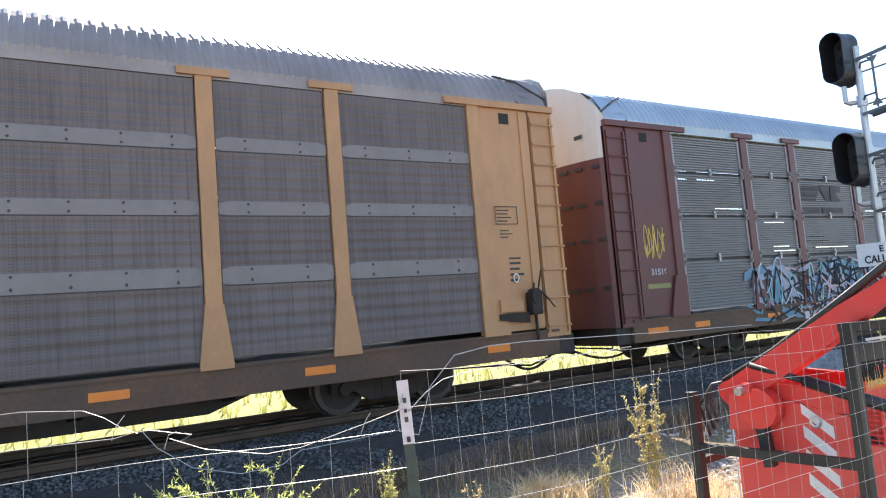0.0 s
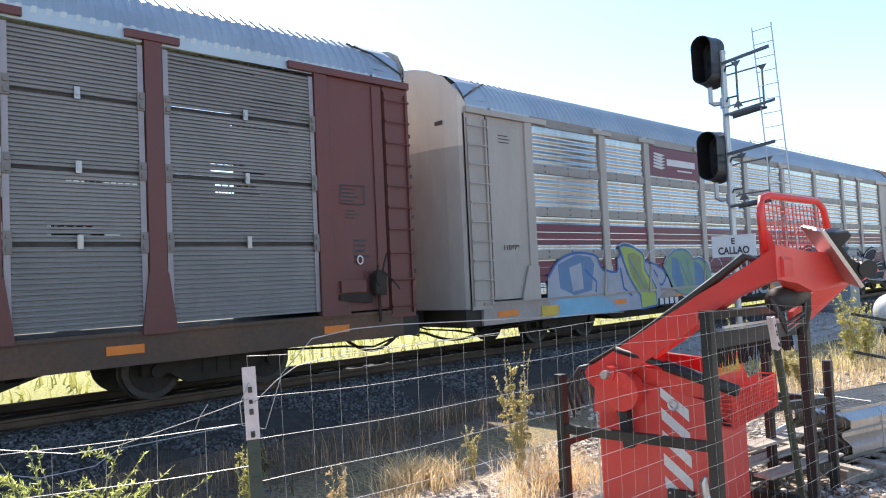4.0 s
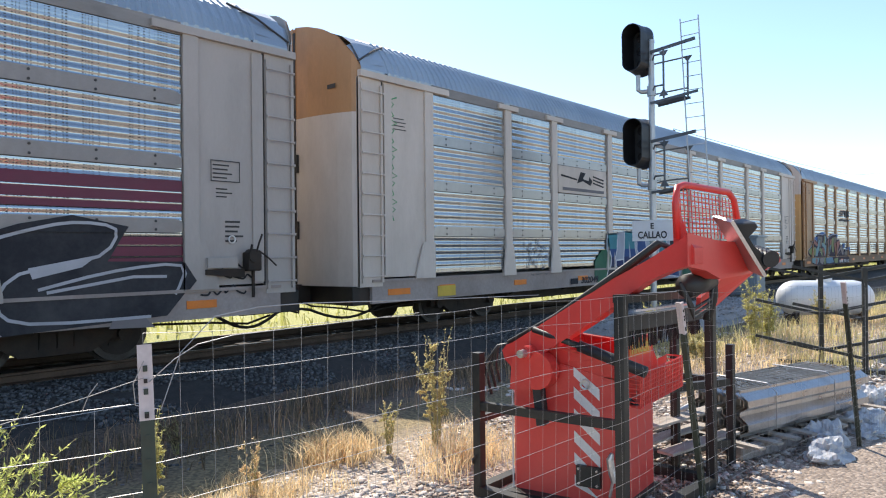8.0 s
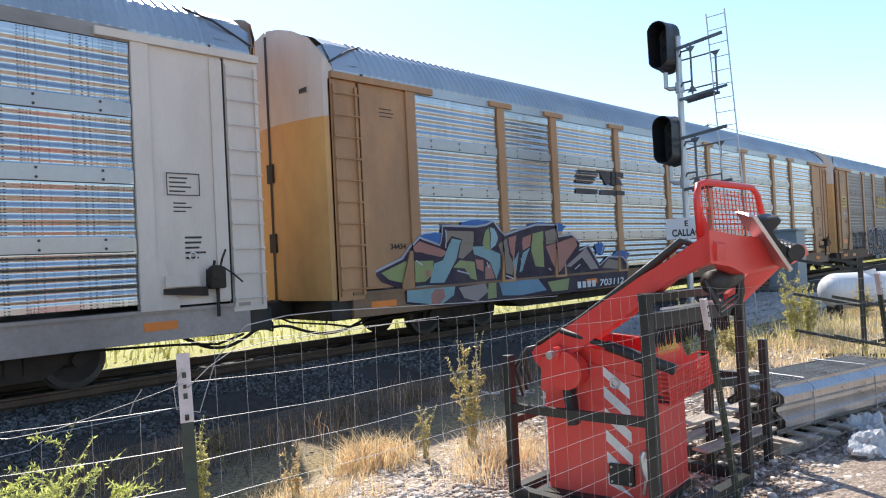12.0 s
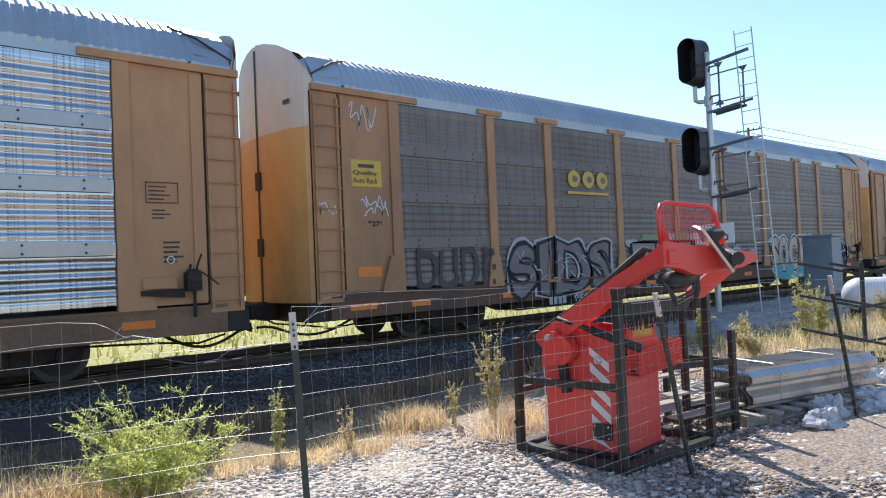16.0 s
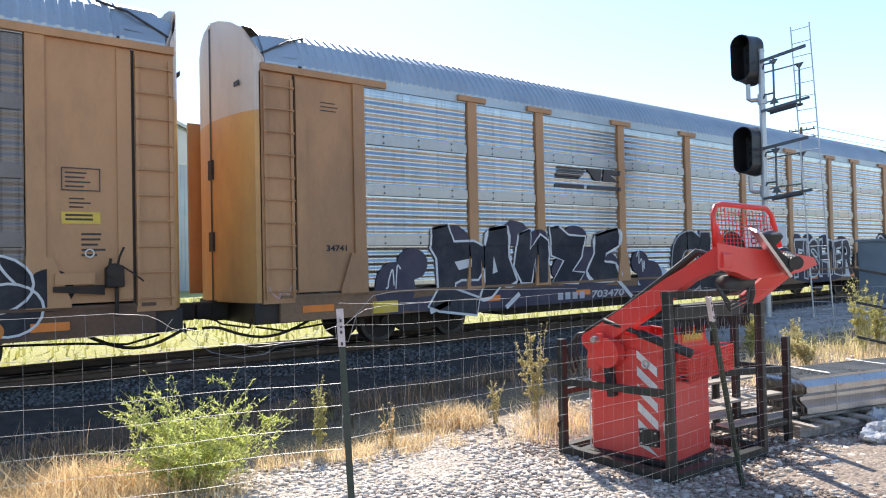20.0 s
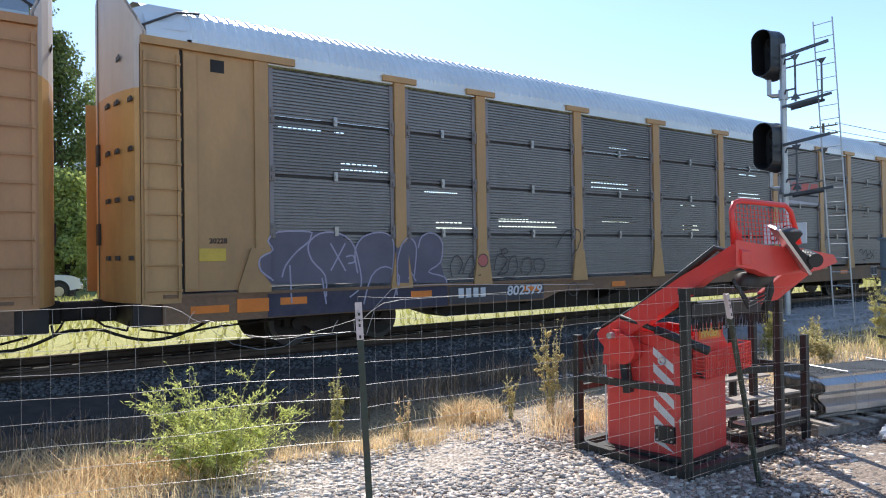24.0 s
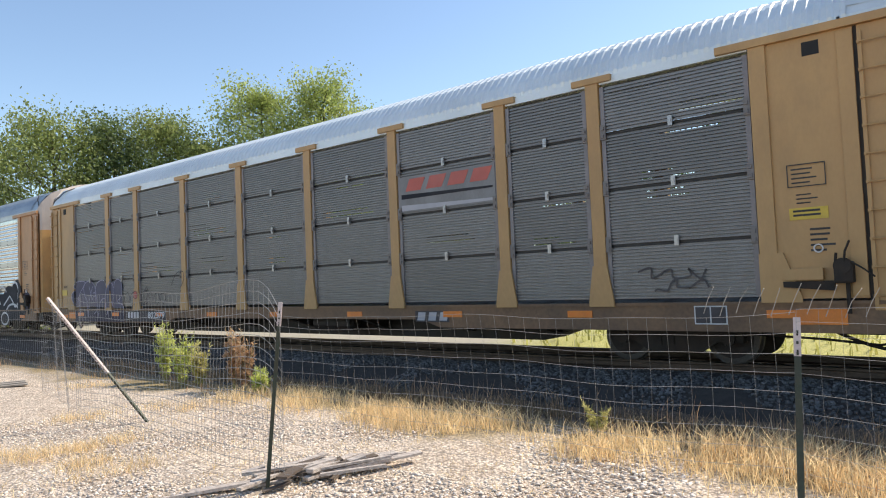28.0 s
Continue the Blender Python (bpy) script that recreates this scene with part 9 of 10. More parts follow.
# E: coloured piece
rail_logo("E", -6.25, -3.95, 2.90, 3.54, "ghost")
lay("E", puff([(-12.0, 1.35, 0.3, 0.2), (-11.3, 1.75, 0.5, 0.2), (-9.9, 2.05, 0.7, 0.16), (-7.6, 2.05, 0.8, 0.12), (-5.3, 1.5, 0.22, 0.16), (-4.3, 1.3, 0.4, 0.12)], seed=6, ragged=0.4), "blue", 1)
lay("E", poly([(-12.82, 1.25), (-12.12, 1.48), (-11.91, 1.7), (-11.69, 1.87), (-11.12, 1.71), (-11.01, 2.1), (-10.02, 2.08), (-9.7, 2.12), (-9.47, 2.2), (-9.26, 2), (-9.15, 1.89), (-8.67, 1.99), (-7.97, 2.12), (-7.19, 2.12), (-7.16, 1.83), (-6.59, 1.88), (-6.22, 1.67), (-6.28, 1.48), (-5.84, 1.59), (-5.38, 1.07), (-4.94, 1.28), (-4.32, 1.25), (-3.97, 0.95), (-4.06, 0.5), (-6.83, 0.46), (-8.63, 0.49), (-10.3, 0.46), (-11.16, 0.49), (-11.65, 0.55), (-12.07, 0.62), (-12.1, 0.88), (-12.64, 1.06)]), "plum", 3)
for i, (colour, g) in enumerate((
    ("moss", [(-12.64, 1.23), (-12.06, 1.42), (-11.31, 1.41), (-11.34, 1.14), (-11.55, 1.01), (-12.09, 1.01), (-12.45, 1.09)]),
    ("brick", [(-11.86, 1.69), (-11.69, 1.8), (-11.12, 1.65), (-10.89, 1.56), (-11.08, 1.47), (-11.66, 1.58), (-11.83, 1.59)]),
    ("lagoon", [(-10.78, 1.84), (-10.51, 1.8), (-10.65, 1.43), (-11.03, 0.96), (-11.44, 0.97), (-11.29, 1.35), (-11.04, 1.41)]),
    ("taupe", [(-10.94, 2), (-10.12, 1.98), (-10.14, 1.61), (-10.46, 1.42), (-10.6, 1.44), (-10.48, 1.82), (-10.78, 1.89), (-10.93, 1.75)]),
    ("moss", [(-10.56, 1.39), (-10.12, 1.34), (-10.07, 0.95), (-10.26, 1), (-10.42, 1.21), (-10.76, 1.25)]),
    ("brick", [(-10.09, 1.39), (-9.84, 1.37), (-9.85, 1.12), (-10.05, 1.19)]),
    ("lagoon", [(-10.16, 1.66), (-9.83, 1.66), (-9.28, 1.48), (-9.3, 1.19), (-9.45, 0.94), (-9.62, 1.31), (-9.79, 1.4), (-10.12, 1.5)]),
    ("brick", [(-9.79, 1.21), (-9.63, 1.29), (-9.49, 0.96), (-9.81, 0.96)]),
    ("moss", [(-9.76, 1.96), (-9.62, 2.06), (-9.61, 1.58), (-9.78, 1.59), (-9.85, 1.75)]),
    ("sky2", [(-9.58, 2.07), (-9.43, 2.03), (-9.35, 1.84), (-9.41, 1.68), (-9.59, 1.59)]),
    ("taupe", [(-9.33, 1.68), (-9.07, 1.82), (-9.04, 1.47), (-8.92, 1.27), (-8.96, 1), (-9.22, 1.07), (-9.23, 1.45)]),
    ("brick", [(-9.02, 1.83), (-8.72, 1.88), (-8.82, 1.29), (-8.99, 1.5)]),
    ("lagoon", [(-8.89, 1.24), (-8.63, 1.53), (-8.8, 0.97)]),
    ("moss", [(-8.14, 1.91), (-7.73, 1.97), (-7.73, 1.12), (-8.06, 1.16), (-8.19, 1.51)]),
    ("brick", [(-8.51, 1.82), (-8.19, 1.9), (-8.22, 1.63), (-8.5, 1.53)]),
    ("lagoon", [(-8.5, 1.48), (-8.23, 1.59), (-8.33, 1.46), (-8.55, 1.08), (-8.66, 1.04)]),
    ("taupe", [(-7.66, 1.96), (-7.23, 2.03), (-7.2, 1.7), (-7.61, 1.65)]),
    ("brick", [(-7.64, 1.61), (-7.18, 1.69), (-6.43, 1.82), (-6.34, 1.6), (-6.93, 1.17), (-7.22, 0.97), (-7.42, 1.23)]),
    ("rosy", [(-6.86, 1.11), (-5.96, 1.54), (-5.43, 0.99), (-5.8, 0.98), (-6.16, 1.3), (-6.68, 1.08)]),
    ("taupe", [(-5.29, 1), (-4.95, 1.22), (-4.38, 1.14), (-4.35, 0.92)]),
    ("rosy", [(-10.63, 0.83), (-9.81, 0.87), (-9.72, 0.69), (-10.09, 0.51), (-10.49, 0.61)]),
    ("moss", [(-9.71, 0.86), (-9.46, 0.87), (-9.47, 0.54), (-9.76, 0.53)]),
    ("dusk", [(-9.37, 0.88), (-7.98, 0.86), (-7.67, 0.58), (-8.63, 0.53), (-9.27, 0.57)]),
    ("lagoon", [(-12.04, 0.92), (-11.59, 0.94), (-10.73, 0.88), (-10.78, 0.69), (-11.16, 0.52), (-12.05, 0.65)]),
    ("brick", [(-11.42, 0.74), (-11.29, 0.85), (-11.06, 0.83), (-11.02, 0.67), (-11.21, 0.53), (-11.41, 0.54)]),
    ("moss", [(-7.62, 0.77), (-6.74, 0.81), (-6.83, 0.53), (-7.47, 0.53)]),
    ("brick", [(-11.98, 1.28), (-11.88, 1.3), (-11.84, 1.19), (-11.93, 1.15), (-12, 1.19)]),
    ("brick", [(-11.54, 1.22), (-11.43, 1.24), (-11.41, 1.12), (-11.52, 1.08)]),
)):
    lay("E", poly(g), colour, 5 + 0.25 * i)
lay("E", brush([[(-12.82, 1.25), (-12.12, 1.48), (-11.91, 1.7), (-11.69, 1.87), (-11.12, 1.71), (-11.01, 2.1), (-10.02, 2.08), (-9.7, 2.12), (-9.47, 2.2), (-9.26, 2), (-9.15, 1.89), (-8.67, 1.99), (-7.97, 2.12), (-7.19, 2.12), (-7.16, 1.83), (-6.59, 1.88), (-6.22, 1.67), (-6.28, 1.48), (-5.84, 1.59), (-5.38, 1.07), (-4.94, 1.28), (-4.32, 1.25), (-3.97, 0.95)]], 0.045), "mist", 13)
lay("E", brush([[(-11.83, 1.43), (-11.66, 1.33)], [(-10.66, 1.18), (-10.32, 1.1)], [(-9.25, 1.02), (-8.85, 0.89)], [(-6.5, 1.02), (-6.26, 1.13)], [(-7.57, 1.09), (-7.47, 1.04)], [(-10.94, 2.02), (-10.96, 1.65)], [(-9.74, 1.32), (-9.68, 1.19)], [(-8.58, 1.36), (-8.54, 1.27)], [(-5.28, 1.37), (-5.18, 1.56)]], 0.03), "silver", 14)
number("E", "703112", -5.40, -4.25, 0.54, 0.70, "white", (-6.42, -5.55), 16)
lay("E", words("34434", -12.38, -12.0, 1.66, 1.76, 0.004), "black", 1, "painted car number", "lettering")
bars(CARS["E"], -12.5, 4.3, 0.42, 3, M["ink"], pitch=0.07, h=0.018)
lay("E", brush([scribble(3.0, 3.9, 1.2, 1.6, 14, 31)], 0.025), "grey", 2)
tag_piece("E", "RUDE", (7.8, 9.6, 0.75, 1.6), "ghost", "grey", None, (0.03, 0.05), 8, 0.1)

# F: dark car
for k, (a, b) in enumerate(((-6.38, -5.90), (-5.80, -5.32), (-5.22, -4.74))):
    lay("F", puff([((a + b) / 2, 3.42, 0.24, 0.22)], 12, k, 0.1), "yellow", 2, "plain yellow block of a company mark", "company_mark")
    lay("F", puff([((a + b) / 2 + 0.04, 3.42, 0.11, 0.09)], 12, k, 0.1), M["dark_screen"], 4, "gap in the company mark", "company_mark")
lay("F", Shape().add([(-6.40, 0, 3.03), (-4.72, 0, 3.03), (-4.72, 0, 3.10), (-6.40, 0, 3.10)], [(0, 1, 2, 3)]), "yellow", 2, "plain yellow bar of a company mark", "company_mark")
lay("F", wobble(words("DUDE", -11.3, -9.1, 0.9, 1.7, 0.02), 0.12, 2, 2), "ghost", 1)
tag_piece("F", "SIDS", (-8.5, -4.8, 0.62, 1.76), "stone", "black", "silver", (0.04, 0.12), 3, 0.18)
lay("F", shards(-8.4, -4.9, 0.75, 1.65, 30, 41, 0.3, 0.10), "silver", 8)
lay("F", puff([(-3.55, 1.45, 0.3, 0.35), (-2.6, 1.86, 0.8, 0.16), (-1.3, 1.88, 0.7, 0.14), (0.0, 1.86, 0.8, 0.16), (0.9, 1.7, 0.4, 0.25), (-3.8, 1.0, 0.25, 0.3)], seed=8, ragged=0.5), "leaf", 1)
lay("F", puff([(-3.75, 1.75, 0.3, 0.12), (-1.9, 1.92, 0.3, 0.1), (-0.5, 1.92, 0.35, 0.1), (0.7, 1.9, 0.3, 0.1), (2.2, 1.5, 0.25, 0.12), (3.3, 1.4, 0.3, 0.08)], seed=18, ragged=0.5), "silver", 1.5)
lay("F", poly([(-3.87, 1.75), (-3.23, 1.83), (-1.62, 1.82), (-0.44, 1.81), (0.61, 1.8), (0.67, 1.33), (1.24, 1.69), (1.26, 0.65), (0.43, 0.34), (-0.94, 0.35), (-2.06, 0.42), (-3.13, 0.35), (-3.63, 0.33), (-3.97, 0.63), (-3.94, 0.82), (-3.41, 1.26), (-3.82, 1.37)]), "ink2", 2)
TRKF = [
    [(-3.76, 1.75), (-2.65, 1.74), (-2.65, 1.31), (-2.99, 1.17), (-3.42, 0.75), (-3.77, 0.77), (-3.12, 1.47), (-3.73, 1.38)],
    [(-2.56, 1.75), (-1.62, 1.74), (-1.62, 1.42), (-1.93, 1.18), (-1.67, 0.84), (-1.89, 0.75), (-2.22, 1.03), (-2.44, 1.01), (-2.59, 0.73), (-2.76, 0.76), (-2.58, 1.3)],
    [(-1.34, 1.77), (-0.69, 1.75), (-1.03, 1.32), (-0.33, 1.74), (-0.28, 1.4), (-0.79, 1.12), (-0.32, 0.75), (-0.89, 0.68), (-1.22, 1.02), (-1.42, 0.74), (-1.62, 0.83), (-1.55, 1.28)],
    [(-0.26, 1.74), (0.59, 1.74), (0.55, 1.31), (-0.14, 1.29), (-0.14, 1.18), (0.78, 1.28), (1.15, 1.54), (1.12, 0.97), (-0.27, 0.91)],
]
letter_piece("F", TRKF, [[(-2.14, 1.49), (-2.02, 1.53), (-1.94, 1.46), (-2.02, 1.4)]], "black", [[(0.0, 2.5, "rosy")]], "black", 0.07, 5)
for g in ([(-3.8, 0.6), (-3.49, 0.6), (-3.27, 0.36), (-3.51, 0.38)], [(-3.14, 0.62), (-2.92, 0.62), (-2.91, 0.39), (-3.14, 0.39)], [(-2.84, 0.6), (-2.57, 0.59), (-2.56, 0.41), (-2.83, 0.41)], [(-1.67, 0.61), (-1.4, 0.6), (-1.31, 0.38), (-1.63, 0.41)], [(-0.84, 0.61), (-0.55, 0.62), (-0.2, 0.4), (-0.55, 0.38)], [(-0.04, 0.62), (0.38, 0.59), (0.06, 0.41)], [(0.66, 0.87), (1.08, 0.87), (1.02, 0.65), (0.54, 0.67)]):
    lay("F", poly(g), "stone", 4)
lay("F", brush([[(-3.68, 1.7), (-3.66, 1.49), (-3.28, 1.49)], [(-2.48, 1.53), (-2.52, 1.38), (-2.43, 1.43), (-2.5, 1.25)], [(-1.73, 1.68), (-1.68, 1.48), (-1.83, 1.31), (-2.08, 1.23)], [(-2.53, 0.83), (-2.38, 1.08), (-2.08, 1.03), (-1.88, 0.83)], [(-1.46, 1.63), (-1.5, 1.49), (-1.38, 1.51), (-1.46, 1.33)], [(-1.18, 0.98), (-0.98, 0.88), (-0.83, 0.73)], [(-0.68, 1.53), (-0.43, 1.63), (-0.42, 1.48)], [(0.32, 1.68), (0.5, 1.68), (0.48, 1.38)], [(-0.28, 0.85), (-0.18, 0.63), (0.52, 0.63), (1.02, 0.93)], [(-2.98, 1.23), (-2.96, 1.08), (-3.28, 0.83)], [(-2.73, 1.58), (-2.72, 1.38)], [(-3.18, 0.83), (-3.16, 0.68)]], 0.025), "silver", 9)
lay("F", brush([[(-3.72, 1.68), (-3.7, 1.47), (-3.32, 1.47)], [(-2.52, 1.51), (-2.56, 1.36), (-2.47, 1.41), (-2.54, 1.23)], [(-1.5, 1.61), (-1.54, 1.47), (-1.42, 1.49), (-1.5, 1.31)]], 0.03), "aqua", 8)
lay("F", puff([(5.3, 1.7, 0.8, 0.2), (7.5, 1.65, 1.1, 0.22), (8.3, 1.3, 0.4, 0.35)], seed=9, ragged=0.35), "ice", 1)
tag_piece("F", "SOCKO", (4.80, 8.40, 0.70, 1.76), "cream", "black", "white", (0.09, 0.14), 5, 0.05, 1.1)
lay("F", puff([(5.2, 0.72, 0.4, 0.16), (6.1, 0.72, 0.4, 0.16), (7.2, 0.74, 0.4, 0.16), (8.0, 0.74, 0.35, 0.16), (6.4, 0.45, 1.6, 0.14)], seed=3), "aqua", 8)
lay("F", puff([(10.5, 1.35, 0.5, 0.45), (11.2, 1.25, 0.5, 0.40), (10.7, 0.85, 0.5, 0.36), (11.4, 0.90, 0.42, 0.36), (11.9, 1.15, 0.3, 0.3)]), "black", 2)
lay("F", brush([loop(10.5, 1.35, 0.5, 0.45), loop(11.2, 1.25, 0.5, 0.40), loop(10.7, 0.85, 0.5, 0.36), loop(11.4, 0.90, 0.42, 0.36), scribble(10.3, 11.4, 1.2, 2.0, 11, 7)], 0.035), "white", 5)
lay("F", puff([(11.2, 0.62, 0.16, 0.14)]), "orange", 7)
number("F", "850794", -6.35, -5.18, 0.32, 0.50, "silver", (-7.28, -6.6))
sign = part("sign_plate", Shape().box(-12.84, -12.08, -HALF_W - 0.016, -HALF_W - 0.004, 2.96, 3.48), M["placard"], CARS["F"], "yellow plate with brown letters")
for txt, z in (("Quality", 3.17), ("Auto Rack", 3.03)):
    me = words(txt, -12.74, -12.18, z, z + 0.10, 0.003)
    me.materials.append(P["ghost"])
    part("lettering", me, None, sign, at=pose(0, -HALF_W - 0.0185, 0))
part("bar", Shape().box(-12.62, -12.25, -HALF_W - 0.019, -HALF_W - 0.017, 3.33, 3.40), P["ghost"], sign)
lay("F", brush([scribble(-12.55, -11.98, 2.55, 2.82, 13, 3), scribble(-12.5, -11.98, 2.38, 2.6, 13, 4), scribble(-12.8, -12.2, 4.0, 4.6, 16, 5), scribble(-13.5, -13.15, 2.3, 2.72, 12, 6)], 0.022), "white", 2)
lay("F", words("9276", -12.42, -12.08, 2.20, 2.30, 0.004), "black", 1, "painted car number", "lettering")
part("placard", Shape().box(-12.7, -12.15, -HALF_W - 0.012, -HALF_W - 0.004, 1.22, 1.42), M["orange"], CARS["F"], "orange label plate")

# G: black words
rail_logo("G", -6.6, -4.32, 3.05, 3.58, "ghost")
lay("G", puff([(-11.0, 0.95, 0.45, 0.5), (-10.6, 1.4, 0.35, 0.3), (-9.6, 1.9, 0.4, 0.25), (-7.9, 2.0, 0.4, 0.28), (-7.2, 1.85, 0.3, 0.25), (-6.0, 1.95, 0.4, 0.25), (-5.0, 1.9, 0.3, 0.2), (-3.6, 1.3, 0.35, 0.3), (-3.2, 0.95, 0.5, 0.4), (-7.4, 0.62, 4.0, 0.20), (-9.0, 1.2, 0.9, 0.6), (-5.6, 1.2, 1.2, 0.5)], seed=5), "purple", 1)
PANZE = [
    [(-10.12, 2.05), (-9.73, 2.14), (-9.6, 1.81), (-9.09, 1.82), (-8.8, 1.71), (-8.79, 1.34), (-9.01, 1.06), (-9.4, 1.07), (-9.58, 1), (-9.58, 0.86), (-8.94, 0.65), (-9.01, 0.33), (-9.98, 0.47), (-10.22, 0.55), (-9.98, 0.88), (-10.01, 1.5), (-10.15, 1.7)],
    [(-8.65, 2.04), (-8.13, 2.13), (-8.11, 1.49), (-7.89, 0.99), (-8.11, 0.88), (-8.32, 0.92), (-8.61, 0.68), (-8.9, 0.65), (-8.77, 0.98), (-8.77, 1.71)],
    [(-7.8, 1.95), (-7.44, 2.09), (-7.47, 1.64), (-7.16, 1.97), (-6.92, 1.84), (-6.88, 1.56), (-6.98, 0.92), (-7.26, 0.89), (-7.3, 1.48), (-7.45, 0.93), (-7.72, 0.94), (-7.94, 1.29)],
    [(-6.82, 2.12), (-6.53, 2.15), (-6.22, 1.96), (-5.67, 1.94), (-5.81, 1.47), (-6.13, 1.14), (-5.71, 1.09), (-5.92, 0.88), (-6.78, 0.91), (-6.38, 1.39), (-6.78, 1.52)],
    [(-5.31, 1.94), (-4.44, 2.12), (-4.45, 1.73), (-4.92, 1.55), (-4.98, 1.33), (-4.57, 1.28), (-4.46, 0.92), (-5.38, 0.91), (-5.6, 1.13), (-5.32, 1.55)],
]
letter_piece("G", PANZE, [[(-9.58, 1.42), (-9.17, 1.48), (-9.17, 1.31), (-9.47, 1.25)], [(-8.53, 1.53), (-8.43, 1.19), (-8.57, 1.15)]], "white", [[(0.0, 2.5, "coal")]], "white", 0.10)
lay("G", poly([(-10.3, 0.45), (-9.0, 0.36), (-7.2, 0.42), (-3.6, 0.5), (-3.5, 0.72), (-7.9, 0.70), (-9.6, 0.66), (-10.2, 0.62)]), "ink2", 2)
lay("G", brush([[(-10.2, 0.45), (-9.7, 0.62)], [(-8.2, 0.42), (-7.8, 0.7)], [(-4.5, 0.9), (-3.95, 0.45)]], 0.10), "white", 5)
lay("G", brush([scribble(-11.2, -10.9, 0.9, 1.4, 9, 4), scribble(-3.75, -3.4, 1.0, 1.6, 9, 5)], 0.03), "white", 6)
lay("G", puff([(-3.0, 0.8, 0.7, 0.4), (-0.2, 0.75, 0.6, 0.4), (1.0, 1.6, 0.5, 0.25), (3.2, 0.9, 0.5, 0.4), (2.7, 0.5, 0.8, 0.15)], seed=7), "ice", 1)
tag_piece("G", "CLOD", (-2.1, 2.7, 0.62, 1.95), "black", "silver", None, (0.16, 0.20), 9, 0.05, 1.12)
lay("G", puff([(3.8, 1.3, 0.4, 0.35), (4.6, 1.9, 0.3, 0.2), (5.4, 1.9, 0.3, 0.2), (6.6, 1.85, 0.4, 0.22), (7.9, 1.8, 0.4, 0.22), (6.2, 0.8, 2.2, 0.35)], seed=9), "purple", 1)
tag_piece("G", "FISHER", (4.45, 8.7, 0.70, 1.85), "ghost", "white", None, (0.03, 0.09), 11, 0.16, 1.0)
lay("G", puff([(9.6, 1.0, 0.9, 0.6), (10.6, 1.3, 0.8, 0.62), (11.4, 1.75, 0.5, 0.40), (11.5, 0.95, 0.8, 0.5), (10.3, 0.65, 1.5, 0.22)], seed=12), "black", 2)
lay("G", brush([loop(9.8, 1.5, 0.45, 0.4, 16, 0.4, 4.2), loop(11.2, 1.55, 0.42, 0.5, 16, 4.4, 8.6), [(9.9, 1.1), (10.6, 1.5), (11.0, 1.2)], loop(10.9, 0.8, 0.7, 0.35, 16, 0.2, 3.0), loop(10.0, 0.55, 0.4, 0.25)], 0.08), "white", 5)
lay("G", puff([(12.35, 1.25, 0.42, 0.40)], seed=4), "purple", 1)
lay("G", brush([scribble(12.12, 12.62, 1.2, 1.5, 10, 8)], 0.03), "white", 4)
number("G", "703470", -5.45, -4.28, 0.50, 0.66, "silver", (-6.62, -5.65))
lay("G", words("34741", -12.42, -12.02, 1.66, 1.76, 0.004), "black", 1, "painted car number", "lettering")
bars(CARS["G"], -12.5, 4.3, 0.42, 3, M["ink"], pitch=0.07, h=0.018)
part("placard", Shape().box(-11.5, -10.95, -HALF_W - 0.018, -HALF_W - 0.004, 0.50, 0.72), M["placard"], CARS["G"], "yellow sill placard")
lay("G", brush([scribble(-13.5, -13.0, 0.85, 1.1, 12, 9)], 0.02), "pink", 1)

# H: tan posts
board = part("name_board", Shape().box(4.46, 6.94, -HALF_W - 0.022, -HALF_W - 0.012, 2.90, 3.66, 0.003), M["galv_dull"], CARS["H"], "grey name board with a red slanted mark")
yb = -HALF_W - 0.027
for k in range(4):
    a = 4.62 + 0.57 * k
    part("mark", Shape().prism([(a, 3.34), (a + 0.42, 3.34), (a + 0.50, 3.48), (a + 0.56, 3.60), (a + 0.12, 3.60)], yb, yb + 0.003), P["coral"], board, "red-orange slanted block")
part("mark", Shape().prism([(4.5, 3.28), (6.88, 3.22), (6.88, 3.18), (4.5, 3.18)], yb, yb + 0.003), P["black"], board)
part("mark", Shape().prism([(4.5, 3.05), (6.88, 2.98), (6.88, 2.93), (4.5, 2.93)], yb, yb + 0.003), P["silver"], board)
lay("H", poly([(-11.62, 1.03), (-11.79, 1.25), (-11.80, 1.46), (-11.56, 1.59), (-11.66, 1.74), (-11.47, 1.89), (-10.9, 1.90), (-10.36, 1.88), (-10.0, 1.62), (-9.88, 1.80), (-9.55, 1.90), (-9.29, 1.84), (-9.15, 1.60), (-8.85, 1.80), (-8.57, 1.84), (-8.29, 1.89), (-8.10, 1.70), (-8.15, 1.33), (-8.06, 1.04), (-8.0, 0.93)]), "violet", 1)
lay("H", Shape().add([(-11.66, 0, 0.48), (-7.98, 0, 0.48), (-7.98, 0, 0.915), (-11.66, 0, 0.915)], [(0, 1, 2, 3)]), "purple", 2)
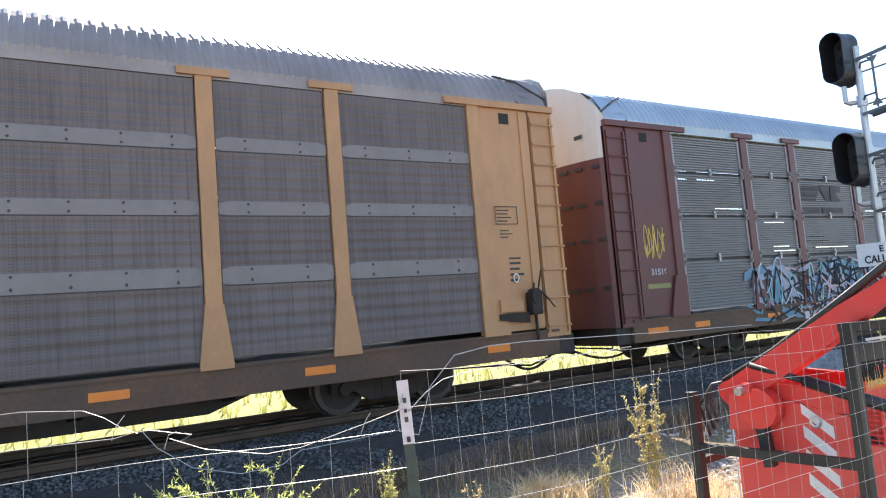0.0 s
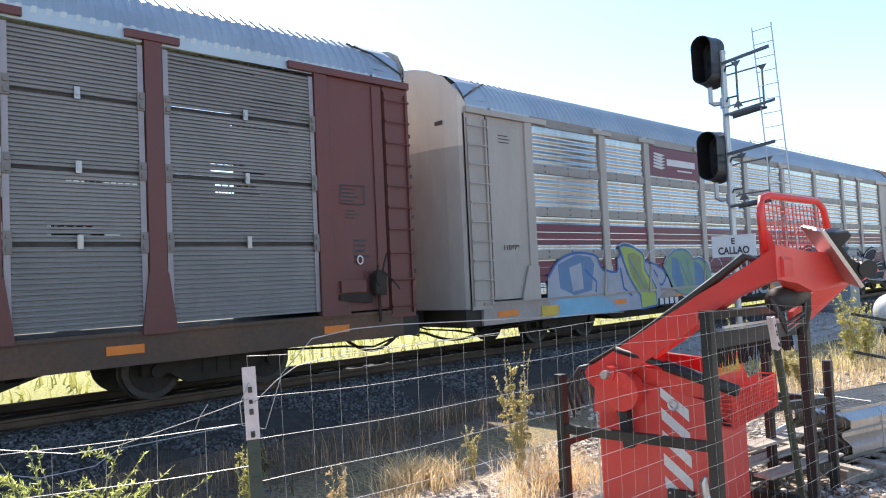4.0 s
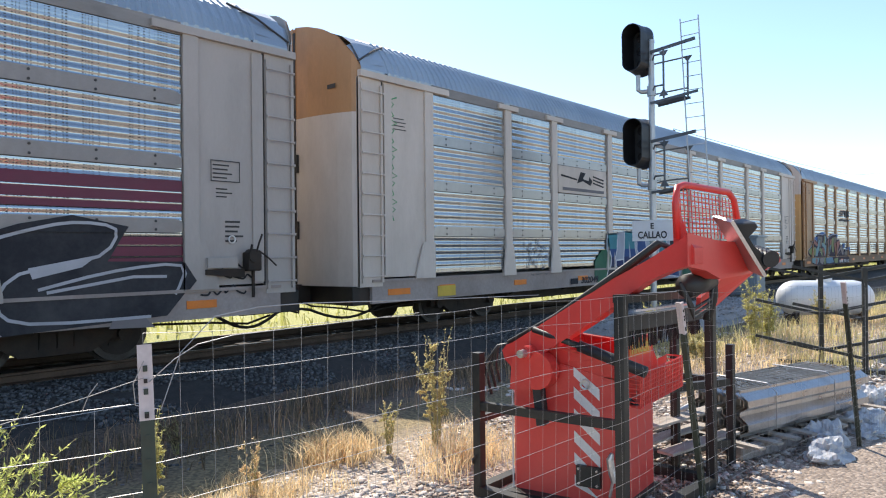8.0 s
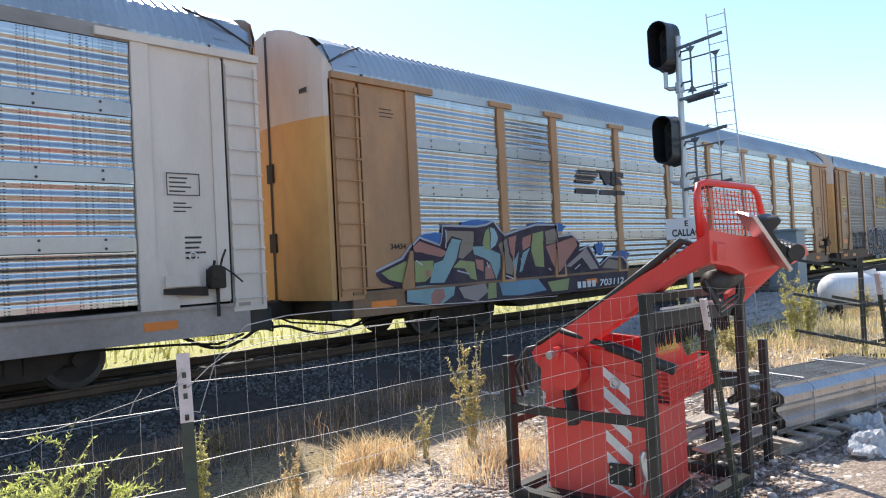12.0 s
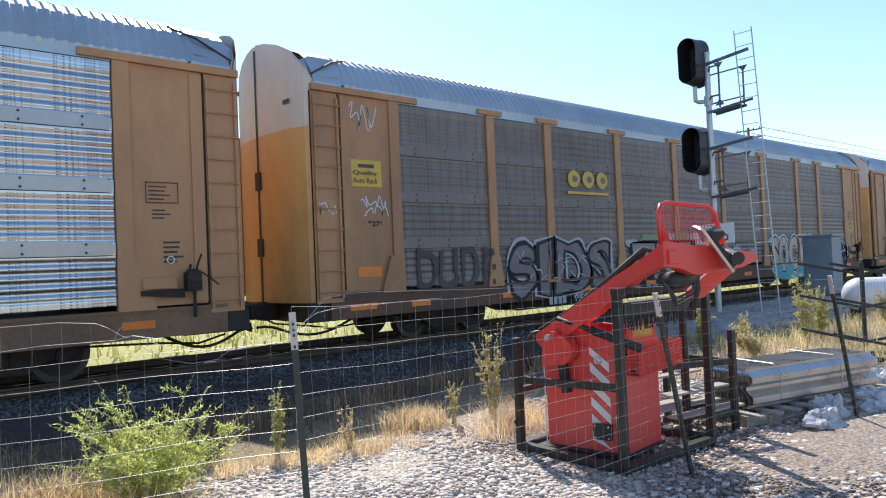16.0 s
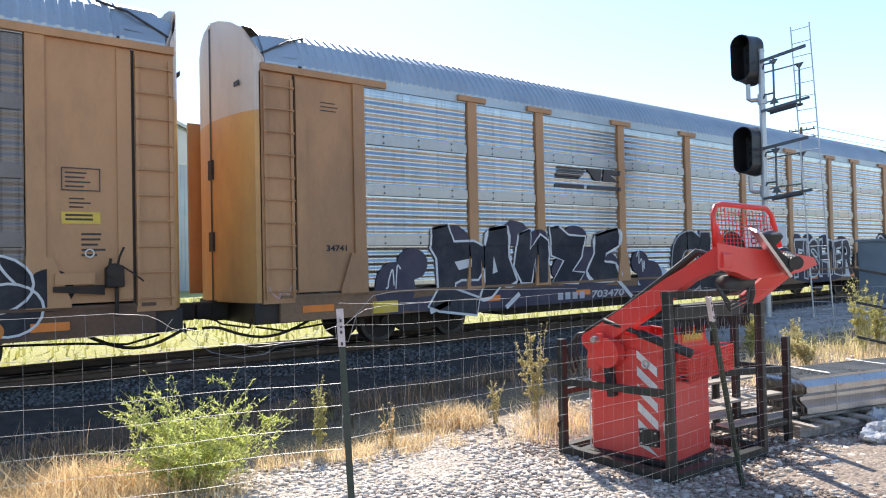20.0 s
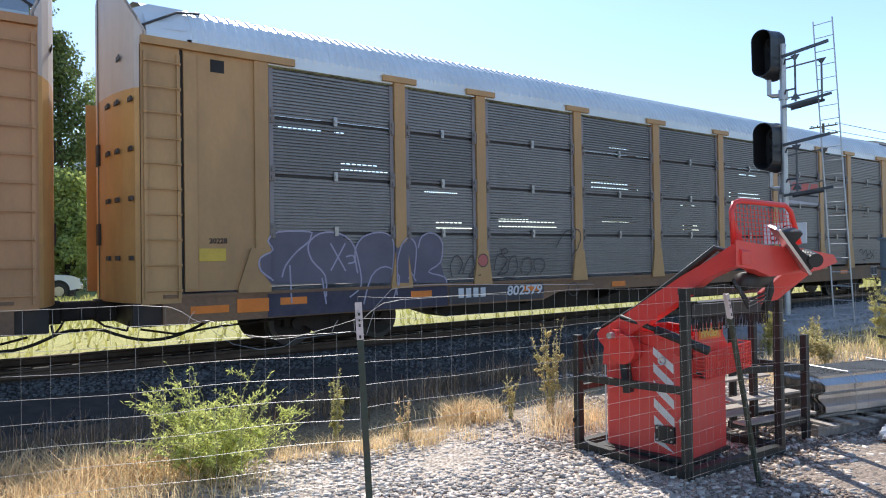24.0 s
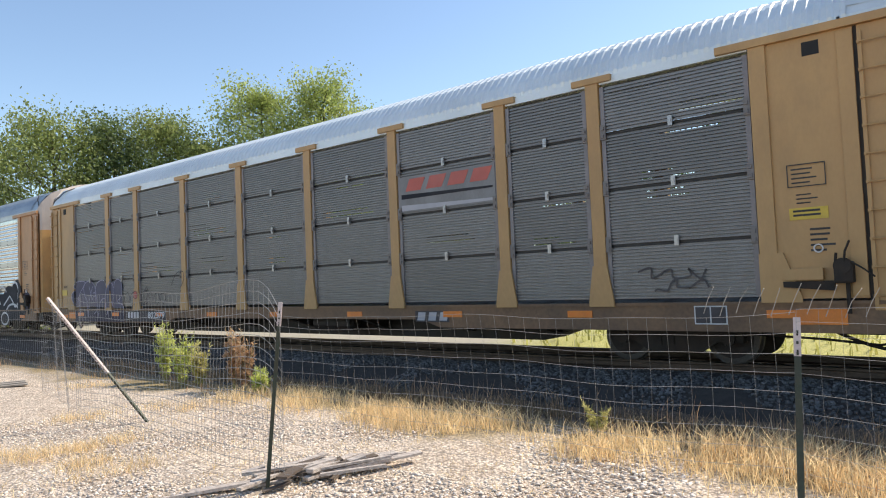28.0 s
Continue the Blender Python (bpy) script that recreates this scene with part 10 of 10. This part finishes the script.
lay("H", brush([
    [(-11.56, 1.08), (-11.79, 1.25), (-11.8, 1.46), (-11.56, 1.59), (-11.66, 1.74), (-11.47, 1.89), (-10.91, 1.9), (-10.88, 1.82), (-10.93, 1.72), (-11.15, 1.55), (-11.34, 1.33), (-11.41, 1.13)],
    [(-10.6, 0.77), (-10.62, 1.14), (-10.86, 1.4), (-10.93, 1.68), (-10.71, 1.87), (-10.36, 1.88), (-10.09, 1.72), (-9.96, 1.37), (-9.91, 0.94), (-10.14, 0.74)],
    [(-10.51, 1.7), (-10.22, 1.21)], [(-10.22, 1.7), (-10.51, 1.22)], [(-10.21, 1.46), (-10.07, 1.48), (-10.04, 1.37), (-10.17, 1.34)],
    [(-9.98, 1.16), (-10.03, 1.54), (-9.88, 1.8), (-9.55, 1.9), (-9.29, 1.84), (-9.21, 1.62), (-9.26, 1.09)], [(-9.86, 0.6), (-9.69, 1.11), (-9.39, 1.27), (-9.13, 1.08), (-9.22, 0.69)],
    [(-9.15, 0.73), (-9.17, 1.35), (-9.03, 1.71), (-8.85, 1.8), (-8.71, 1.61), (-8.77, 1.07)], [(-8.67, 1.61), (-8.57, 1.84), (-8.29, 1.89), (-8.1, 1.7), (-8.15, 1.33), (-8.44, 1.15), (-8.06, 1.04), (-8.0, 0.86)],
    [(-8.93, 1.03), (-8.84, 1.16), (-8.73, 0.98)], [(-11.27, 1.33), (-11.24, 0.69)], [(-10.68, 1.1), (-10.6, 0.64)]], 0.028), "haze", 5)
lay("H", brush([
    [(-7.87, 1.04), (-7.91, 1.27), (-7.76, 1.46), (-7.61, 1.31), (-7.71, 1.08)], [(-7.61, 1.08), (-7.51, 1.31), (-7.35, 1.45), (-7.3, 1.21), (-7.46, 1.02), (-7.18, 1.06)],
    [(-6.79, 1.14), (-6.7, 1.44), (-6.42, 1.5), (-6.48, 1.59), (-6.59, 1.49), (-6.43, 1.36), (-6.54, 1.19), (-6.71, 1.04)], [(-6.71, 1.04), (-6.43, 1.1), (-6.37, 1.33), (-6.2, 1.43), (-6.15, 1.17), (-6.26, 1.03)],
    [(-6.03, 1.05), (-5.99, 1.32), (-5.79, 1.39), (-5.73, 1.16), (-5.88, 1.01)], [(-5.62, 1.08), (-5.67, 1.32), (-5.43, 1.36), (-5.34, 1.2), (-5.5, 1.03)],
    [(-5.0, 1.6), (-4.7, 1.95), (-4.3, 2.0), (-4.25, 1.75), (-4.5, 1.4)]], 0.024), "ghost", 4)
lay("H", puff([(-7.12, 1.35, 0.13, 0.13)]), "coral", 3)
lay("H", brush([loop(-7.12, 1.35, 0.13, 0.13, 14)], 0.02), "ghost", 5)
lay("H", Shape().add([(-7.95, 0, 0.50), (-5.38, 0, 0.50), (-5.38, 0, 0.84), (-7.95, 0, 0.84)], [(0, 1, 2, 3)]), "ghost", 1, "dark patch behind the car number", "number_patch")
number("H", "802579", -6.44, -5.44, 0.61, 0.80, "white", (-7.72, -6.97))
lay("H", brush([loop(-4.45, 0.66, 0.17, 0.15, 14)], 0.02), "ghost", 2)
lay("H", Shape().add([(4.75, 0, 0.57), (5.66, 0, 0.57), (5.66, 0, 0.80), (4.75, 0, 0.80)], [(0, 1, 2, 3)]), "ghost", 1, "dark plate with plain pale bars", "label_plate")
lay("H", Shape().add([(a + b, 0, z) for k, a in enumerate((4.80, 5.10, 5.40)) for b, z in ((0, 0.60), (0.2, 0.60), (0.24, 0.77), (0.04, 0.77))], [(4 * k, 4 * k + 1, 4 * k + 2, 4 * k + 3) for k in range(3)]), "silver", 3, "plain pale bars in place of letters", "lettering")
lay("H", Shape().add([(10.60, 0, 0.57), (11.10, 0, 0.57), (11.10, 0, 0.86), (10.60, 0, 0.86)], [(0, 1, 2, 3)]), "white", 1, "white framed data plate", "label_plate")
lay("H", Shape().add([(x, 0, z) for a in (10.62, 10.86) for x, z in ((a, 0.59), (a + 0.22, 0.59), (a + 0.22, 0.84), (a, 0.84))], [(0, 1, 2, 3), (4, 5, 6, 7)]), "ghost", 3, "dark fields of the data plate", "label_plate")
lay("H", brush([scribble(9.8, 10.9, 1.25, 1.5, 12, 14), scribble(9.9, 10.8, 1.1, 1.3, 10, 15)], 0.03), "ghost", 2)
lay("H", words("20228", -12.60, -12.32, 1.70, 1.78, 0.003), "black", 1, "painted car number", "lettering")
part("placard", Shape().box(-12.76, -12.34, -HALF_W - 0.012, -HALF_W - 0.004, 1.42, 1.62), M["placard"], CARS["H"], "yellow label plate")
part("reflector", Shape().box(-12.17, -11.64, -HALF_W - 0.018, -HALF_W - 0.004, 0.58, 0.80), M["orange"], CARS["H"], "large orange reflective plate")
part("reflector", Shape().box(12.1, 12.7, -HALF_W - 0.018, -HALF_W - 0.004, 0.58, 0.80), M["orange"], CARS["H"], "large orange reflective plate")
# openings cut high in the doors and end of some cars
for letter, e in (("A", 1), ("H", 1), ("H", -1), ("B", -1)):
    part("door_opening", Shape().box(e * 12.45 - 0.11, e * 12.45 + 0.11, -HALF_W - 0.006, -HALF_W + 0.01, 4.42, 4.62), M["dark_inside"], CARS[letter], "dark opening high in the door")
for letter in "CDEFGHAB":
    part("reflector", Shape().box(-12.9, -12.3, -HALF_W - 0.012, -HALF_W - 0.004, 0.60, 0.72), M["orange"], CARS[letter], "orange reflective strip")


def stretch(car, lift, foot=1.0, over=0.9):
    """Make a car taller: all that stands above its lowest screens rises, the lowest screens grow."""
    stack = [(c, c.matrix_basis.copy()) for c in car.children]
    while stack:
        ob, m = stack.pop()
        stack += [(c, m @ c.matrix_basis) for c in ob.children]
        if ob.type != "MESH":
            continue
        ob.data = ob.data.copy()
        back = m.inverted()
        for v in ob.data.vertices:
            p = m @ v.co
            if p.z > foot:
                p.z += lift * min(1.0, (p.z - foot) / over)
                v.co = back @ p


stretch(CARS["A"], 0.32)
stretch(CARS["B"], 0.21)
# ---- what moves ----
def motions():
    for letter, car in CARS.items():
        x0 = -90.729 + PITCH * car["order"] + ENDS + {"B": -0.03, "D": 0.03, "E": 0.04, "F": 0.03, "G": 0.03, "H": -0.05, "I": -0.05}.get(letter, 0.0)
        walk(car, [(t, pose(x0 - run(t), TRACK_Y, CAR_Z)) for t in [i * 0.5 for i in range(57)]])
    steps = [i / 15 for i in range(421)]
    for letter, wheels in WHEELS.items():
        for w in wheels:
            at = w.location.copy()
            walk(w, [(t, pose(at.x, at.y, at.z, 0, -math.degrees(run(t) / 0.42) % 360)) for t in steps])


motions()
